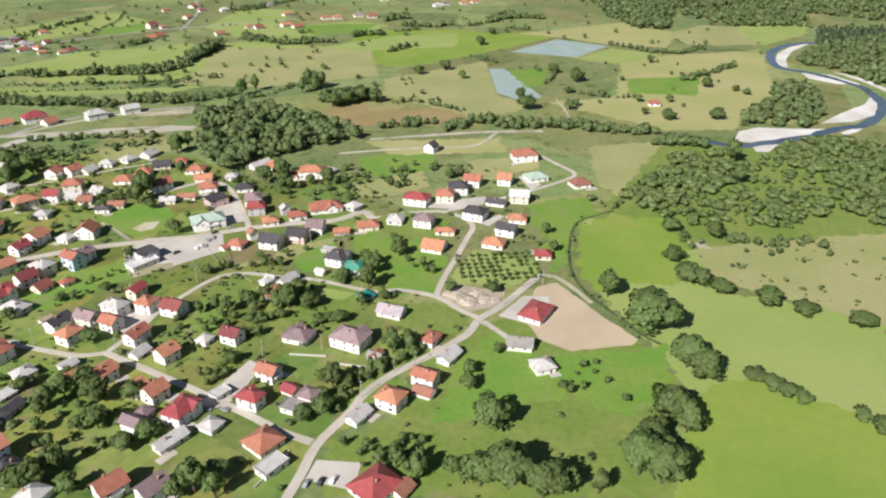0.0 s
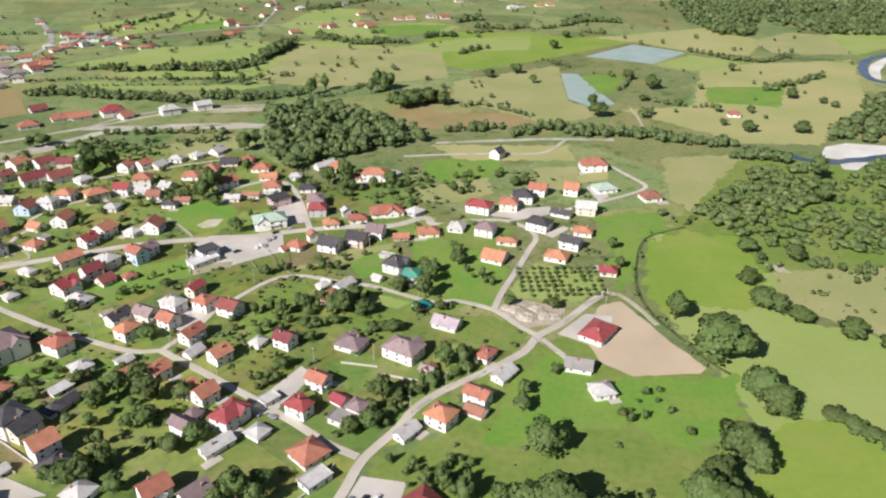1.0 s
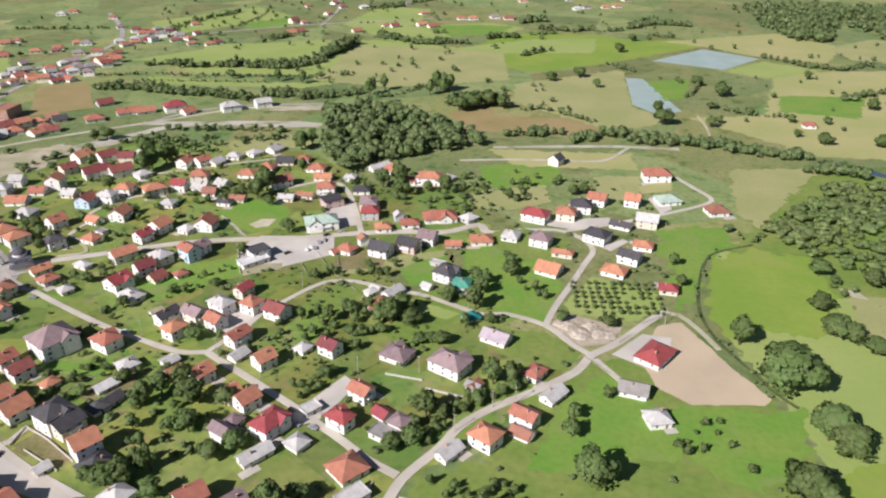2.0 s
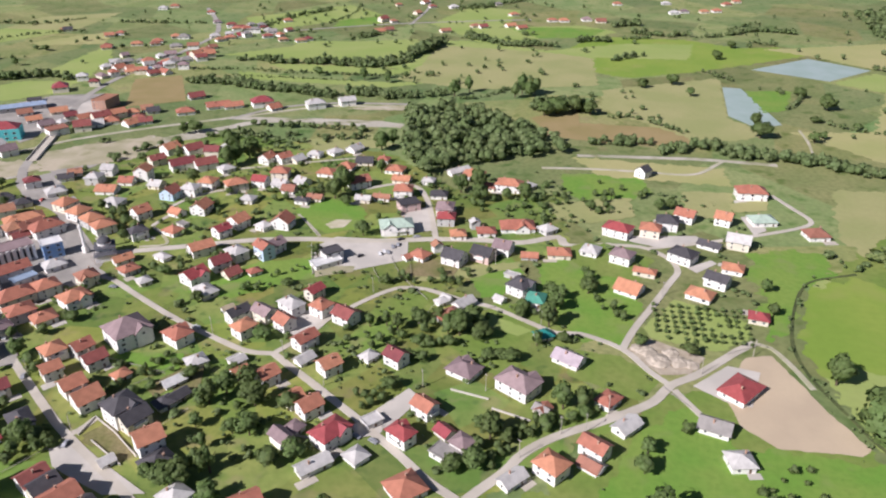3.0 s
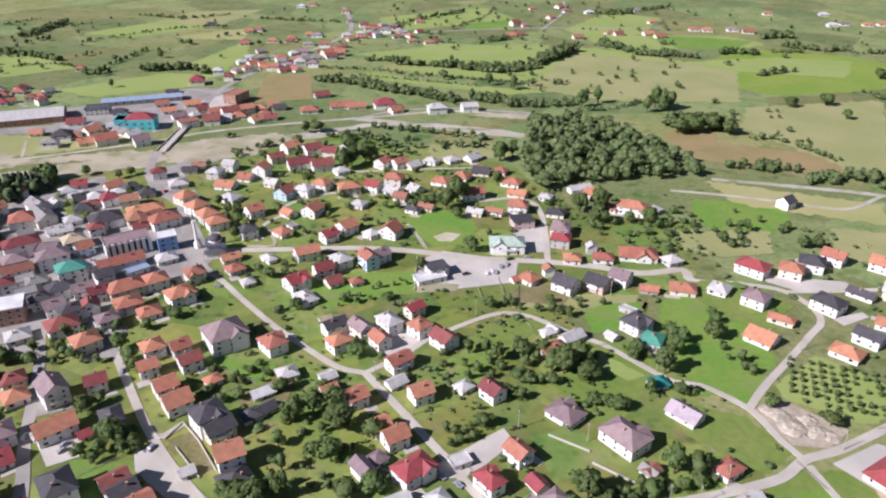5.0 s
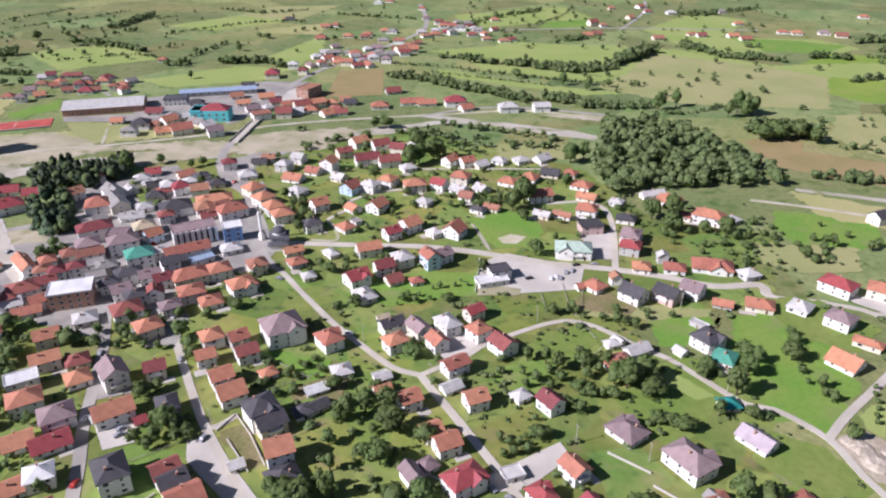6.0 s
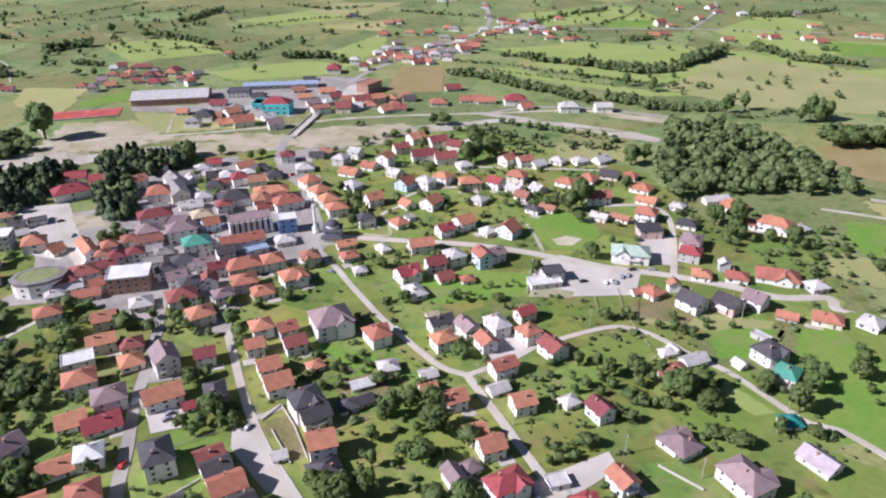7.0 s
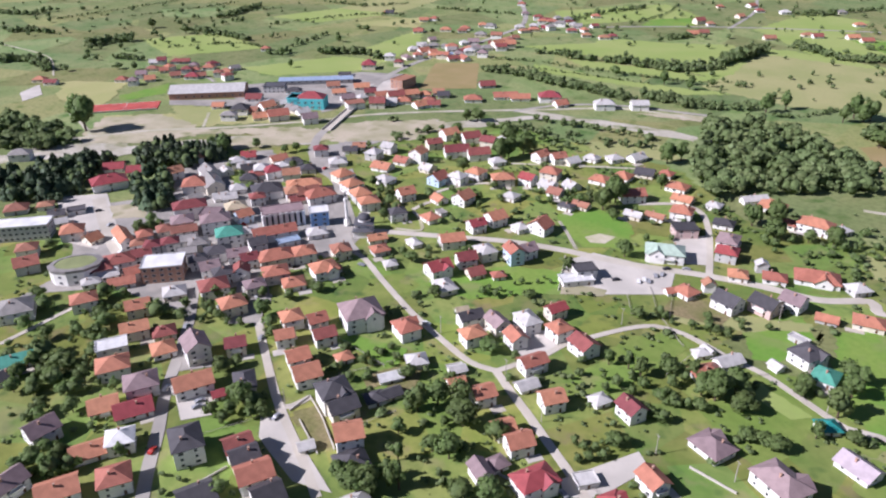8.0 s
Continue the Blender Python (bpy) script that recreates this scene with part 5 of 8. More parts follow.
house(-105.6, 221.3, 12.4, 5.6, 54, 1, "g", "w", "w")
house(198.4, 690.3, 12.5, 8.8, 0, 1, "h", "o")
house(-729.1, 887.1, 14.4, 11.4, 25, 1, "h", "w")
house(-687.4, 810.0, 14.4, 11.4, 25, 1, "h", "w")
house(-661.3, 834.2, 16.7, 11.4, 35, 1, "h", "o")
house(-646.9, 856.8, 15.5, 12.7, 35, 1, "h", "w")
house(-630.4, 890.3, 19.1, 12.7, 25, 1, "h", "g")
house(-604.1, 836.2, 19.1, 11.4, 35, 1, "h", "g")
house(-533.2, 803.0, 14.4, 12.7, 45, 2, "g", "o")
house(-531.8, 783.4, 14.4, 11.4, 45, 2, "g", "w")
house(-546.3, 775.0, 16.7, 11.4, 45, 1, "h", "g")
house(-553.6, 711.7, 15.5, 12.7, 45, 2, "f", "b")
house(-569.5, 706.8, 13.2, 11.4, 45, 1, "h", "w")
house(-544.8, 741.1, 14.4, 11.4, 45, 2, "h", "w")
house(-609.8, 730.8, 13.2, 11.4, 45, 2, "g", "w")
house(-596.7, 971.7, 16.7, 11.4, 25, 1, "g", "w")
house(-560.8, 954.6, 19.1, 11.4, 25, 2, "h", "w")
house(-546.7, 965.8, 14.4, 11.4, 25, 1, "h", "w")
house(-184.3, 1164.9, 16.7, 11.4, 25, 1, "h", "o")
house(-167.4, 1167.7, 16.7, 11.4, 25, 1, "h", "w")
house(-136.6, 1185.9, 19.1, 12.7, 25, 1, "h", "w")
house(-115.0, 1179.5, 35.9, 15.2, 17, 1, "g", "w")
house(-14.4, 1288.3, 19.1, 11.4, 25, 1, "h", "w")
house(0.4, 1305.7, 16.7, 11.4, 25, 1, "h", "w")
house(30.9, 1314.3, 21.5, 11.4, 25, 1, "h", "w")
house(49.8, 1327.4, 16.7, 12.7, 25, 1, "h", "o")
house(66.5, 1402.3, 21.5, 12.7, 35, 1, "h", "o")
house(83.4, 1440.2, 19.1, 12.7, 25, 1, "h", "o")
house(-30.5, 1383.1, 16.7, 11.4, 25, 1, "h", "w")
house(-108.4, 1353.8, 16.7, 11.4, 25, 1, "h", "w")
house(-807.4, 1086.0, 16.7, 12.7, 25, 1, "h", "w")
house(-802.0, 1109.6, 16.7, 11.4, 25, 1, "h", "o")
house(-709.6, 1073.9, 14.4, 11.4, 25, 1, "h", "w")
house(-823.2, 888.2, 14.4, 11.4, 25, 1, "h", "w")
house(-582.5, 583.6, 14.4, 11.4, 41, 1, "f", "d")
house(-556.3, 545.3, 14.4, 11.4, 51, 1, "g", "n")
house(-531.2, 559.3, 19.1, 12.7, 51, 1, "g", "w")
house(-578.2, 468.3, 16.7, 12.7, 41, 1, "g", "m")
house(-569.4, 507.2, 16.7, 11.4, 41, 1, "h", "d")
house(-478.0, 551.9, 14.4, 11.4, 61, 2, "g", "m")
house(-464.5, 549.0, 12.0, 11.4, 41, 1, "h", "o")
house(-470.8, 537.2, 12.0, 10.1, 41, 1, "g", "w")
house(-449.8, 586.5, 10.8, 10.1, 41, 1, "g", "d")
house(-447.0, 563.8, 10.8, 10.1, 41, 1, "h", "o")
house(-525.2, 435.6, 12.0, 11.4, 61, 1, "g", "o")
house(-546.5, 442.3, 12.0, 11.4, 41, 1, "g", "n")
house(-543.1, 417.2, 14.4, 11.4, 41, 2, "h", "g")
house(-603.5, 730.0, 11.4, 9.9, 60, 2, "h", "w")
house(-573.5, 710.4, 10.4, 11.0, 60, 2, "g", "o")
house(-556.4, 707.9, 15.6, 11.0, 30, 2, "g", "o")
house(-565.3, 734.0, 11.4, 11.0, 40, 2, "g", "g")
house(-552.4, 731.6, 10.4, 11.0, 40, 1, "h", "p")
house(-560.7, 759.0, 15.6, 11.0, 30, 1, "h", "w")
house(-558.5, 773.1, 10.4, 9.9, 30, 1, "h", "p")
house(-526.4, 742.0, 13.5, 11.0, 30, 2, "h", "p")
house(-556.6, 799.6, 11.4, 11.0, 40, 1, "g", "m")
house(-537.0, 787.3, 10.4, 9.9, 60, 1, "g", "w")
house(-583.7, 796.6, 15.6, 11.0, 40, 1, "g", "p")
house(-587.0, 782.5, 11.4, 9.9, 60, 1, "h", "w")
house(-551.3, 818.0, 10.4, 9.9, 30, 2, "h", "n")
house(-557.3, 845.9, 11.4, 9.9, 60, 1, "g", "w")
house(-593.3, 754.2, 10.4, 9.9, 30, 1, "h", "g")
house(-631.0, 772.8, 10.4, 11.0, 60, 1, "g", "p")
house(-578.7, 836.4, 15.6, 11.0, 30, 2, "g", "n")
house(-574.4, 889.9, 15.6, 9.9, 60, 1, "h", "n")
house(-577.7, 917.2, 13.5, 9.9, 30, 2, "h", "w")
house(-588.0, 953.3, 15.6, 9.9, 40, 2, "h", "w")
house(-555.8, 924.3, 13.5, 11.0, 60, 2, "h", "w")
house(-564.5, 961.8, 10.4, 9.9, 60, 1, "h", "n")
house(-565.2, 984.6, 13.5, 9.9, 60, 1, "h", "m")
house(-537.7, 961.7, 13.5, 11.0, 30, 1, "g", "g")
house(-593.0, 998.6, 13.5, 9.9, 60, 1, "h", "g")
house(-612.4, 977.4, 15.6, 9.9, 40, 2, "h", "m")
house(-515.9, 943.4, 11.4, 11.0, 160, 1, "h", "o")
house(-531.7, 716.0, 15.6, 11.0, 160, 1, "g", "o")
house(-541.6, 707.4, 13.5, 9.9, 60, 1, "g", "m")
house(-577.2, 689.1, 11.4, 11.0, 60, 2, "h", "w")
house(-610.2, 716.7, 13.5, 11.0, 60, 1, "h", "w")
house(-585.5, 680.6, 15.6, 9.9, 160, 1, "h", "p")
house(-569.0, 650.2, 11.4, 9.9, 30, 2, "h", "m")
house(-521.5, 977.3, 11.4, 9.9, 60, 1, "g", "w")
house(-781.6, 492.6, 10.8, 10.1, 51, 2, "g", "w")
house(-744.6, 480.5, 12.0, 10.1, 1, 2, "h", "o")
house(-766.5, 510.9, 14.4, 10.1, 51, 1, "g", "m")
house(-719.7, 495.8, 10.8, 11.4, 51, 1, "h", "o")
house(-693.3, 485.8, 10.8, 10.1, 61, 1, "g", "n")
house(-681.4, 498.6, 10.8, 10.1, 51, 2, "h", "w")
house(-663.6, 497.3, 12.0, 10.1, 81, 2, "h", "w")
house(-716.2, 469.8, 12.0, 11.4, 61, 1, "g", "w")
house(-744.5, 473.4, 10.8, 10.1, 61, 1, "g", "w")
house(-731.2, 524.1, 14.4, 11.4, 81, 1, "h", "w")
house(-720.4, 485.9, 12.0, 11.4, 51, 2, "h", "m")
house(-694.3, 527.0, 12.0, 10.1, 81, 1, "g", "g")
house(-786.7, 487.5, 14.4, 10.1, 51, 1, "g", "w")
house(-739.1, 445.2, 12.0, 11.4, 51, 2, "g", "p")
house(-718.9, 425.1, 10.8, 11.4, 51, 2, "h", "p")
house(-532.7, 531.6, 14.4, 11.4, 51, 1, "g", "o")
house(-511.5, 523.1, 14.4, 11.4, 61, 1, "g", "p")
house(-501.8, 531.6, 10.8, 10.1, 81, 1, "h", "w")
house(-503.8, 544.5, 12.0, 10.1, 51, 2, "g", "m")
house(-494.7, 550.1, 14.4, 10.1, 61, 1, "g", "o")
house(-483.8, 455.7, 12.0, 10.1, 61, 2, "g", "p")
house(-508.1, 467.5, 10.8, 10.1, 81, 1, "g", "w")
house(-546.8, 464.0, 14.4, 11.4, 81, 2, "h", "w")
house(-534.4, 470.0, 10.8, 10.1, 61, 2, "g", "w")
house(-520.5, 468.1, 14.4, 11.4, 1, 1, "g", "g")
house(-440.8, 354.5, 9.8, 9.2, 61, 2, "h", "w")
house(-427.7, 354.3, 9.8, 9.2, 61, 1, "g", "d")
house(-435.4, 341.1, 8.7, 8.1, 161, 1, "g", "w")
house(-438.3, 330.0, 15.3, 10.4, 166, 2, "g", "g")
house(-414.0, 351.4, 9.8, 9.2, 61, 1, "h", "m")
house(-414.2, 373.2, 8.7, 8.1, 61, 1, "h", "w")
house(-415.2, 383.9, 9.8, 9.2, 71, 1, "h", "d")
house(-358.5, 350.3, 13.1, 10.4, 68, 2, "g", "n")
house(-358.1, 340.6, 8.9, 7.3, 68, 1, "g", "m")
house(-411.9, 302.1, 7.9, 6.3, 68, 1, "g", "g")
house(-399.1, 312.3, 8.9, 7.3, 68, 1, "g", "w")
house(-331.1, 296.5, 9.9, 7.3, 68, 1, "f", "g")
house(-315.4, 300.2, 11.9, 6.3, 68, 1, "f", "b")
house(-338.5, 290.8, 8.9, 8.4, 68, 2, "g", "w")
house(-272.2, 295.5, 7.1, 5.6, 68, 1, "h", "o")
house(-230.0, 158.0, 9.0, 8.4, 60, 2, "h", "W", "w")
house(-179.1, 200.5, 5.0, 4.2, 62, 1, "g", "w", "w")
house(-184.8, 248.8, 9.0, 5.0, 62, 1, "g", "W", "w")
house(-167.1, 270.3, 6.0, 4.6, 62, 1, "g", "w", "w")
house(-7.7, 252.1, 6.5, 4.8, 155, 1, "g", "g")
house(-31.8, 277.6, 6.0, 4.6, 155, 1, "g", "g")
house(-94.4, 349.2, 5.0, 4.4, 155, 1, "g", "w", "w")
house(-68.5, 356.8, 5.0, 4.4, 155, 1, "g", "w", "w")

# ---- trees ----


def leaf_cloud(seed, blobs, per_blob, size, conifer=False):
    """Corners of many small leaf clumps in a crown about 1 in radius, of the added filler core that paints its shaded
    inside, and the way each corner faces.
    """
    rng = np.random.default_rng(seed)
    if conifer:
        n = blobs * per_blob
        h = rng.random(n) ** 0.7
        a = rng.random(n) * 2 * np.pi
        r = (1 - h) * (0.75 + 0.3 * rng.random(n)) + 0.03
        c = np.stack([r * np.cos(a), r * np.sin(a), h * 2 - 1], 1)
        face = np.stack([np.cos(a), np.sin(a), np.full(n, 0.5)], 1)
        nrm = face + rng.normal(0, 0.35, (n, 3))
    else:
        d = rng.normal(size=(blobs, 3))
        d /= np.linalg.norm(d, axis=1)[:, None]
        d[:, 2] = d[:, 2] * 0.95 + 0.05
        centre = d * rng.uniform(0.25, 0.78, (blobs, 1)) * np.where(d[:, 2:] > 0.2, 1 - 0.25 * d[:, 2:], 1.0) ** np.array([[1, 1, 0]])
        rad = rng.uniform(0.16, 0.36, blobs)
        s = rng.normal(size=(blobs, per_blob, 3))
        s /= np.linalg.norm(s, axis=2)[..., None]
        c = (centre[:, None] + s * rad[:, None, None] * rng.uniform(0.6, 1.15, (blobs, per_blob, 1))).reshape(-1, 3)
        face = s.reshape(-1, 3) * 0.55 + c * 0.8 + (0, 0, 0.1) + rng.normal(0, 0.2, (blobs * per_blob, 3))
        nrm = face / np.linalg.norm(face, axis=1)[:, None] + rng.normal(0, 0.36, (blobs * per_blob, 3))
    nrm *= np.where((nrm * face).sum(axis=1) < 0, -1, 1)[:, None]
    nrm /= np.linalg.norm(nrm, axis=1)[:, None]
    u = np.cross(nrm, rng.normal(size=nrm.shape))
    u /= np.linalg.norm(u, axis=1)[:, None]
    w = np.cross(nrm, u)
    k = size * rng.uniform(0.6, 1.3, (len(c), 1))
    corner = np.stack([c - u * k - w * k * 0.7, c + u * k * 0.8 - w * k, c + u * k + w * k * 0.8, c - u * k * 0.7 + w * k], 1)
    # opaque rings added inside the crown, closing the gaps between leaf clumps
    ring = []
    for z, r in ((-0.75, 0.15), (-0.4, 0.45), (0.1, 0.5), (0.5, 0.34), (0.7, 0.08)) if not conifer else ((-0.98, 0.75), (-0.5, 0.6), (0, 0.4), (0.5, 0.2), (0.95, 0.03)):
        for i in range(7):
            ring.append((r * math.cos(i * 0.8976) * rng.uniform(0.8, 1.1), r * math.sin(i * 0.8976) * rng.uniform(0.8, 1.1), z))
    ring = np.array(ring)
    toward = np.concatenate([np.repeat(face, 4, axis=0), ring + (0, 0, 0.1)])
    return corner.reshape(-1, 3), ring, toward / np.linalg.norm(toward, axis=1)[:, None]


def soft_normals(me, toward):
    """Lets leaf clumps shade as one rounded crown."""
    me.polygons.foreach_set("use_smooth", np.ones(len(me.polygons), dtype=bool))
    me.normals_split_custom_set_from_vertices(toward)
    return me


def crown_mesh(seed, blobs, per_blob, size, mat, conifer=False):
    c, ring, toward = leaf_cloud(seed, blobs, per_blob, size, conifer)
    n = len(c)
    faces = [(i, i + 1, i + 2, i + 3) for i in range(0, n, 4)]
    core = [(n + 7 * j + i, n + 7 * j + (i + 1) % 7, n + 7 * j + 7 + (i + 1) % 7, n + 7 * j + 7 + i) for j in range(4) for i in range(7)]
    me = mesh("crown", np.concatenate([c, ring]).tolist(), faces + core, mat, "shaded_core")
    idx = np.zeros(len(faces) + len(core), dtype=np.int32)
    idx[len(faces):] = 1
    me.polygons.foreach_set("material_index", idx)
    return soft_normals(me, toward)


BIG_CROWNS = [crown_mesh(120 + s, 44, 76, 0.078, "leaf") for s in range(6)]
CROWNS = [crown_mesh(s, 26, 42, 0.092, "leaf") for s in range(6)]
SMALL_CROWNS = [crown_mesh(20 + s, 14, 32, 0.105, "leaf") for s in range(5)]
FIRS = [crown_mesh(40 + s, 10, 50, 0.10, "needle", True) for s in range(3)]


def trunk_mesh():
    """A tapered trunk with four limbs, one high."""
    v, f = [], []

    def limb(a, b, ra, rb):
        k, axis = len(v), (Vector(b) - Vector(a)).normalized()
        u = axis.orthogonal().normalized()
        w = axis.cross(u)
        for p, r in ((a, ra), (b, rb)):
            v.extend([tuple(Vector(p) + r * (math.cos(i * math.pi / 3) * u + math.sin(i * math.pi / 3) * w)) for i in range(6)])
        f.extend([(k + i, k + (i + 1) % 6, k + 6 + (i + 1) % 6, k + 6 + i) for i in range(6)])

    limb((0, 0, -0.03), (0.01, 0, 0.45), 0.035, 0.022)
    limb((0.01, 0, 0.45), (0, 0.02, 0.85), 0.022, 0.008)
    for a, z in ((0.3, 0.3), (2.2, 0.36), (3.9, 0.42), (5.2, 0.5)):
        limb((0.01, 0, z), (0.22 * math.cos(a), 0.22 * math.sin(a), z + 0.22), 0.014, 0.005)
    return mesh("trunk", v, f, "bark")


TRUNK = trunk_mesh()
tree_rng = random.Random(11)


def tree(x, y, height, width, sort="broad"):
    rng = tree_rng
    height *= 1.2 if width > 9 and sort == "broad" else 1
    ob = new("tree" if height > 4.2 else "fruit_tree")
    ob.matrix_basis = pose(x, y, 0, 0, 0, rng.uniform(0, 360))
    part("trunk", TRUNK, ob, Matrix.Diagonal((height, height, height, 1)))
    low = height * (0.16 if sort == "broad" else 0.06)
    data = rng.choice(FIRS) if sort == "conifer" else rng.choice(BIG_CROWNS if width > 10.5 else CROWNS if width > 6.2 else SMALL_CROWNS)
    ch = (height - low) / 2
    part("crown", data, ob, Matrix.Translation((0, 0, low + ch)) @ Matrix.Diagonal((width / 2 * rng.uniform(1.05, 1.25), width / 2 * rng.uniform(1.05, 1.25), ch * 1.08, 1)))
    BUSY.append((x, y, width * 0.35))
    tagged(ob, "dark green conifer in the town park" if sort == "conifer" else ("spreading leafy green tree in the grass" if height > 4.2 else "small leafy fruit tree in a garden"), "tree", "trees of the village")
    return ob


def garden_trees(count, height, poly):
    """Loose trees over a patch, kept off houses, roads and each other."""
    rng = tree_rng
    xs, ys = [p[0] for p in poly], [p[1] for p in poly]
    far = math.hypot(sum(xs) / len(xs) + 80, sum(ys) / len(ys) - 290) > 300
    loose, near = [], []
    tries = made = 0
    while made < count and tries < count * 14:
        tries += 1
        x, y = rng.uniform(min(xs), max(xs)), rng.uniform(min(ys), max(ys))
        h = height * rng.uniform(0.55, 1.25)
        if inside(x, y, poly) and free_at(x, y, h * 0.35) and not any(m in ("plastic_sheet", "sand", "ploughed", "concrete_yard", "paving") and inside(x, y, q) for m, q in PATCHES):
            if far:
                loose.append((x, y, h, h * rng.uniform(0.8, 1.3)))
            else:
                near.append((x, y, h, h * rng.uniform(0.8, 1.15)))
                BUSY.append((x, y, h * 0.3))
            made += 1
    if loose:
        thicket("field_trees", loose, "wood_leaf", LOW, "loose green trees and bushes over far fields")
    if near:
        thicket("garden_trees", near, "leaf", MIDDLE, "leafy fruit trees crowded together in a garden")


LOW = [leaf_cloud(60 + s, 10, 12, 0.20) for s in range(8)]
MIDDLE = [leaf_cloud(150 + s, 16, 24, 0.10) for s in range(8)]
FAR_LOW = [leaf_cloud(90 + s, 7, 7, 0.30) for s in range(6)]
BUSH = [leaf_cloud(70 + s, 9, 26, 0.16) for s in range(6)]
LOW_FIR = [leaf_cloud(80 + s, 6, 26, 0.2, True) for s in range(4)]


def thicket(name, places, mat, clouds, label):
    """Many trees standing so close that nobody could count them."""
    rng = random.Random(len(places))
    vs, fs, mi, ns, k = [], [], [], [], 0
    for x, y, h, w in places:
        c, ring, toward = rng.choice(clouds)
        a = rng.uniform(0, 6.28)
        m = np.array([[math.cos(a), -math.sin(a), 0], [math.sin(a), math.cos(a), 0], [0, 0, 1]])
        pts = np.concatenate([c, ring]) @ m.T * (w / 2 * 1.15, w / 2 * 1.15, h / 2) + (x, y, h / 2 + 0.3)
        n = len(c)
        vs.append(pts)
        ns.append(toward @ m.T)
        fs += [(k + i, k + i + 1, k + i + 2, k + i + 3) for i in range(0, n, 4)]
        mi += [0] * (n // 4)
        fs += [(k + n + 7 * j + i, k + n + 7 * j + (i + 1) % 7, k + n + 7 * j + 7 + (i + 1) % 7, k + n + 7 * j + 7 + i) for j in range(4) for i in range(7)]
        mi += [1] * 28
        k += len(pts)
    me = mesh(name, np.concatenate(vs).tolist(), fs, mat, "shaded_core")
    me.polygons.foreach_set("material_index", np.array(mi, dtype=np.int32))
    soft_normals(me, np.concatenate(ns))
    return tagged(new(name, me), label, "trees", kind="stuff")


def wood(sort, spacing, height, poly):
    rng = random.Random(int(abs(poly[0][0])))
    spacing *= 0.74 if sort == "loose" else 1
    xs, ys = [p[0] for p in poly], [p[1] for p in poly]
    places = []
    x = min(xs)
    while x < max(xs):
        y = min(ys)
        while y < max(ys):
            px, py = x + rng.uniform(-0.5, 0.5) * spacing, y + rng.uniform(-0.5, 0.5) * spacing
            if inside(px, py, poly) and rng.random() < (0.92 if sort != "loose" else 0.95 + 0.9 * noise.noise((px * 0.03, py * 0.03, 0))):
                h = height * (rng.uniform(0.5, 1.35) if sort != "loose" else rng.uniform(0.3, 0.95))
                places.append((px, py, h, h * rng.uniform(*{"broad": (0.8, 1.3), "dark": (0.65, 1.05), "loose": (1.1, 1.9)}[sort])))
                BUSY.append((px, py, 2))
            y += spacing
        x += spacing
    if sort == "loose":
        thicket("scrubland", places, "bush_leaf", LOW, "low fresh green bushes spreading over wet meadows")
    elif sort == "broad":
        away = math.hypot(poly[0][0] + 80, poly[0][1] - 290) > 560
        thicket("woodland", places, "wood_leaf", FAR_LOW if away else LOW, "dense mixed green woodland of leafy trees")
    else:
        thicket("dark_grove", places, "needle", LOW + LOW_FIR, "dense dark green grove of tall trees")


def hedge(width, height, points):
    rng = random.Random(int(abs(points[0][0]) * 7))
    places = []
    for p in smooth_line(points, 3.0):
        for _ in range(max(1, int(width / 4))):
            if rng.random() < 0.85:
                h = height * rng.uniform(0.4, 1.25)
                places.append((p.x + rng.gauss(0, width / 3.5), p.y + rng.gauss(0, width / 3.5), h, h * rng.uniform(0.8, 1.3)))
    places = [q for q in places if free_at(q[0], q[1], 0.5)] or places[:3]
    away = math.hypot(points[0][0] + 80, points[0][1] - 290) > 480
    thicket("hedgerow", places, "wood_leaf", FAR_LOW if away else LOW, "uneven hedgerow of bushes and trees between fields")


tree(-465.2, 388.3, 8.4, 7.7)
tree(-440.4, 349.4, 7.2, 6.6)
tree(-418.4, 342.4, 7.2, 6.6)
tree(-399.4, 383.4, 6.0, 6.6)
tree(-483.6, 363.2, 10.8, 9.9)
tree(-483.6, 373.1, 10.8, 9.9)
tree(-438.3, 394.0, 7.2, 6.6)
tree(-435.8, 402.6, 7.2, 6.6)
tree(-399.5, 335.7, 6.0, 5.5)
tree(-341.3, 390.5, 7.2, 6.6)
tree(-322.4, 387.4, 7.2, 7.7)
tree(-326.7, 383.9, 7.2, 6.6)
tree(-299.7, 400.3, 6.0, 6.6)
tree(-400.6, 265.7, 7.2, 7.7)
tree(-389.4, 264.8, 7.2, 6.6)
tree(-306.2, 158.3, 7.2, 7.7)
tree(-297.9, 166.9, 7.2, 7.7)
tree(-302.6, 151.1, 7.2, 7.7)
tree(-280.5, 167.9, 7.2, 7.7)
tree(-286.5, 157.9, 7.2, 7.7)
tree(-276.7, 176.1, 6.0, 6.6)
tree(-293.8, 145.5, 7.2, 7.7)
tree(-293.4, 177.7, 6.0, 6.6)
tree(-350.6, 168.9, 7.2, 6.6)
tree(-291.5, 167.1, 7.2, 7.7)
tree(-285.8, 149.9, 6.0, 6.6)
tree(-276.3, 157.9, 6.0, 6.6)
tree(-264.3, 172.9, 6.0, 5.5)
tree(-246.6, 133.7, 7.2, 7.7)
tree(-238.5, 137.1, 7.2, 7.7)
tree(-246.1, 128.8, 7.2, 7.7)
tree(-248.6, 139.5, 6.0, 6.6)
tree(-241.3, 141.2, 7.2, 6.6)
tree(-312.2, 214.4, 6.0, 6.6)
tree(-298.7, 225.8, 6.0, 5.5)
tree(-282.8, 229.4, 6.0, 5.5)
tree(-279.5, 255.9, 6.0, 6.6)
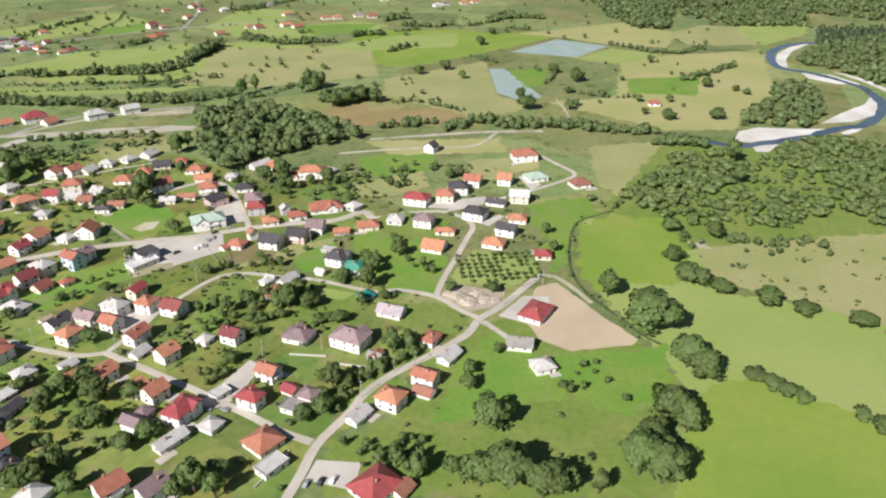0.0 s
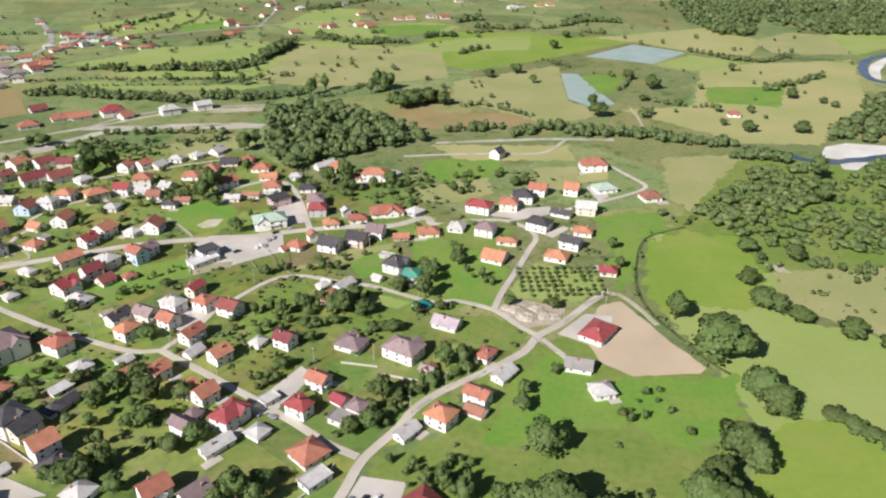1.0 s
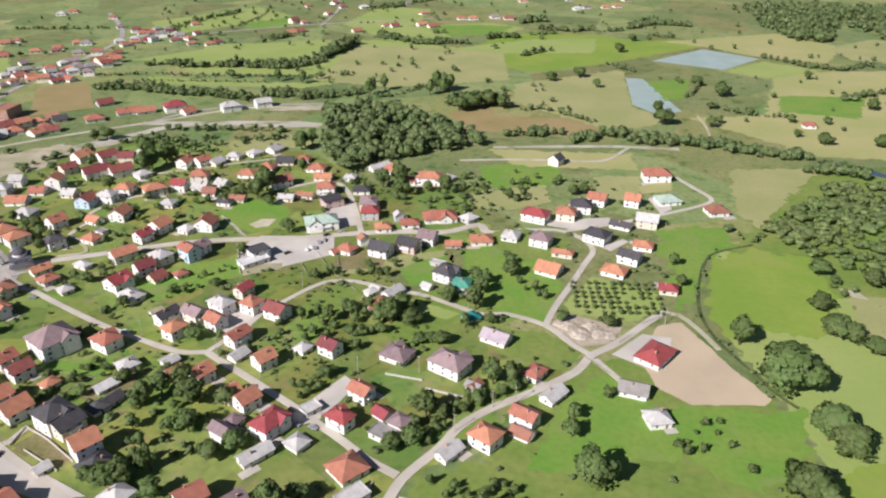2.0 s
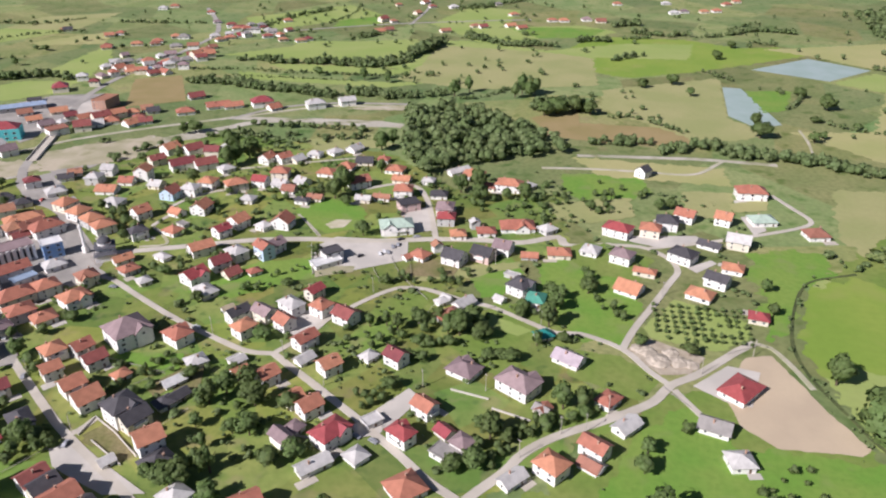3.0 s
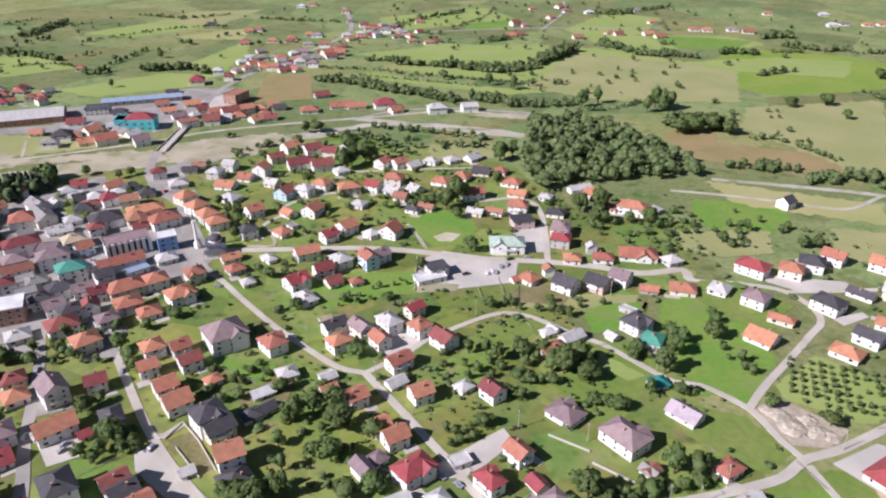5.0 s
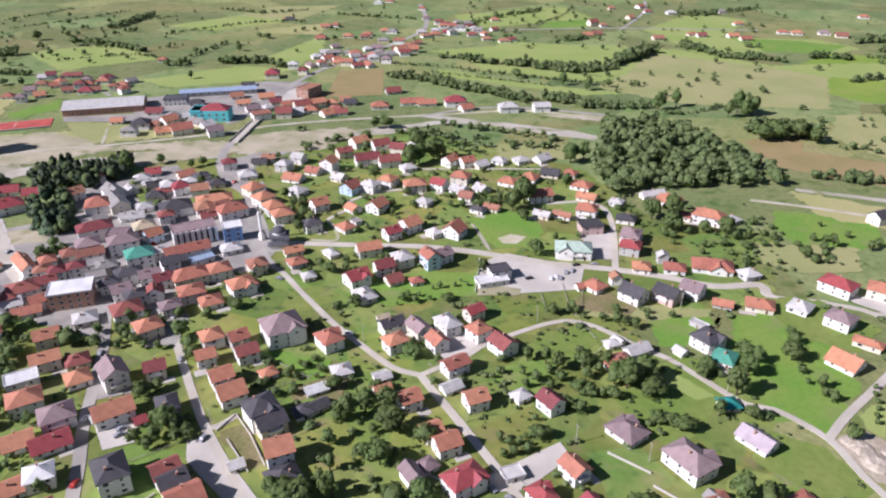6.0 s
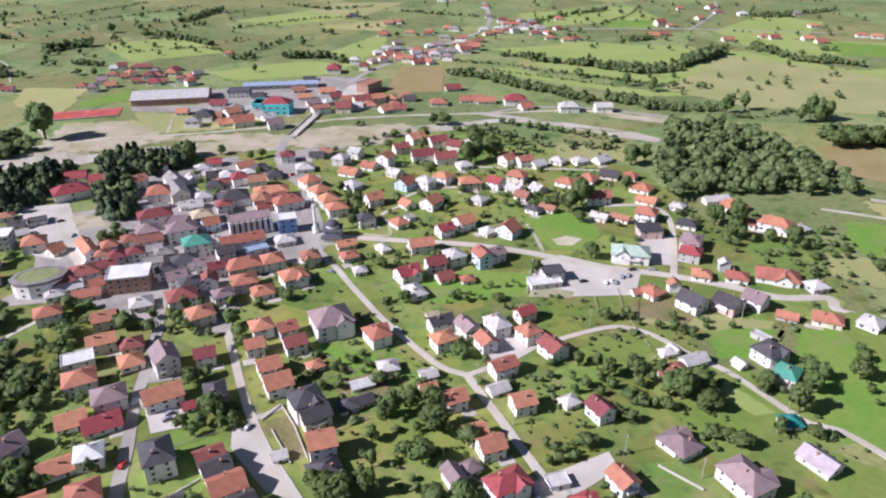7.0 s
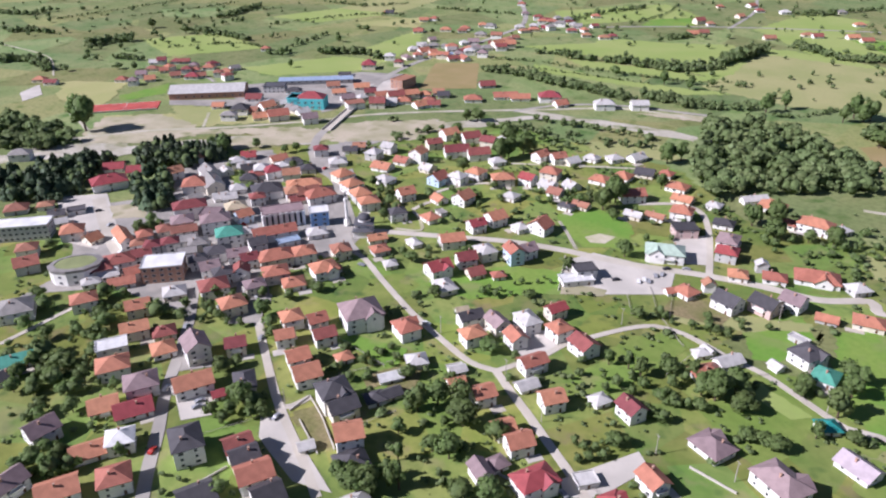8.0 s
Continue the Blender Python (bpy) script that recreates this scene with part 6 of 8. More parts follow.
tree(-159.9, 198.9, 7.2, 6.6)
tree(-221.2, 189.1, 6.0, 6.6)
tree(-213.8, 189.1, 6.0, 5.5)
tree(-213.6, 204.4, 6.0, 6.6)
tree(-208.3, 198.0, 6.0, 5.5)
tree(98.1, 301.3, 18.2, 26.1)
tree(84.0, 333.1, 12.6, 11.6)
tree(18.2, 232.0, 12.6, 15.9)
tree(9.9, 255.3, 8.4, 8.7)
tree(107.1, 271.7, 14.0, 15.9)
tree(112.1, 263.5, 12.6, 14.5)
tree(88.7, 235.6, 15.4, 15.9)
tree(94.6, 229.0, 12.6, 13.0)
tree(70.4, 206.0, 15.4, 17.4)
tree(77.6, 201.8, 15.4, 17.4)
tree(78.5, 217.8, 12.6, 14.5)
tree(22.4, 198.9, 15.4, 18.8)
tree(34.1, 194.9, 14.0, 15.9)
tree(12.4, 200.2, 12.6, 13.0)
tree(129.5, 348.2, 9.8, 13.0)
tree(136.1, 345.1, 8.4, 11.6)
tree(143.7, 336.2, 7.0, 13.0)
tree(164.4, 325.0, 8.4, 14.5)
tree(179.6, 316.9, 5.6, 13.0)
tree(201.3, 304.2, 7.0, 14.5)
tree(128.7, 372.8, 8.4, 11.6)
tree(137.2, 409.9, 8.4, 11.6)
tree(133.5, 261.6, 5.6, 11.6)
tree(138.5, 255.8, 5.6, 10.2)
tree(143.6, 250.9, 5.6, 10.2)
tree(147.6, 246.4, 5.6, 8.7)
tree(166.8, 235.9, 5.6, 10.2)
tree(172.5, 227.6, 7.0, 11.6)
tree(162.8, 403.7, 8.4, 13.0)
tree(74.4, 674.3, 12.6, 15.9)
tree(138.8, 780.5, 12.6, 15.9)
tree(118.4, 818.1, 9.8, 13.0)
tree(-29.5, 812.3, 8.4, 11.6)
tree(-0.9, 833.6, 9.8, 13.0)
tree(44.4, 971.0, 9.8, 13.0)
tree(199.9, 644.4, 8.4, 13.0)
tree(243.1, 644.6, 9.8, 14.5)
tree(238.7, 868.4, 8.4, 10.2)
tree(-97.1, 692.7, 14.0, 18.8)
tree(-81.9, 702.7, 14.0, 17.4)
tree(-132.5, 744.7, 12.6, 13.0)
tree(-106.6, 683.0, 12.6, 17.4)
tree(-67.8, 698.7, 11.2, 14.5)
tree(17.5, 792.2, 9.8, 8.7)
tree(269.7, 757.5, 9.8, 13.0)
tree(293.4, 741.9, 7.0, 8.7)
tree(300.2, 729.0, 7.0, 8.7)
tree(154.8, 722.1, 7.0, 8.7)
tree(186.4, 701.7, 8.4, 8.7)
tree(216.5, 701.8, 7.0, 8.7)
tree(181.9, 660.1, 7.0, 8.7)
tree(63.1, 1043.7, 8.4, 11.6)
tree(-145.0, 733.7, 14.0, 10.2)
tree(122.6, 732.6, 7.0, 8.7)
tree(115.6, 674.5, 8.4, 10.2)
tree(-291.9, 771.6, 9.8, 8.7)
tree(-373.4, 766.6, 7.0, 10.2)
tree(217.3, 531.2, 16.8, 13.0)
tree(207.4, 490.8, 12.6, 11.6)
tree(-297.2, 900.7, 13.2, 8.8)
tree(-117.3, 495.0, 14.0, 13.0)
tree(-301.4, 505.5, 14.0, 18.8)
tree(-324.1, 517.0, 14.0, 14.5)
tree(-205.1, 468.5, 15.4, 13.0)
tree(-205.5, 453.8, 12.6, 11.6)
tree(-39.5, 484.5, 8.4, 7.2)
tree(-165.0, 406.7, 9.6, 9.9)
tree(-127.8, 488.8, 12.0, 11.0)
tree(-111.4, 478.4, 10.8, 12.1)
tree(-84.2, 492.1, 9.6, 11.0)
tree(-95.9, 486.8, 8.4, 8.8)
tree(-306.0, 483.0, 14.4, 13.2)
tree(-304.8, 491.7, 13.2, 12.1)
tree(-211.8, 553.4, 13.2, 12.1)
tree(-206.7, 565.1, 12.0, 9.9)
tree(-207.1, 465.7, 13.2, 8.8)
tree(-193.4, 507.2, 12.0, 7.7)
tree(-211.1, 480.1, 14.4, 8.8)
tree(-193.1, 444.5, 8.4, 7.7)
tree(-311.9, 448.8, 9.6, 9.9)
tree(-296.6, 368.6, 8.4, 8.8)
tree(-309.6, 374.5, 8.4, 7.7)
tree(-297.3, 357.3, 8.4, 7.7)
tree(-95.9, 273.7, 6.0, 8.8)
tree(-61.8, 306.6, 6.0, 7.7)
tree(-55.1, 350.8, 7.2, 8.8)
tree(-44.5, 369.4, 8.4, 8.8)
tree(-84.9, 320.8, 8.4, 9.9)
tree(-81.3, 328.5, 8.4, 9.9)
tree(-272.6, 147.6, 7.2, 7.7)
tree(-263.4, 155.4, 7.2, 7.7)
tree(-322.5, 171.1, 7.2, 7.7)
tree(-314.1, 181.2, 6.0, 6.6)
tree(-317.7, 193.5, 8.4, 8.8)
tree(-338.1, 206.4, 8.4, 8.8)
tree(-361.0, 183.5, 7.2, 7.7)
tree(-607.5, 323.9, 27.0, 23.0)
tree(-469.4, 363.5, 14.4, 9.9)
tree(-387.8, 251.5, 10.8, 8.8)
tree(-386.2, 257.6, 9.6, 8.8)
tree(-407.1, 377.0, 7.2, 6.6)
tree(-366.8, 508.1, 9.6, 9.9)
tree(-378.1, 547.3, 9.6, 13.2)
tree(-385.4, 541.3, 8.4, 9.9)
tree(-203.0, 722.2, 14.4, 11.0)
tree(-193.0, 741.3, 14.4, 9.9)
tree(-141.5, 751.3, 16.8, 11.0)
tree(-128.8, 751.6, 15.6, 12.1)
tree(-284.8, 751.6, 9.6, 9.9)
tree(-272.6, 774.9, 8.4, 7.7)
tree(-365.8, 757.1, 9.6, 8.8)
tree(-655.8, 571.9, 9.6, 6.6)
tree(-708.5, 601.4, 10.8, 6.6)
tree(-718.2, 696.6, 10.8, 7.7)
tree(-920.6, 607.7, 10.8, 13.2)
tree(-995.2, 600.9, 10.8, 13.2)
tree(-745.2, 770.8, 8.4, 8.8)
tree(-312.8, 756.1, 12.0, 9.9)
tree(-179.9, 254.5, 7.0, 7.2)
tree(-164.7, 263.2, 5.6, 5.8)
tree(-82.4, 202.6, 9.8, 8.7)
tree(24.4, 336.7, 7.2, 8.8)
tree(2.8, 337.9, 6.0, 6.6)
tree(60.7, 407.7, 8.4, 6.6)
tree(62.9, 383.8, 7.2, 6.6)
tree(-39.4, 368.8, 8.4, 8.8)
tree(-15.0, 279.8, 6.0, 7.7)
tree(72.5, 707.6, 10.8, 11.0)
tree(-28.6, 507.4, 9.6, 5.5)
tree(123.6, 687.6, 7.2, 8.8)
tree(10.4, 266.4, 7.2, 6.6)
tree(2.1, 499.5, 8.4, 8.8)
tree(10.5, 502.6, 8.4, 8.8)
tree(24.0, 282.2, 6.0, 5.5)
tree(-217.5, 201.2, 9.3, 9.3)
tree(-215.8, 194.3, 6.8, 6.9)
tree(-148.8, 202.3, 11.2, 5.7)
tree(-150.2, 197.8, 8.4, 7.7)
tree(-150.2, 217.9, 9.4, 5.9)
tree(-159.7, 227.7, 7.1, 6.5)
tree(-163.1, 242.0, 11.5, 7.7)
tree(-159.7, 249.8, 9.7, 10.0)
tree(-152.9, 255.3, 10.1, 9.1)
tree(-144.3, 246.5, 10.0, 12.1)
tree(-144.0, 228.9, 8.5, 8.1)
tree(-137.2, 230.1, 9.9, 10.1)
tree(-140.4, 208.3, 14.5, 4.9)
tree(-130.1, 247.9, 8.1, 9.1)
tree(-115.5, 224.1, 6.5, 10.1)
tree(-122.4, 217.7, 6.5, 10.1)
tree(-147.0, 208.8, 10.3, 5.4)
tree(-47.9, 256.3, 10.7, 9.8)
tree(-54.1, 261.3, 5.8, 5.8)
tree(-41.4, 256.7, 6.5, 7.3)
tree(-57.1, 235.3, 7.9, 8.5)
tree(-50.0, 239.6, 7.4, 9.8)
tree(-24.2, 282.4, 10.9, 9.9)
tree(-16.7, 284.4, 9.0, 9.1)
tree(-28.7, 267.7, 6.6, 8.7)
tree(-32.8, 268.3, 8.9, 3.7)
tree(-56.9, 308.7, 5.9, 8.8)
tree(-100.5, 325.5, 7.6, 9.0)
tree(-92.6, 331.5, 7.6, 8.0)
tree(-79.4, 321.0, 11.5, 12.1)
tree(-75.1, 330.6, 9.6, 11.4)
tree(-68.8, 321.9, 7.0, 10.6)
tree(-81.4, 311.7, 5.9, 6.7)
tree(-96.1, 307.4, 4.9, 6.7)
tree(-52.1, 307.8, 5.8, 9.7)
tree(-43.0, 323.7, 8.4, 5.3)
tree(-31.3, 329.8, 5.5, 7.8)
tree(-55.8, 345.8, 6.1, 8.1)
tree(-40.6, 340.9, 11.6, 10.5)
tree(-39.8, 356.9, 9.8, 9.8)
tree(-26.8, 378.5, 8.5, 9.8)
tree(-12.6, 364.5, 7.3, 5.8)
tree(-107.7, 362.6, 5.9, 3.8)
tree(-97.4, 365.1, 6.4, 4.9)
tree(-92.6, 365.6, 6.4, 5.4)
tree(-264.2, 245.0, 8.5, 9.2)
tree(-253.7, 241.1, 7.3, 7.9)
tree(-262.3, 275.8, 5.5, 7.9)
tree(-214.8, 309.7, 6.5, 7.7)
tree(-248.2, 328.9, 6.8, 8.4)
tree(-178.9, 373.3, 9.6, 6.5)
tree(-179.7, 339.3, 3.8, 7.8)
tree(-192.0, 328.6, 4.9, 5.0)
tree(-166.1, 290.9, 5.6, 10.0)
tree(-153.6, 292.4, 6.0, 5.4)
tree(-122.6, 315.5, 8.6, 6.0)
tree(-115.0, 318.2, 10.1, 4.5)
tree(-108.6, 316.5, 9.5, 6.9)
tree(-147.2, 279.4, 4.4, 5.2)
tree(-88.8, 196.6, 13.2, 9.4)
tree(-80.6, 194.0, 13.1, 8.0)
tree(-94.3, 193.4, 8.9, 7.7)
tree(-152.8, 198.2, 8.2, 12.0)
tree(-147.7, 201.0, 8.7, 10.2)
tree(-133.6, 195.9, 7.1, 9.5)
tree(-18.1, 209.1, 11.3, 6.4)
tree(-10.3, 202.9, 12.2, 8.3)
tree(2.4, 206.3, 8.4, 7.2)
tree(37.5, 198.1, 14.1, 7.9)
tree(44.3, 197.1, 11.7, 7.1)
tree(54.2, 196.6, 10.8, 7.1)
wood("broad", 8.5, 10.8, [(-223.7, 648.2), (-192.2, 685.6), (-149, 659.2), (-116.3, 639.9), (-81.6, 612.9), (-72.8, 587), (-123.8, 544.4), (-144.1, 532.3), (-163.8, 513.5), (-183.1, 537.8), (-201.7, 554.4), (-207.6, 600.8)])
wood("dark", 5.5, 10.2, [(-530.4, 208), (-565.8, 220), (-540.6, 254.8), (-524, 283), (-510, 284.5), (-480.2, 262.3), (-474.5, 245), (-482, 230.7)])
wood("dark", 5.5, 10.2, [(-525.2, 322.2), (-503.6, 351.6), (-483.6, 373.1), (-459.5, 360.6), (-465.7, 328.4), (-495.8, 306.4)])
wood("dark", 5.5, 10.2, [(-471.2, 293.1), (-466, 311.1), (-442.4, 306.5), (-405, 280.2), (-427.1, 268.5)])
wood("dark", 5.5, 9.6, [(-548.3, 271.8), (-540.3, 284.5), (-530.6, 298.7), (-513.4, 300.7), (-509.1, 288.1), (-516.0, 275.2), (-519.5, 261.1)])
wood("broad", 7.8, 9.6, [(-742.1, 270.6), (-675.2, 310.2), (-589.1, 307), (-575.1, 287.6), (-639.2, 244.8)])
wood("loose", 7.3, 8.4, [(121, 462.8), (146.9, 498.2), (171.5, 541), (224, 556.8), (216.1, 521.5), (201.3, 490.8), (177.1, 465), (152.5, 445.9), (132.6, 440.4)])
wood("loose", 8.1, 7.2, [(139, 436.8), (197, 467.1), (255.8, 469.3), (250.2, 440.9), (213.7, 415), (145.1, 419.7)])
wood("loose", 8.3, 8.4, [(244.8, 541.3), (295.5, 587.8), (357.2, 573.7), (400.8, 547), (306.8, 396.6), (268.6, 408), (257.3, 448.2), (273.2, 498.7)])
wood("loose", 11.7, 6.0, [(211, 519.1), (243.4, 537.5), (268.1, 496.5), (256.2, 470.3), (198.1, 470.1)])
wood("broad", 8.5, 9.6, [(324, 724.8), (362.4, 769.5), (381.6, 746.7), (339.6, 648.4), (317.1, 615.2), (258.4, 627.9), (283.8, 669.6), (309.2, 680.9)])
wood("broad", 9.1, 9.6, [(406.6, 874.9), (458.4, 931.3), (594.7, 1017.9), (700.4, 1026.1), (512.5, 725.6), (452.2, 751.4), (443.4, 814.2)])
wood("broad", 9.8, 10.8, [(254.2, 1324.2), (404.1, 1337.6), (315.3, 1074), (269.5, 1091.2), (251.6, 1186.8)])
wood("broad", 10.4, 9.6, [(363.2, 1208.3), (468.7, 1241.6), (564.7, 1209.1), (530.3, 1092.3), (420.9, 1105.3), (384.5, 1147.3)])
wood("broad", 13.0, 10.8, [(211.1, 1363.2), (810.3, 1421.1), (1051.8, 1422.1), (794.1, 1050.6), (659.3, 1138.7), (569.3, 1219.9), (383.4, 1264.1)])
wood("dark", 7.8, 9.6, [(520.6, 1070.5), (616.2, 1058.2), (715.5, 1050.3), (690.7, 1010.5), (590.5, 1010.1), (476.2, 955.1)])
hedge(3.2, 2.5, [(109.3, 443), (82.9, 423.6), (72.6, 388.2), (69.7, 360.6), (73.3, 338.9), (83.6, 316.5), (93.2, 297.8)])
hedge(2.6, 2.3, [(74.2, 336), (84.5, 313.9)])
hedge(2.6, 2.3, [(80.7, 302.2), (86.1, 302.2), (91.2, 295)])
hedge(7.8, 5.8, [(-421, 969.1), (-399.4, 980.1), (-399.6, 1017.9)])
hedge(9.1, 6.9, [(-401.2, 816.1), (-360.4, 824.2), (-329.1, 843.3), (-305.9, 872.1), (-296.3, 912.1)])
hedge(11.7, 11.5, [(-299.9, 896.3), (-294.1, 928.4), (-292.5, 955.5)])
hedge(13.0, 5.8, [(-427.6, 691.4), (-386.2, 695.5), (-343.8, 685.9), (-315.3, 682.2)])
hedge(13.0, 6.9, [(-309.6, 701.8), (-282.9, 712), (-261.6, 698), (-244.7, 714.2)])
hedge(5.2, 4.6, [(-240.3, 718.4), (-220.2, 726.9), (-195.6, 718.6)])
hedge(2.6, 2.9, [(-434, 757), (-392.9, 757.2), (-367.5, 766.6), (-328.6, 773.8), (-295.2, 781.2), (-255.4, 811.4)])
hedge(3.9, 4.6, [(-194.6, 714.4), (-175, 727.1), (-158.9, 762.7)])
hedge(9.1, 6.9, [(-277.4, 1026.2), (-239.7, 995.5), (-197.3, 977.2), (-171, 988.3), (-148.1, 984.7)])
hedge(9.1, 6.9, [(-126.5, 1022.9), (-85.4, 1039)])
hedge(5.2, 4.6, [(-71, 1059.7), (-39.7, 1072.6)])
hedge(10.4, 8.0, [(-93.4, 1145.4), (-60.7, 1175.4)])
hedge(10.4, 8.0, [(-61.6, 1107.9), (-24.1, 1094.5), (8.8, 1108.2)])
hedge(7.8, 6.9, [(25.1, 1099.2), (50.5, 1117.5)])
hedge(7.8, 6.9, [(-73.1, 922.7), (-50, 953), (-36.1, 967.1)])
hedge(9.1, 6.9, [(59.3, 1126.9), (96.2, 1170.9), (147.9, 1166.1)])
hedge(10.4, 5.8, [(93.5, 1081.8), (120.9, 1073.2)])
hedge(5.2, 4.6, [(27.9, 903.9), (40.9, 885.4), (60, 867.7)])
hedge(7.8, 5.8, [(102.3, 831.3), (123.5, 823.4)])
hedge(3.9, 4.6, [(123.5, 823.4), (113.3, 792.6), (104.2, 768.4)])
hedge(13.0, 10.3, [(-117.6, 702.5), (-94.8, 719), (-74, 706.7)])
hedge(5.2, 5.8, [(-48.6, 696.8), (-27, 700.9), (0.4, 677.8), (16.1, 668.5)])
hedge(9.1, 6.9, [(-58.4, 616.9), (-34.1, 621.8), (-9.6, 633.4)])
hedge(10.4, 8.0, [(-4.4, 606.1), (10.2, 620.4), (30.6, 638.6)])
hedge(13.0, 8.0, [(38.1, 637), (54.5, 620.6), (84.3, 623.9), (122.7, 617.6)])
hedge(13.0, 8.0, [(121.9, 612.9), (149.8, 606.7), (172.7, 602.2)])
hedge(7.8, 5.8, [(213, 971.6), (231.1, 954.1), (251.6, 920.7)])
hedge(9.1, 5.8, [(256.8, 927.2), (285.6, 917.6), (321.6, 944.2)])
hedge(2.0, 2.3, [(328.8, 944.2), (392.5, 924.5)])
hedge(9.1, 6.9, [(254.5, 785.8), (278.8, 805.8), (286.6, 811)])
hedge(7.8, 5.8, [(291.4, 816.2), (331.9, 851.5)])
hedge(3.9, 4.6, [(126.5, 739.1), (151.2, 717.9), (183.7, 713.9)])
hedge(11.7, 9.2, [(174.4, 575.8), (189.6, 577.3), (205, 567.5)])
hedge(7.8, 5.8, [(149, 397.5), (165.9, 397.5)])
hedge(9.1, 4.6, [(171.6, 394.5), (200.5, 391.7), (215.9, 396.2)])
hedge(6.5, 4.6, [(96.1, 462.7), (106.5, 447.6), (119.3, 455.1)])
hedge(10.4, 6.9, [(-1302.4, 517.5), (-1242.7, 543.9), (-1256.2, 566.6)])
hedge(10.4, 6.9, [(-1117.7, 462.8), (-1105.9, 487.6), (-1066.1, 493.2)])
hedge(13.0, 9.2, [(-939.8, 490.3), (-940.6, 516.1), (-930.3, 533.3)])
hedge(9.1, 6.9, [(-929.6, 626), (-868.6, 633.8), (-813.8, 630)])
hedge(9.1, 6.9, [(-987.3, 704.5), (-1019, 776.9), (-1032.9, 808.5)])
hedge(6.5, 5.8, [(-811.8, 654.7), (-809.4, 670.8)])
hedge(7.8, 6.9, [(-726.3, 594.9), (-715.5, 615.1)])
hedge(5.2, 4.6, [(-741, 643.8), (-766, 719.5)])
hedge(10.4, 8.0, [(-681.9, 638), (-645.7, 666.8), (-595.2, 662.3)])
hedge(13.0, 8.0, [(-937.6, 381), (-912, 401.5), (-852, 400.9)])
hedge(7.8, 6.9, [(-849.9, 473.3), (-815.7, 485.9)])
hedge(10.4, 6.9, [(-490.9, 797.9), (-457.5, 805.5), (-434.9, 804.9)])
hedge(10.4, 6.9, [(-447.2, 795.1), (-400.7, 807.3), (-368.1, 809.5)])
hedge(10.4, 6.9, [(-368.1, 809.5), (-326.6, 816.7), (-294.5, 855.4)])
hedge(9.1, 9.2, [(-298.5, 865.3), (-303.4, 924.7), (-302.4, 955.8)])
hedge(13.0, 6.9, [(-482.2, 691.6), (-437.2, 699.6), (-382.6, 688.5), (-347.7, 692.6)])
hedge(13.0, 6.9, [(-333.5, 688.7), (-306.9, 692.9), (-278.2, 701.7)])
hedge(7.8, 5.8, [(-276.7, 710.1), (-246.1, 700.2), (-212.3, 727.8)])
hedge(6.5, 5.8, [(-411.8, 943.5), (-388.9, 997.7)])
hedge(7.8, 5.8, [(-280.9, 1004.8), (-245.8, 993.2), (-209.8, 970.6), (-186.9, 1003.1)])
hedge(9.1, 6.9, [(-351.7, 1240.6), (-315.8, 1250.2), (-304.1, 1289.8)])
hedge(3.9, 3.4, [(-511.9, 739.8), (-456.7, 759), (-364.9, 767), (-307.1, 774.9)])
hedge(2.6, 2.9, [(-458.8, 730.1), (-388, 739.2), (-323.4, 747.5)])
hedge(3.9, 3.4, [(-493.3, 1048.2), (-494.1, 1136.6), (-515.6, 1220.1)])
hedge(3.9, 3.4, [(-1109.1, 628.4), (-1097.6, 716.3), (-1097.8, 810.9)])
hedge(3.9, 3.4, [(-882.1, 716.7), (-859.3, 822.3), (-810.6, 891.5)])
hedge(3.9, 3.4, [(-1173.3, 547.7), (-1180.8, 638.5), (-1194.9, 776.1)])
hedge(3.9, 3.4, [(-855.4, 544.5), (-810.1, 610.6), (-744, 612.3)])
hedge(6.5, 4.6, [(-432.6, 454), (-420, 479.3), (-397.9, 482.5)])
hedge(7.8, 5.8, [(-376.7, 534.3), (-346.2, 547.6), (-315.2, 550.5)])
hedge(6.5, 5.8, [(-336.3, 581.6), (-286.9, 588.6), (-240.7, 594)])
hedge(7.8, 5.8, [(-274, 566.5), (-246.4, 568.8), (-233.5, 579.5)])
hedge(6.5, 4.6, [(-790, 965.2), (-726, 978.2), (-666.3, 994.9)])
hedge(5.2, 4.6, [(-983.3, 904.9), (-900, 915), (-862.3, 971.6)])
hedge(6.5, 5.8, [(-572.6, 940.4), (-570.8, 1065.2), (-543, 1164.8)])
hedge(5.2, 4.6, [(-1012.8, 762.2), (-995.4, 794), (-992.6, 820.2)])
hedge(6.5, 5.8, [(-335.7, 1259.1), (-284.7, 1313.8), (-259.9, 1371.3)])
hedge(5.2, 4.6, [(62.5, 1167), (105.5, 1241.6)])

def clump(*places):
    """A few garden trees grown into one another."""
    thicket("garden_trees", places, "leaf", MIDDLE, "dark leafy trees grown together between the houses")
    BUSY.extend((x, y, w * 0.35) for x, y, h, w in places)


clump((-348.1, 180.7, 8.3, 10.4), (-338.5, 167.8, 7.6, 8.6), (-318.3, 181.8, 6.6, 6.8), (-311.1, 192.8, 8.9, 9.7), (-337.6, 204.7, 9.4, 10.4), (-330.7, 211.9, 5.5, 6.2))
clump((-301.2, 212.5, 8.9, 13.5), (-290.9, 218.7, 6.7, 8.1), (-309.3, 164.2, 9.8, 13.3), (-297.5, 166.7, 7.6, 12.9), (-414.6, 212.1, 6.2, 9.1), (-295.1, 240.6, 7.9, 7.4))
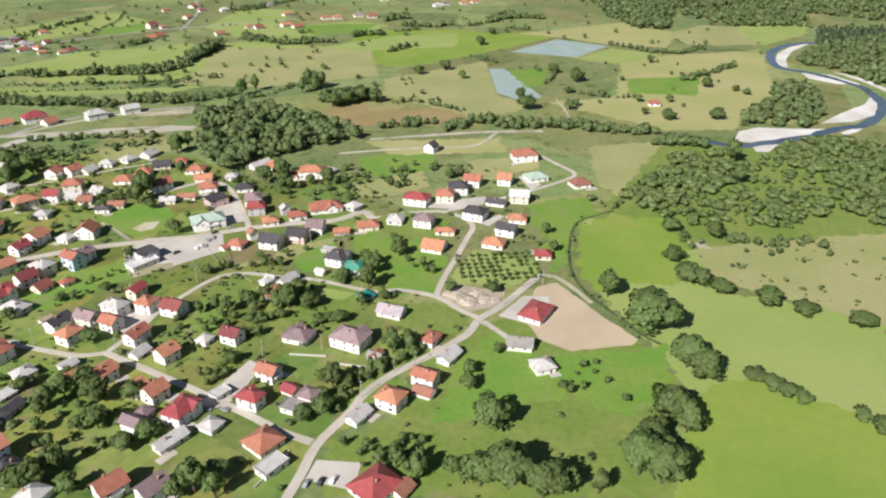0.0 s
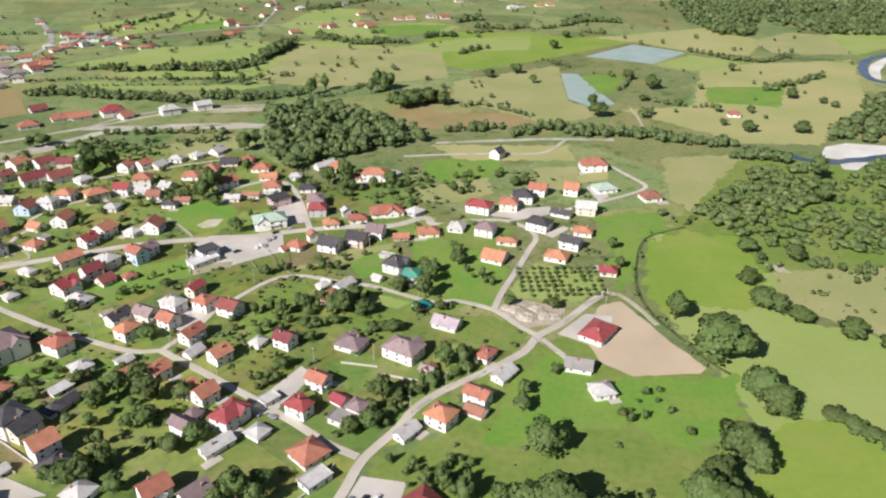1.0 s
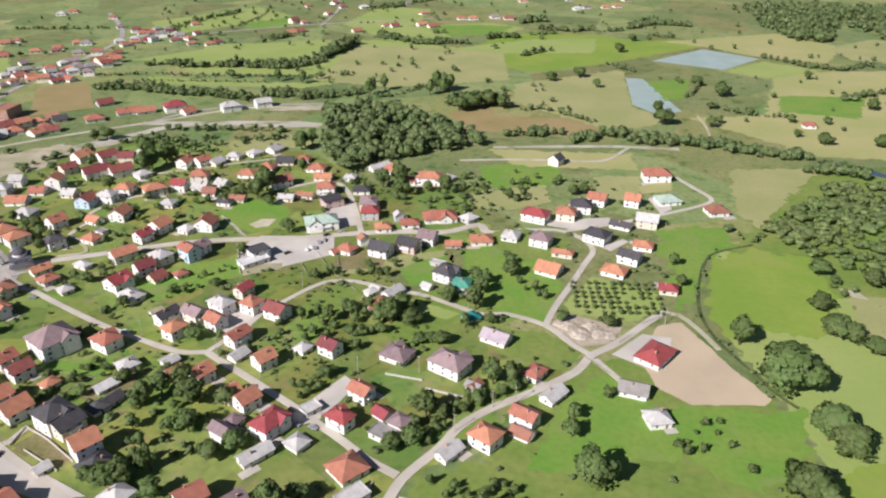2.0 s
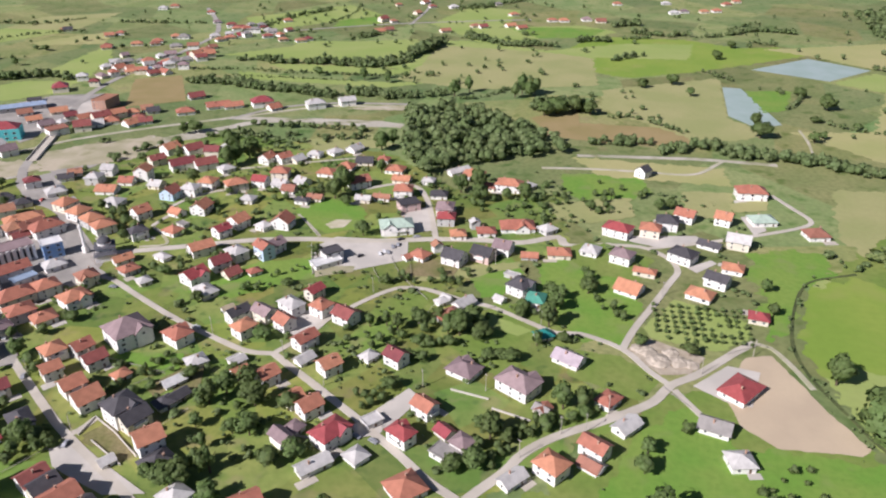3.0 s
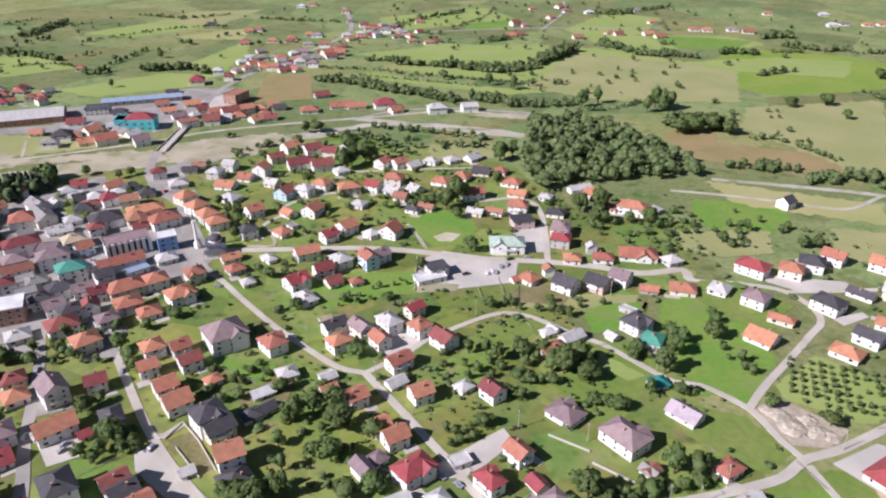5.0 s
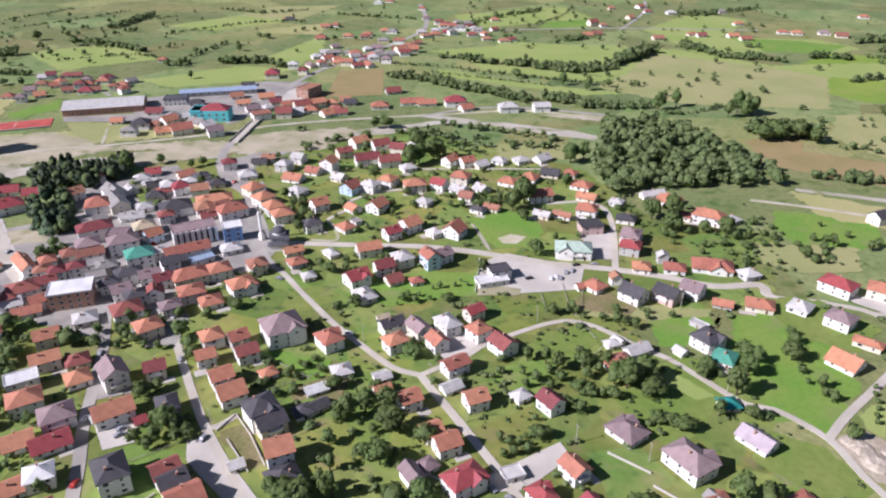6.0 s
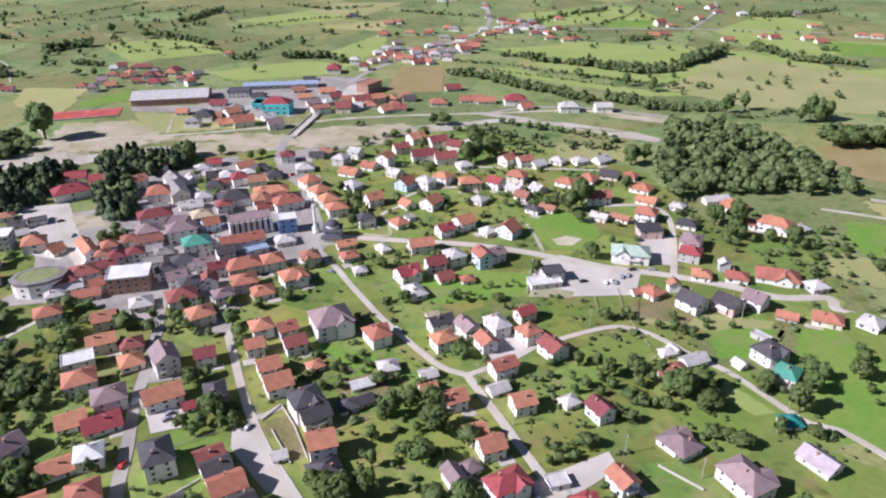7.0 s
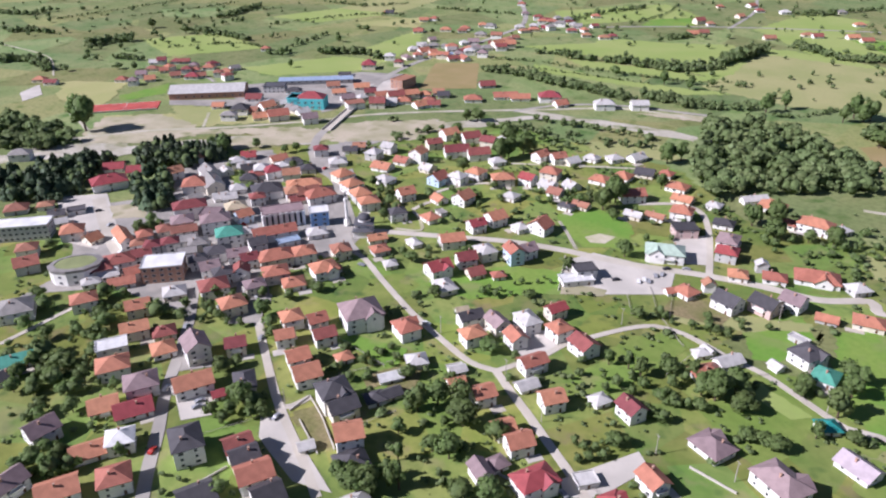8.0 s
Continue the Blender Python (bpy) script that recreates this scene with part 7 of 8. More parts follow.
clump((-241.7, 207.9, 7.2, 6.3), (-220.4, 200.0, 9.8, 9.1), (-213.5, 201.4, 7.9, 7.1), (-246.5, 236.7, 6.9, 7.1), (-290.3, 151.7, 6.5, 9.0), (-285.6, 158.7, 8.5, 12.5))
clump((-274.8, 161.1, 6.4, 10.0), (-269.0, 145.4, 6.3, 6.8), (-235.6, 135.2, 9.3, 10.9), (-244.9, 133.0, 7.5, 7.9), (-233.3, 140.8, 7.4, 7.7), (-226.1, 155.6, 6.9, 5.4))
clump((-149.4, 202.7, 9.9, 6.5), (-142.5, 206.0, 12.6, 4.7), (-165.4, 239.8, 6.9, 7.2), (-183.6, 168.2, 7.7, 6.7), (-169.5, 250.7, 6.0, 5.8), (-317.0, 153.4, 6.8, 9.6))
clump((-241.7, 207.8, 7.7, 9.1), (-240.6, 214.1, 6.2, 6.9), (-279.8, 245.6, 7.0, 7.7), (-266.8, 262.6, 5.6, 7.7), (-290.3, 266.8, 6.3, 7.0))
clump((-303.2, 262.1, 7.0, 7.1), (-206.5, 238.1, 4.1, 5.8), (-197.2, 237.4, 5.0, 6.6), (-191.5, 242.7, 4.5, 6.6), (-215.9, 235.5, 5.1, 5.0))
garden_trees(40, 7.2, [(-1326, 526.3), (-1072.1, 793), (-701.6, 535.1), (-827.5, 339.8)])
garden_trees(30, 6.0, [(-460.7, 479.7), (-358.1, 563.7), (-239.1, 538.3), (-405.6, 440.8)])
garden_trees(70, 6.0, [(-1457.8, 575.6), (-846.9, 1041.5), (-584, 739.7), (-811.9, 518.9), (-879.3, 359.2)])
garden_trees(60, 6.0, [(-846.9, 1041.5), (-280.6, 1473.4), (-172, 993.9), (-563.6, 841.4)])
garden_trees(60, 6.0, [(-791.5, 1359.2), (-5.5, 1362.3), (-3.6, 873.3), (-481.5, 790.2)])
garden_trees(40, 6.0, [(-5.5, 1362.3), (572, 1364.6), (397.6, 937.7), (8.3, 1047.6)])
garden_trees(30, 6.0, [(-322.3, 807.5), (-159.4, 938.6), (-118.9, 759.6), (-213.9, 681.8)])
garden_trees(18, 5.2, [(-130, 320.2), (-100.7, 334.3), (-67.8, 340), (-67, 326.1), (-90.9, 289.8), (-112.6, 290.4)])
garden_trees(3, 4.2, [(-165, 257.4), (-154.7, 266.1), (-136.1, 243.2), (-119.5, 221), (-127.3, 214.4)])
garden_trees(12, 5.2, [(-310.9, 153.3), (-293.3, 178.9), (-265.2, 172.2), (-285.8, 149.9)])
garden_trees(8, 5.2, [(-254.1, 134.8), (-247.7, 144.1), (-229.3, 137.8), (-238.4, 126.7)])
garden_trees(8, 5.2, [(-227.4, 199.6), (-216.6, 213.4), (-202.9, 200.5), (-214.3, 190.8)])
garden_trees(8, 4.2, [(-110.5, 263.1), (-88.2, 280.2), (-88.5, 272.4), (-102.1, 253.6)])
garden_trees(12, 4.2, [(-213.4, 246.7), (-197.1, 271.6), (-185.7, 259.6), (-203.7, 244.3)])
garden_trees(10, 4.2, [(-204.1, 323.1), (-181.8, 364.1), (-174.5, 348), (-195.3, 316.6)])
garden_trees(12, 5.2, [(-140.9, 488.1), (-65, 522), (-53.7, 472), (-124.1, 454.1)])
garden_trees(12, 5.2, [(-266.6, 440), (-229.6, 483.4), (-213.3, 449.2), (-250.4, 418.2)])
garden_trees(18, 5.2, [(-358.1, 563.7), (-228.2, 587.2), (-236.3, 533.2), (-327.6, 522.4)])
garden_trees(10, 5.2, [(-301, 227.3), (-287.1, 253), (-261.5, 234.8), (-277.2, 215.5)])
garden_trees(10, 5.2, [(-330.7, 188.9), (-333.3, 206.9), (-300.2, 190), (-292.9, 173.8)])
garden_trees(12, 5.2, [(-342.8, 376.6), (-272.4, 447.9), (-250.4, 418.2), (-313.7, 354.3)])
garden_trees(12, 5.2, [(-301.9, 343.2), (-200.4, 381.3), (-189.6, 365.4), (-250.1, 314.5)])
garden_trees(10, 5.2, [(-145, 345.9), (-119.3, 374.1), (-72.8, 388.5), (-109, 352)])
garden_trees(18, 5.2, [(-40.8, 220.4), (-6.3, 226.9), (-5.8, 200.1), (-43.8, 211.3)])
garden_trees(5, 4.2, [(-160.2, 243.4), (-128.6, 240), (-126.2, 217), (-128.4, 202.4)])
garden_trees(10, 4.2, [(48.1, 271.5), (74.1, 275.9), (74.7, 244.4), (50.2, 251.6)])
garden_trees(10, 5.2, [(-155.6, 517.6), (-60.5, 495.2), (-32.5, 436.2), (-118.8, 463.9)])
garden_trees(14, 5.2, [(137.2, 403.6), (222.6, 396.2), (225.5, 367.8), (148.4, 374.3)])
garden_trees(12, 5.2, [(-35.7, 277.6), (-15.7, 292.1), (-10, 283.3), (-28.9, 266.4)])
garden_trees(14, 5.2, [(-54, 260.7), (-30.9, 265.6), (-33.7, 249), (-46.8, 235.6)])
garden_trees(14, 4.2, [(-202.5, 470.4), (-153.9, 413.1), (-157.9, 532.6), (-118.8, 460.6)])
garden_trees(16, 5.2, [(-74.9, 495.7), (-43.7, 538.5), (-4.6, 521), (-35, 472.8)])
garden_trees(10, 5.2, [(-31.2, 399.1), (-15.8, 368.8), (-3.9, 357.2), (-19.7, 356.7)])
garden_trees(18, 5.2, [(64.3, 936.4), (440.5, 1049.2), (302.3, 666), (57.8, 665.1)])
garden_trees(16, 5.2, [(-207, 791.3), (-56.1, 817.4), (36.9, 665), (-125.8, 702.5)])
garden_trees(26, 6.3, [(-1109.1, 693.8), (-742.3, 1082.9), (-585.7, 871.2), (-785.1, 503.1)])
garden_trees(20, 6.3, [(-654.5, 1113.5), (-215.3, 1162.6), (-162.9, 935.8), (-528.4, 916.3)])
garden_trees(14, 5.2, [(-1326, 526.3), (-1161.3, 724.5), (-811.9, 518.9), (-879.3, 359.2)])

# ---- the larger buildings ----
for word, colour in {"steel": (0.35, 0.35, 0.36), "moss": (0.26, 0.29, 0.13), "court_red": (0.52, 0.11, 0.09), "white_paint": (0.78, 0.77, 0.75), "car_white": (0.75, 0.75, 0.74), "car_dark": (0.04, 0.04, 0.05), "car_red": (0.4, 0.04, 0.03), "car_grey": (0.3, 0.31, 0.33), "rubber": (0.02, 0.02, 0.02), "pole_wood": (0.45, 0.41, 0.36), "lead": (0.10, 0.10, 0.11)}.items():
    material(word, colour, rough=0.35 if word.startswith("car") else 0.8, fine=1.5, amount=0.2 if word.startswith("car") else 0.45)


RECESS_PANE = pane_mesh(1.3, 7.0)


def block(x, y, L, W, yaw, storeys, wall, roof, label, name="building", columns=0, step=3.6, category="building"):
    """A large flat-roofed building with regular windows and, where asked, piers along its fronts."""
    ob = new(name)
    ob.matrix_basis = pose(x, y, 0, 0, 0, yaw)
    H = 3.0 * storeys
    part("wall", shell("wall", [(-L / 2, -W / 2, L / 2, W / 2, -0.3), (-L / 2, -W / 2, L / 2, W / 2, H)], (wall,)), ob)
    part("roof", tray("roof", -L / 2 - 0.3, -W / 2 - 0.3, L / 2 + 0.3, W / 2 + 0.3, H, H + 0.6, 0.3, 0.4, (roof,)), ob)
    for s in range(storeys):
        for side in range(4):
            ln, off = (L, W / 2) if side % 2 == 0 else (W, L / 2)
            n = max(1, int(ln / step))
            turn = pose(0, 0, 0, 0, 0, 180 + 90 * side)
            for i in range(0 if columns and side == 0 else n):
                part("window", WINDOW_WIDE, ob, turn @ pose((i + 0.5) / n * ln - ln / 2, off, 3.0 * s + 0.9))
    # full-height dark panes serve as windows and paint the shaded recesses between piers
    for i in range(columns - 1):
        part("window", RECESS_PANE, ob, pose((i + 0.5) / (columns - 1) * (L - 1.2) - L / 2 + 0.6, -W / 2, 1.0, 0, 0, 180))
    for i in range(columns):
        u = i / (columns - 1) * (L - 1.2) - L / 2 + 0.6
        part("pier", shell("pier", [(u - 0.75, -W / 2 - 1.2, u + 0.75, -W / 2 - 0.3, -0.2), (u - 0.75, -W / 2 - 1.2, u + 0.75, -W / 2 - 0.3, H + 0.2)], ("wall_white",)), ob)
    BUSY.append((x, y, max(L, W) * 0.55))
    return tagged(ob, label, category)


block(-340.8, 316.4, 24, 12, 60.1, 3, "wall_white", "roof_mauve_grey", "white three-storey town hotel with tall piers and mauve roof", "hotel", columns=8)
block(-323.4, 329.7, 10.5, 9.5, 55.1, 3, "wall_blue", "white_paint", "bright blue three-storey block with white flat roof", "building")
block(-334.6, 236.0, 20, 14, 51.1, 3, "wall_bare_brick", "white_paint", "unfinished brick block with bright white flat roof", "building")
block(-440.5, 207.1, 34, 12, 51.1, 3, "wall_grey", "white_paint", "long grey school block with white flat roof", "school", step=3.0)
block(-590.2, 501.5, 20, 16, 41.1, 2, "wall_grey", "lead", "dark two-storey workshop with flat roof beside the hall", "workshop")
block(-503.7, 589.2, 22, 14, 96.1, 3, "wall_bare_brick", "roof_brown", "unplastered brown brick block beside the stubble field", "building")
block(-370.2, 287.4, 11, 10, 41.1, 3, "wall_pink", "roof_mauve_grey", "pink three-storey block with mauve flat roof")


def hall(x, y, L, W, yaw, H, wall, roof, label, name):
    ob = new(name)
    ob.matrix_basis = pose(x, y, 0, 0, 0, yaw)
    part("wall", wall_mesh(L, W, H, W * 0.12, True, wall), ob)
    part("roof", roof_mesh(L, W, H, W * 0.12, "g", roof), ob)
    for side in (0, 2):
        for i in range(int(L / 7)):
            part("window", WINDOW_WIDE, ob, pose(0, 0, 0, 0, 0, 180 + 90 * side) @ pose((i + 0.5) * 7 - L / 2, W / 2, 2.0))
    part("gate", pane_mesh(4, 3.2, "gate"), ob, pose(L / 2, 0, 0, 0, 0, -90))
    BUSY.append((x, y, L * 0.5))
    return tagged(ob, label, "hall")


hall(-629.0, 453.8, 68, 34, 48.1, 6, "wall_bare_brick", "roof_pale_grey", "long low pale industrial hall with sheet roof", "industrial_hall")
hall(-583.1, 546.6, 72, 15, 46.1, 4.5, "wall_grey", "roof_blue", "long workshop hall with pale blue sheet roof", "workshop_hall")


def turquoise_house(x, y, yaw):
    ob = new("restaurant")
    ob.matrix_basis = pose(x, y, 0, 0, 0, yaw) @ Matrix.Diagonal((1.35, 1.2, 1.25, 1))
    part("wall", wall_mesh(24, 14, 7.5, 3, False, "wall_turquoise"), ob)
    part("roof", roof_mesh(17, 12, 7.5, 3.8, "h", "roof_red"), ob, pose(2.5, 0.5, 0), "red metal hip roof")
    part("terrace", tray("terrace", -12.3, -7.3, -5.2, 7.3, 7.0, 8.4, 0.3, 0.9, ("wall_turquoise",)), ob)
    for s in range(2):
        for i in range(5):
            part("window", WINDOW_WIDE, ob, pose(-9 + 4.5 * i, -7, 1 + 3.2 * s, 0, 0, 180))
    BUSY.append((x, y, 11))
    return tagged(ob, "turquoise two-storey building with bright red hip roof", "building")


turquoise_house(-521.7, 485.2, 35.1)


def round_house(x, y, yaw):
    """A many-sided block with a mossy flat roof."""
    ob = new("sports_hall")
    ob.matrix_basis = pose(x, y, 0, 0, 0, yaw)
    n = 10
    ring = [(13 * math.cos(i * 2 * math.pi / n), 9.5 * math.sin(i * 2 * math.pi / n)) for i in range(n)]

    def prism(name, levels, mat):
        v = [(a * k, b * k, z) for k, z in levels for a, b in ring]
        f = [tuple(range(n))[::-1]] + [(n * j + i, n * j + (i + 1) % n, n * j + n + (i + 1) % n, n * j + n + i) for j in range(len(levels) - 1) for i in range(n)]
        f.append(tuple(range(n * (len(levels) - 1), n * len(levels))))
        return mesh(name, v, f, mat)

    part("wall", prism("wall", [(1, -0.3), (1, 7.5)], "wall_white"), ob)
    part("parapet", prism("parapet", [(1.04, 7.2), (1.04, 8.6), (0.8, 9.0), (0.8, 8.7)], "roof_grey"), ob)
    part("roof", prism("roof", [(0.79, 8.6), (0.79, 8.8)], "moss"), ob, label="flat roof overgrown with green moss")
    for i in range(n):
        a = (i + 0.5) * 2 * math.pi / n
        for s in range(2):
            c = Vector((13 * math.cos(a) * 0.952, 9.5 * math.sin(a) * 0.952, 1 + 3.2 * s))
            nrm = Vector((math.cos(a) / 13, math.sin(a) / 9.5, 0))
            part("window", WINDOW_WIDE, ob, pose(*c, 0, 0, math.degrees(math.atan2(nrm.y, nrm.x)) - 90))
    BUSY.append((x, y, 10))
    return tagged(ob, "white many-sided hall with mossy grey flat roof", "hall")


round_house(-367.9, 206.5, 59.1)


def turned(name, profile, mat, n=16):
    """A round body from (radius, height) pairs."""
    v = [(r * math.cos(i * 2 * math.pi / n), r * math.sin(i * 2 * math.pi / n), z) for r, z in profile for i in range(n)]
    f = [(n * j + i, n * j + (i + 1) % n, n * j + n + (i + 1) % n, n * j + n + i) for j in range(len(profile) - 1) for i in range(n)]
    return mesh(name, v, f, mat)


def mosque(x, y, yaw):
    ob = new("mosque")
    ob.matrix_basis = pose(x, y, 0, 0, 0, yaw)
    part("wall", shell("wall", [(-5, -5, 5, 5, -0.3), (-5, -5, 5, 5, 6.2)], ("wall_white",)), ob)
    part("roof", roof_mesh(10, 10, 6.2, 1.2, "h", "lead"), ob)
    part("drum", turned("drum", [(3.7, 6.6), (3.7, 8.0), (3.9, 8.1), (3.9, 8.3)], "wall_white"), ob)
    part("dome", turned("dome", [(3.85 * math.cos(a * math.pi / 16), 8.25 + 3.0 * math.sin(a * math.pi / 16)) for a in range(9)], "lead"), ob, label="dark lead-covered dome")
    part("porch_wall", shell("porch_wall", [(-5.5, -9.5, 5.5, -5, -0.3), (-5.5, -9.5, 5.5, -5, 3.8)], ("wall_white",)), ob)
    part("porch_roof", roof_mesh(11, 4.6, 3.8, 1.2, "h", "lead"), ob, pose(0, -7.2, 0))
    for side in (0, 1, 2, 3):
        for u in (-2.6, 2.6):
            part("window", WINDOW, ob, pose(0, 0, 0, 0, 0, 90 * side) @ pose(u, 5, 3.9))
    BUSY.append((x, y, 9))
    return tagged(ob, "white mosque with dark lead dome and porch roof", "mosque")


def minaret(x, y):
    ob = new("minaret")
    ob.matrix_basis = pose(x, y, 0)
    part("base", shell("base", [(-1.3, -1.3, 1.3, 1.3, -0.3), (-1.3, -1.3, 1.3, 1.3, 3.5), (-0.9, -0.9, 0.9, 0.9, 4.6)], ("wall_white",)), ob)
    part("shaft", turned("shaft", [(0.85, 4.4), (0.8, 15.6), (1.3, 16.2), (1.3, 17.2), (1.2, 17.2), (1.2, 16.5), (0.65, 16.5), (0.62, 19.0)], "wall_white"), ob)
    part("spire", turned("spire", [(0.8, 18.9), (0.55, 20.0), (0.2, 22.0), (0.03, 23.5)], "lead"), ob, label="pointed lead spire")
    BUSY.append((x, y, 2))
    return tagged(ob, "slender white minaret with a balcony and pointed spire", "minaret")


mosque(-295.3, 339.5, 41.1)
minaret(-308.3, 337.8)


def bridge(ax, ay, bx, by):
    """A concrete road bridge with two parapets on piers."""
    ob = new("bridge")
    d = Vector((bx - ax, by - ay, 0))
    n = d.length
    ob.matrix_basis = pose((ax + bx) / 2, (ay + by) / 2, 0, 0, 0, math.degrees(math.atan2(d.y, d.x)))
    part("deck", shell("deck", [(-n / 2, -3.6, n / 2, 3.6, 0.1), (-n / 2, -3.6, n / 2, 3.6, 0.75)], ("concrete",)), ob)
    for s in (-1, 1):
        part("parapet", shell("parapet", [(-n / 2, s * 3.7 - 0.15, n / 2, s * 3.7 + 0.15, 0.2), (-n / 2, s * 3.7 - 0.15, n / 2, s * 3.7 + 0.15, 1.8)], ("concrete_yard",)), ob)
    return tagged(ob, "pale concrete road bridge over the gravel stream bed", "bridge")


bridge(-456.2, 449.6, -491.7, 513.6)


def ball_court(x, y, L, W, yaw):
    ob = new("ball_court")
    ob.matrix_basis = pose(x, y, 0.35, 0, 0, yaw)
    part("playing_surface", shell("playing_surface", [(-L / 2, -W / 2, L / 2, W / 2, -0.4), (-L / 2, -W / 2, L / 2, W / 2, 0.05)], ("court_red",)), ob)
    for q in ((-L / 2 + 1, -W / 2 + 0.6, L / 2 - 1, -W / 2 + 0.9), (-L / 2 + 1, W / 2 - 0.9, L / 2 - 1, W / 2 - 0.6), (-0.15, -W / 2 + 0.9, 0.15, W / 2 - 0.9)):
        part("line", shell("line", [(*q, 0.04), (*q, 0.07)], ("white_paint",)), ob)
    part("side_wall", shell("side_wall", [(-L / 2, -W / 2 - 1.6, L / 2, -W / 2 - 1.0, -0.4), (-L / 2, -W / 2 - 1.6, L / 2, -W / 2 - 1.0, 1.0)], ("concrete_yard",)), ob)
    return tagged(ob, "red hard court with white lines and a low wall", "sports court")


ball_court(-650.0, 379.8, 58, 26, 53.1)

# ---- orchard, fences, poles and cars ----


def orchard(x, y, rows, cols, gap, yaw):
    for r in range(rows):
        for c in range(cols):
            p = pose(x, y, 0, 0, 0, yaw) @ Vector(((c - (cols - 1) / 2) * gap, (r - (rows - 1) / 2) * gap * 1.15, 0))
            if tree_rng.random() < 0.93:
                h = tree_rng.uniform(2.2, 3.4)
                tree(p.x + tree_rng.uniform(-0.4, 0.4), p.y + tree_rng.uniform(-0.4, 0.4), h, h * 0.95)


orchard(28.8, 363.9, 7, 11, 4.2, 7.8)


def garden_wall(points, height=0.8, mat="concrete_yard", label="low pale concrete garden wall", name="garden_wall"):
    ob = new(name)
    for (a, b), (c, d) in zip(points, points[1:]):
        n = math.hypot(c - a, d - b)
        m = pose(a, b, 0, 0, 0, math.degrees(math.atan2(d - b, c - a)))
        part("wall_panel", shell("wall_panel", [(0, -0.14, n, 0.14, -0.2), (0, -0.14, n, 0.14, height), (0.0, -0.18, n, 0.18, height), (0.0, -0.2, n, 0.2, height + 0.1)], (mat,)), ob, m)
    return tagged(ob, label, "wall")


def fence(points, height=1.2):
    """Timber posts with two rails."""
    ob = new("fence")
    for (a, b), (c, d) in zip(points, points[1:]):
        n = math.hypot(c - a, d - b)
        m = pose(a, b, 0, 0, 0, math.degrees(math.atan2(d - b, c - a)))
        for i in range(max(2, int(n / 5))):
            u = n * i / max(1, int(n / 5) - 1 or 1)
            part("post", POST, ob, m @ pose(min(u, n), 0, 0))
        for z in (0.5, 1.0):
            part("rail", shell("rail", [(0, -0.04, n, 0.04, z), (0, -0.04, n, 0.04, z + 0.12)], ("pole_wood",)), ob, m)
    return tagged(ob, "weathered grey timber fence round a garden", "fence")


POST = shell("post", [(-0.07, -0.07, 0.07, 0.07, -0.2), (-0.07, -0.07, 0.07, 0.07, 1.3)], ("pole_wood",))
POLE = turned("pole", [(0.17, -0.2), (0.11, 9.0)], "pole_wood", 8)
ARM = shell("crossarm", [(-0.8, -0.06, 0.8, 0.06, 8.3), (-0.8, -0.06, 0.8, 0.06, 8.45)], ("pole_wood",))


def utility_pole(x, y, yaw=0):
    ob = new("utility_pole")
    ob.matrix_basis = pose(x, y, 0, 0, 0, yaw)
    part("pole", POLE, ob)
    part("crossarm", ARM, ob)
    for u in (-0.6, 0.6):
        part("insulator", INSULATOR, ob, pose(u, 0, 8.45))
    return tagged(ob, "pale concrete utility pole with a crossarm beside the lane", "utility pole", "utility poles along the lanes")


INSULATOR = turned("insulator", [(0.05, 0), (0.09, 0.05), (0.09, 0.2), (0.03, 0.28)], "frame_white", 8)
WHEEL = turned("wheel", [(0.05, -0.1), (0.31, -0.1), (0.33, 0.0), (0.31, 0.1), (0.05, 0.1)], "rubber", 12)


def car_body(paint):
    side = [(-2.1, 0.35), (-2.15, 0.75), (-2.0, 0.95), (-1.35, 1.0), (-0.85, 1.42), (0.65, 1.45), (1.35, 1.0), (2.0, 0.88), (2.12, 0.6), (2.05, 0.35)]
    n = len(side)
    v = [(x, s * (0.86 if z < 1.1 else 0.68), z) for s in (-1, 1) for x, z in side]
    f = [tuple(range(n)), tuple(range(2 * n - 1, n - 1, -1))] + [(i, n + i, n + (i + 1) % n, (i + 1) % n) for i in range(n)]
    return mesh("body", v, f, paint)


def glass_band():
    v = [(-1.28, -0.80, 1.02), (1.28, -0.80, 1.02), (0.66, -0.71, 1.38), (-0.82, -0.71, 1.38), (-1.28, 0.80, 1.02), (1.28, 0.80, 1.02), (0.66, 0.71, 1.38), (-0.82, 0.71, 1.38)]
    return mesh("windows", v, [(0, 1, 2, 3), (7, 6, 5, 4), (1, 5, 6, 2), (4, 0, 3, 7)], "glass")


BODIES = {k: car_body("car_" + k) for k in ("white", "dark", "red", "grey")}
GLASS = glass_band()


def car(x, y, yaw, paint):
    ob = new("car")
    ob.matrix_basis = pose(x, y, surface_z(x, y), 0, 0, yaw)
    part("body", BODIES[paint], ob)
    part("windows", GLASS, ob, Matrix.Diagonal((1.03, 1.04, 1.0, 1)))
    for u in (-1.35, 1.3):
        for s in (-0.78, 0.78):
            part("wheel", WHEEL, ob, pose(u, s, 0.33, 90))
    return tagged(ob, f"{paint} parked car on pale paving", "car", "parked cars")


garden_wall([(-201.5, 220.7), (-187.9, 215.4), (-170.9, 206.6)])
garden_wall([(-121.7, 235.1), (-111.1, 235.5)])
garden_wall([(-200.4, 209.9), (-201.5, 220.7)])
garden_wall([(-193.2, 208.8), (-173.9, 201.3)])
garden_wall([(-194.3, 161.7), (-192.9, 176.7)])
garden_wall([(-71.3, 280.4), (-54.4, 278.9)])
garden_wall([(-51.8, 273.6), (-35.3, 270.8)])
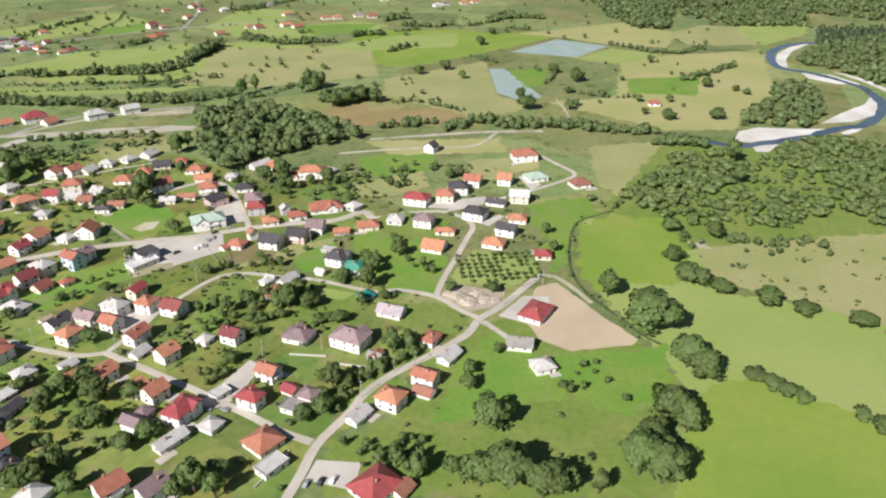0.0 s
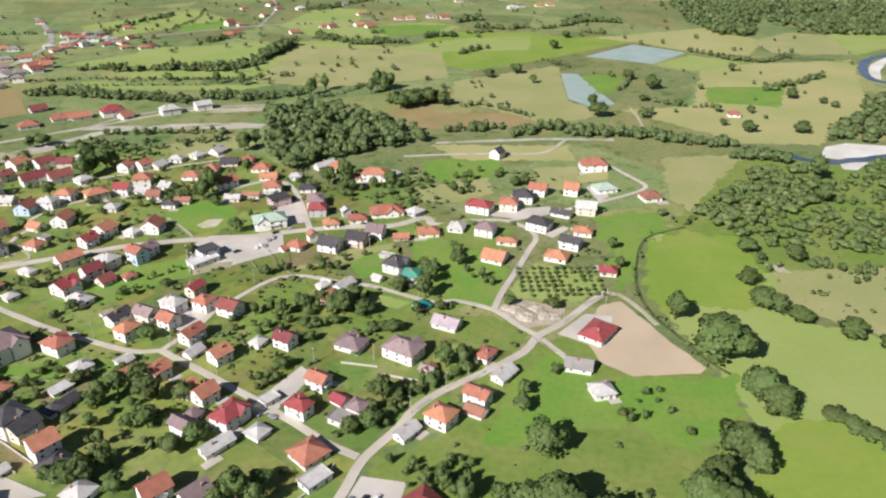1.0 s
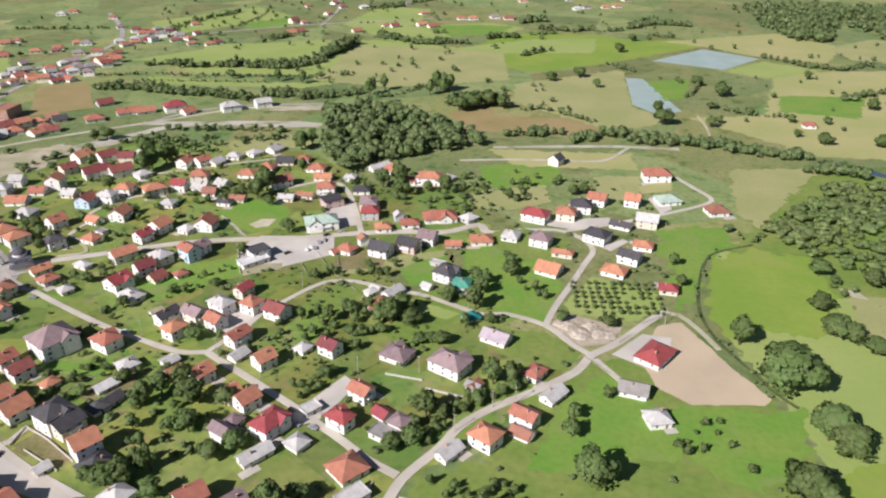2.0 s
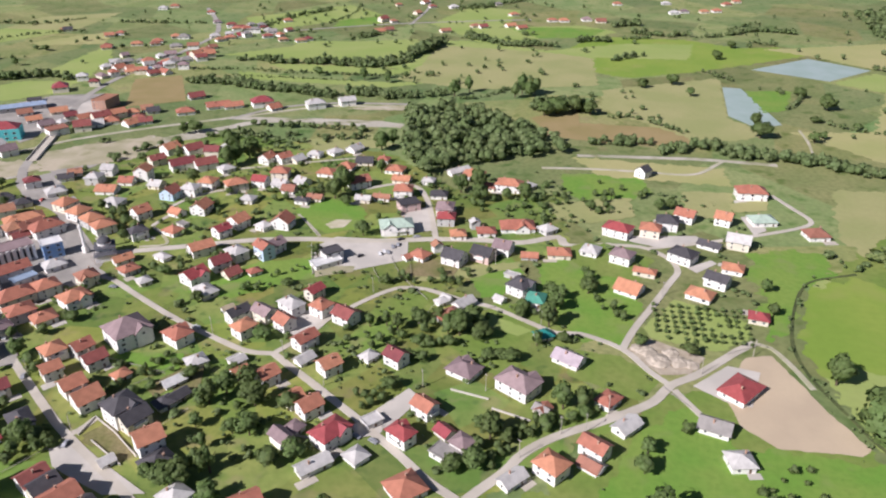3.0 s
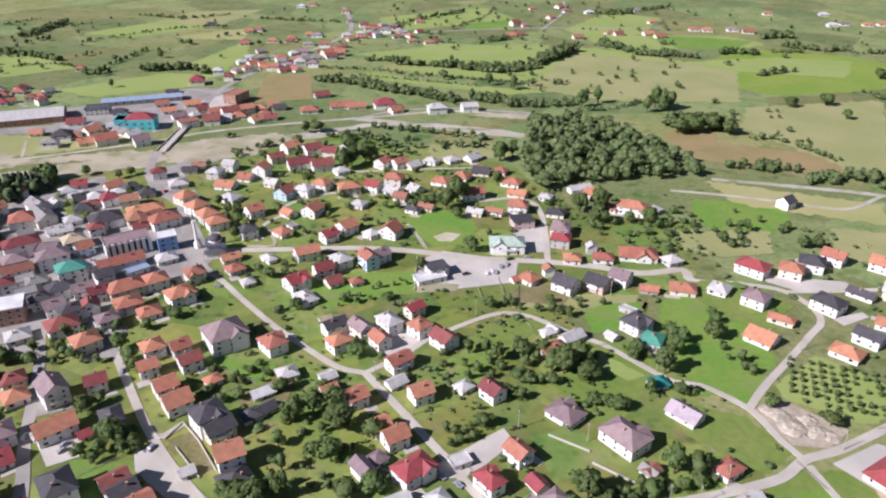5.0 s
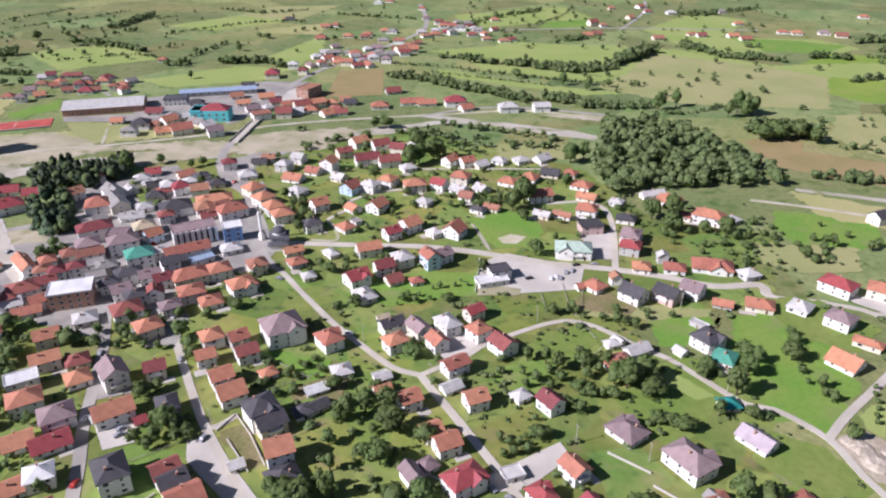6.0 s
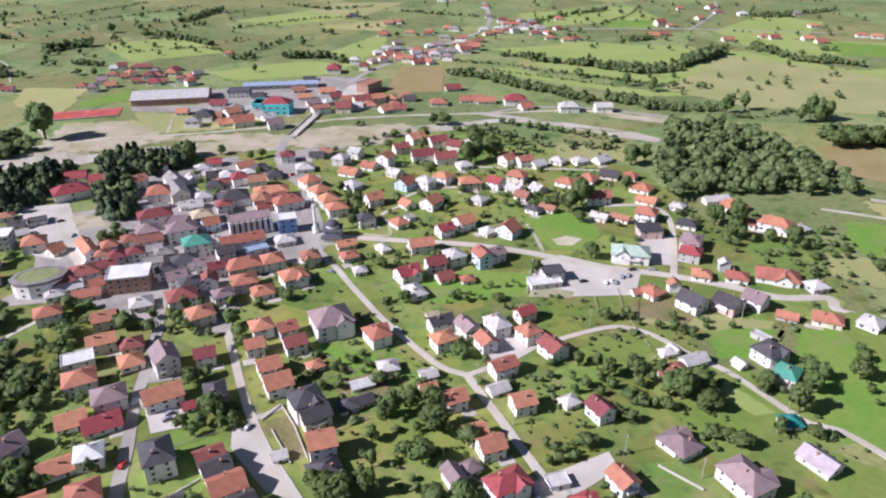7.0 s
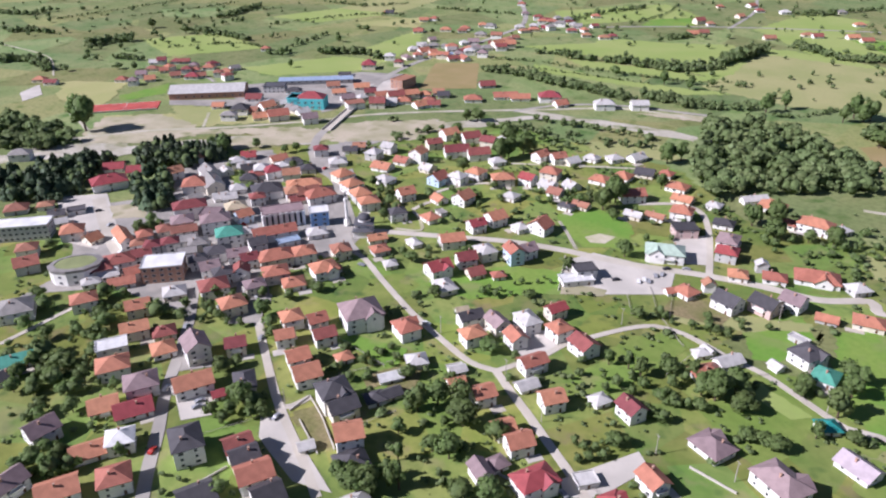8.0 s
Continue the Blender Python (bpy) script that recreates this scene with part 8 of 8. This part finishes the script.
garden_wall([(-68.2, 198.5), (-60.7, 211.3), (-59.3, 217.3)])
garden_wall([(-189.3, 386.3), (-172.2, 353.5)])
fence([(-202.9, 237.3), (-192.1, 259.4)])
fence([(-213.9, 180.8), (-205.9, 200.1)])
fence([(-173.7, 222.5), (-169, 235.8)])
fence([(-143.8, 370.4), (-133.4, 355.7)])
fence([(-128.3, 387), (-118, 362.4)])
fence([(-91.9, 250.4), (-79.2, 245)])
fence([(-215.2, 420.8), (-191.2, 397.8)])
fence([(-223.1, 255.3), (-192.9, 253.5)])
fence([(40.7, 342.6), (55.1, 354.4)])
fence([(14.2, 308.5), (24.6, 298.5)])
fence([(-139.2, 385), (-124.1, 363.6)])
fence([(-98.8, 346.6), (-100.8, 324.1)])
fence([(-77.4, 341.5), (-69.4, 350.8)])
fence([(-126.6, 366.4), (-104.5, 347.2)])
utility_pole(-44.2, 340.0, 60)
utility_pole(-191.7, 287.9, 151)
utility_pole(-83.1, 278.8, 139)
utility_pole(-123.4, 267.0, 33)
utility_pole(-6.3, 284.7, 94)
utility_pole(-22.6, 267.0, 154)
utility_pole(-13.5, 271.3, 121)
utility_pole(-35.2, 249.4, 160)
utility_pole(-57.0, 284.2, 148)
utility_pole(-133.5, 346.2, 16)
utility_pole(-80.2, 394.4, 155)
utility_pole(-150.1, 280.7, 3)
utility_pole(-370.3, 366.5, 120)
utility_pole(-248.1, 234.2, 66)
utility_pole(-203.9, 210.5, 141)
utility_pole(29.2, 323.7, 59)
utility_pole(9.9, 386.5, 49)
utility_pole(51.6, 344.8, 120)
car(-146.2, 386.5, 121, "white")
car(-144.8, 389.9, 121, "white")
car(-142.3, 389.8, 121, "grey")
car(-142.4, 397.3, 121, "grey")
car(-140.3, 400.6, 101, "grey")
car(-155.7, 380.8, 51, "dark")
car(-141.3, 407.7, 51, "dark")
car(-49.8, 200.5, 70, "grey")
car(-44.8, 201.4, 70, "dark")
car(-40.5, 202.2, 70, "white")
car(-231.4, 190.7, 71, "grey")
car(-229.2, 188.0, 71, "grey")
car(-395.5, 240.2, 111, "white")
car(-416.3, 247.4, 111, "grey")
car(-377.5, 234.2, 111, "white")
car(-441.7, 253.0, 61, "dark")
car(-450.0, 251.6, 61, "white")
car(-248.7, 186.2, 121, "white")
car(-220.0, 163.9, 121, "red")
car(-344.2, 363.2, 101, "white")
car(-390.2, 391.0, 101, "red")
car(-265.9, 309.3, 11, "grey")
car(-201.2, 288.9, 6, "white")
car(-133.5, 414.2, 31, "grey")
car(-97.5, 241.7, 160, "grey")
car(-90.2, 241.1, 160, "grey")
car(-201.0, 204.2, 101, "grey")
car(-249.6, 232.9, 121, "grey")
car(-422.3, 410.4, 121, "grey")
car(-281.6, 254.1, 126, "white")
car(-283.3, 216.4, 121, "grey")
car(-373.3, 288.6, 41, "dark")
car(-355.7, 298.2, 41, "red")


def shrub_cover(count, poly, tall):
    """Low bushes and tufts over the gardens, too many to count."""
    rng = random.Random(count)
    xs, ys = [p[0] for p in poly], [p[1] for p in poly]
    near = {}
    for a, c, r in BUSY:
        for i in range(int((a - r) // 10), int((a + r) // 10) + 1):
            for j in range(int((c - r) // 10), int((c + r) // 10) + 1):
                near.setdefault((i, j), []).append((a, c, r))
    places = []
    for _ in range(count * 3):
        x, y = rng.uniform(min(xs), max(xs)), rng.uniform(min(ys), max(ys))
        if noise.noise((x * 0.035, y * 0.035, 3.0)) < -0.05 or not inside(x, y, poly):
            continue
        if any((x - a) ** 2 + (y - c) ** 2 < (r * 0.9 + 0.4) ** 2 for a, c, r in near.get((int(x // 10), int(y // 10)), ())):
            continue
        if any(m in BARE and inside(x, y, q) for m, q in PATCHES):
            continue
        h = tall * rng.uniform(0.3, 1.0) ** 1.5
        places.append((x, y, h, h * rng.uniform(1.4, 2.6)))
        if len(places) >= count:
            break
    thicket("shrubs", places, "wood_leaf", TUFT, "low green garden bushes and weeds between the houses")


BARE = ("sand", "paving", "concrete_yard", "lawn", "bright_meadow", "meadow", "ploughed", "rubble", "straw", "river_bank", "garden_soil")
TUFT = [leaf_cloud(90 + s, 3, 8, 0.36) for s in range(5)]
def bushes(count, poly, low, high):
    """Clumps of bushes and small trees filling the gardens, too many to count."""
    rng = random.Random(count + 5)
    xs, ys = [p[0] for p in poly], [p[1] for p in poly]
    places, tries = [], 0
    while len(places) < count and tries < count * 12:
        tries += 1
        x, y = rng.uniform(min(xs), max(xs)), rng.uniform(min(ys), max(ys))
        if noise.noise((x * 0.022, y * 0.022, 9.0)) < 0.08 or not inside(x, y, poly):
            continue
        h = rng.uniform(low, high)
        if free_at(x, y, h * 0.25) and not any(m in BARE and inside(x, y, q) for m, q in PATCHES):
            places.append((x, y, h, h * rng.uniform(0.9, 1.5)))
    thicket("garden_bushes", places, "wood_leaf", BUSH, "dense green bushes and small trees filling the gardens")


bushes(120, [(-381.8, 173.1), (-375.3, 261.9), (-299.6, 306.8), (-206.7, 359.1), (-157, 335.8), (-105.2, 343.9), (-85.3, 278.9), (-96.3, 240.9), (-238.3, 119.4)], 1.4, 3.8)
bushes(75, [(-370.3, 366.5), (-344.4, 545.2), (-244, 591.2), (-135.3, 482.6), (-63.3, 514.2), (-49.5, 453.5), (-116.5, 434.9), (-210.6, 419.6), (-276, 345.1)], 1.8, 4.5)
shrub_cover(1100, [(-450.6, 198.8), (-446, 303.5), (-385.7, 457.3), (-294, 550), (-141.5, 498.2), (-65, 522), (-16.8, 308.9), (-238.3, 119.4)], 1.5)
shrub_cover(450, [(-332.5, 516.9), (-126.8, 542.3), (48.6, 543), (77, 436.6), (17.1, 313.6), (-57.2, 194.1), (-156.4, 193.7)], 2.6)
shrub_cover(220, [(106.4, 403.5), (159.2, 419.8), (266.5, 404.1), (238.7, 314.5), (136.3, 336.2), (103.4, 271.7), (81.6, 194.6), (-45.3, 194.1), (-20, 233.5), (53.7, 275.8)], 2.4)


def rubble_heap(x, y, r, h, seed):
    """A low uneven heap of broken stone and earth."""
    rng = random.Random(seed)
    v, f, n = [], [], 12
    for j, (k, z) in enumerate(((1.0, -0.1), (0.8, 0.4), (0.5, 0.8), (0.2, 1.0))):
        v += [(r * k * math.cos(i * 2 * math.pi / n) * rng.uniform(0.75, 1.2), r * k * math.sin(i * 2 * math.pi / n) * rng.uniform(0.75, 1.2), h * z * rng.uniform(0.75, 1.15)) for i in range(n)]
        if j:
            f += [(n * j - n + i, n * j - n + (i + 1) % n, n * j + (i + 1) % n, n * j + i) for i in range(n)]
    f.append(tuple(range(3 * n, 4 * n)))
    ob = new("stone_mound", mesh("stone_mound", v, f, "rubble_stone"))
    ob.matrix_basis = pose(x, y, surface_z(x, y))
    return tagged(ob, "low heap of pale broken stone and earth", "rubble", "rubble heaps beside the lane")


material("rubble_stone", (0.52, 0.45, 0.36), (0.38, 0.33, 0.26), fine=0.8, broad=0.3, bump=0.25)
rubble_heap(5.5, 334.3, 5, 1.2, 0)
rubble_heap(11.9, 327.9, 6, 1.6, 1)
rubble_heap(20.0, 329.5, 5, 1.3, 2)
rubble_heap(1.8, 335.2, 4, 1.0, 3)
rubble_heap(16.2, 335.9, 4, 1.1, 4)
rubble_heap(24.6, 329.5, 4, 1, 5)
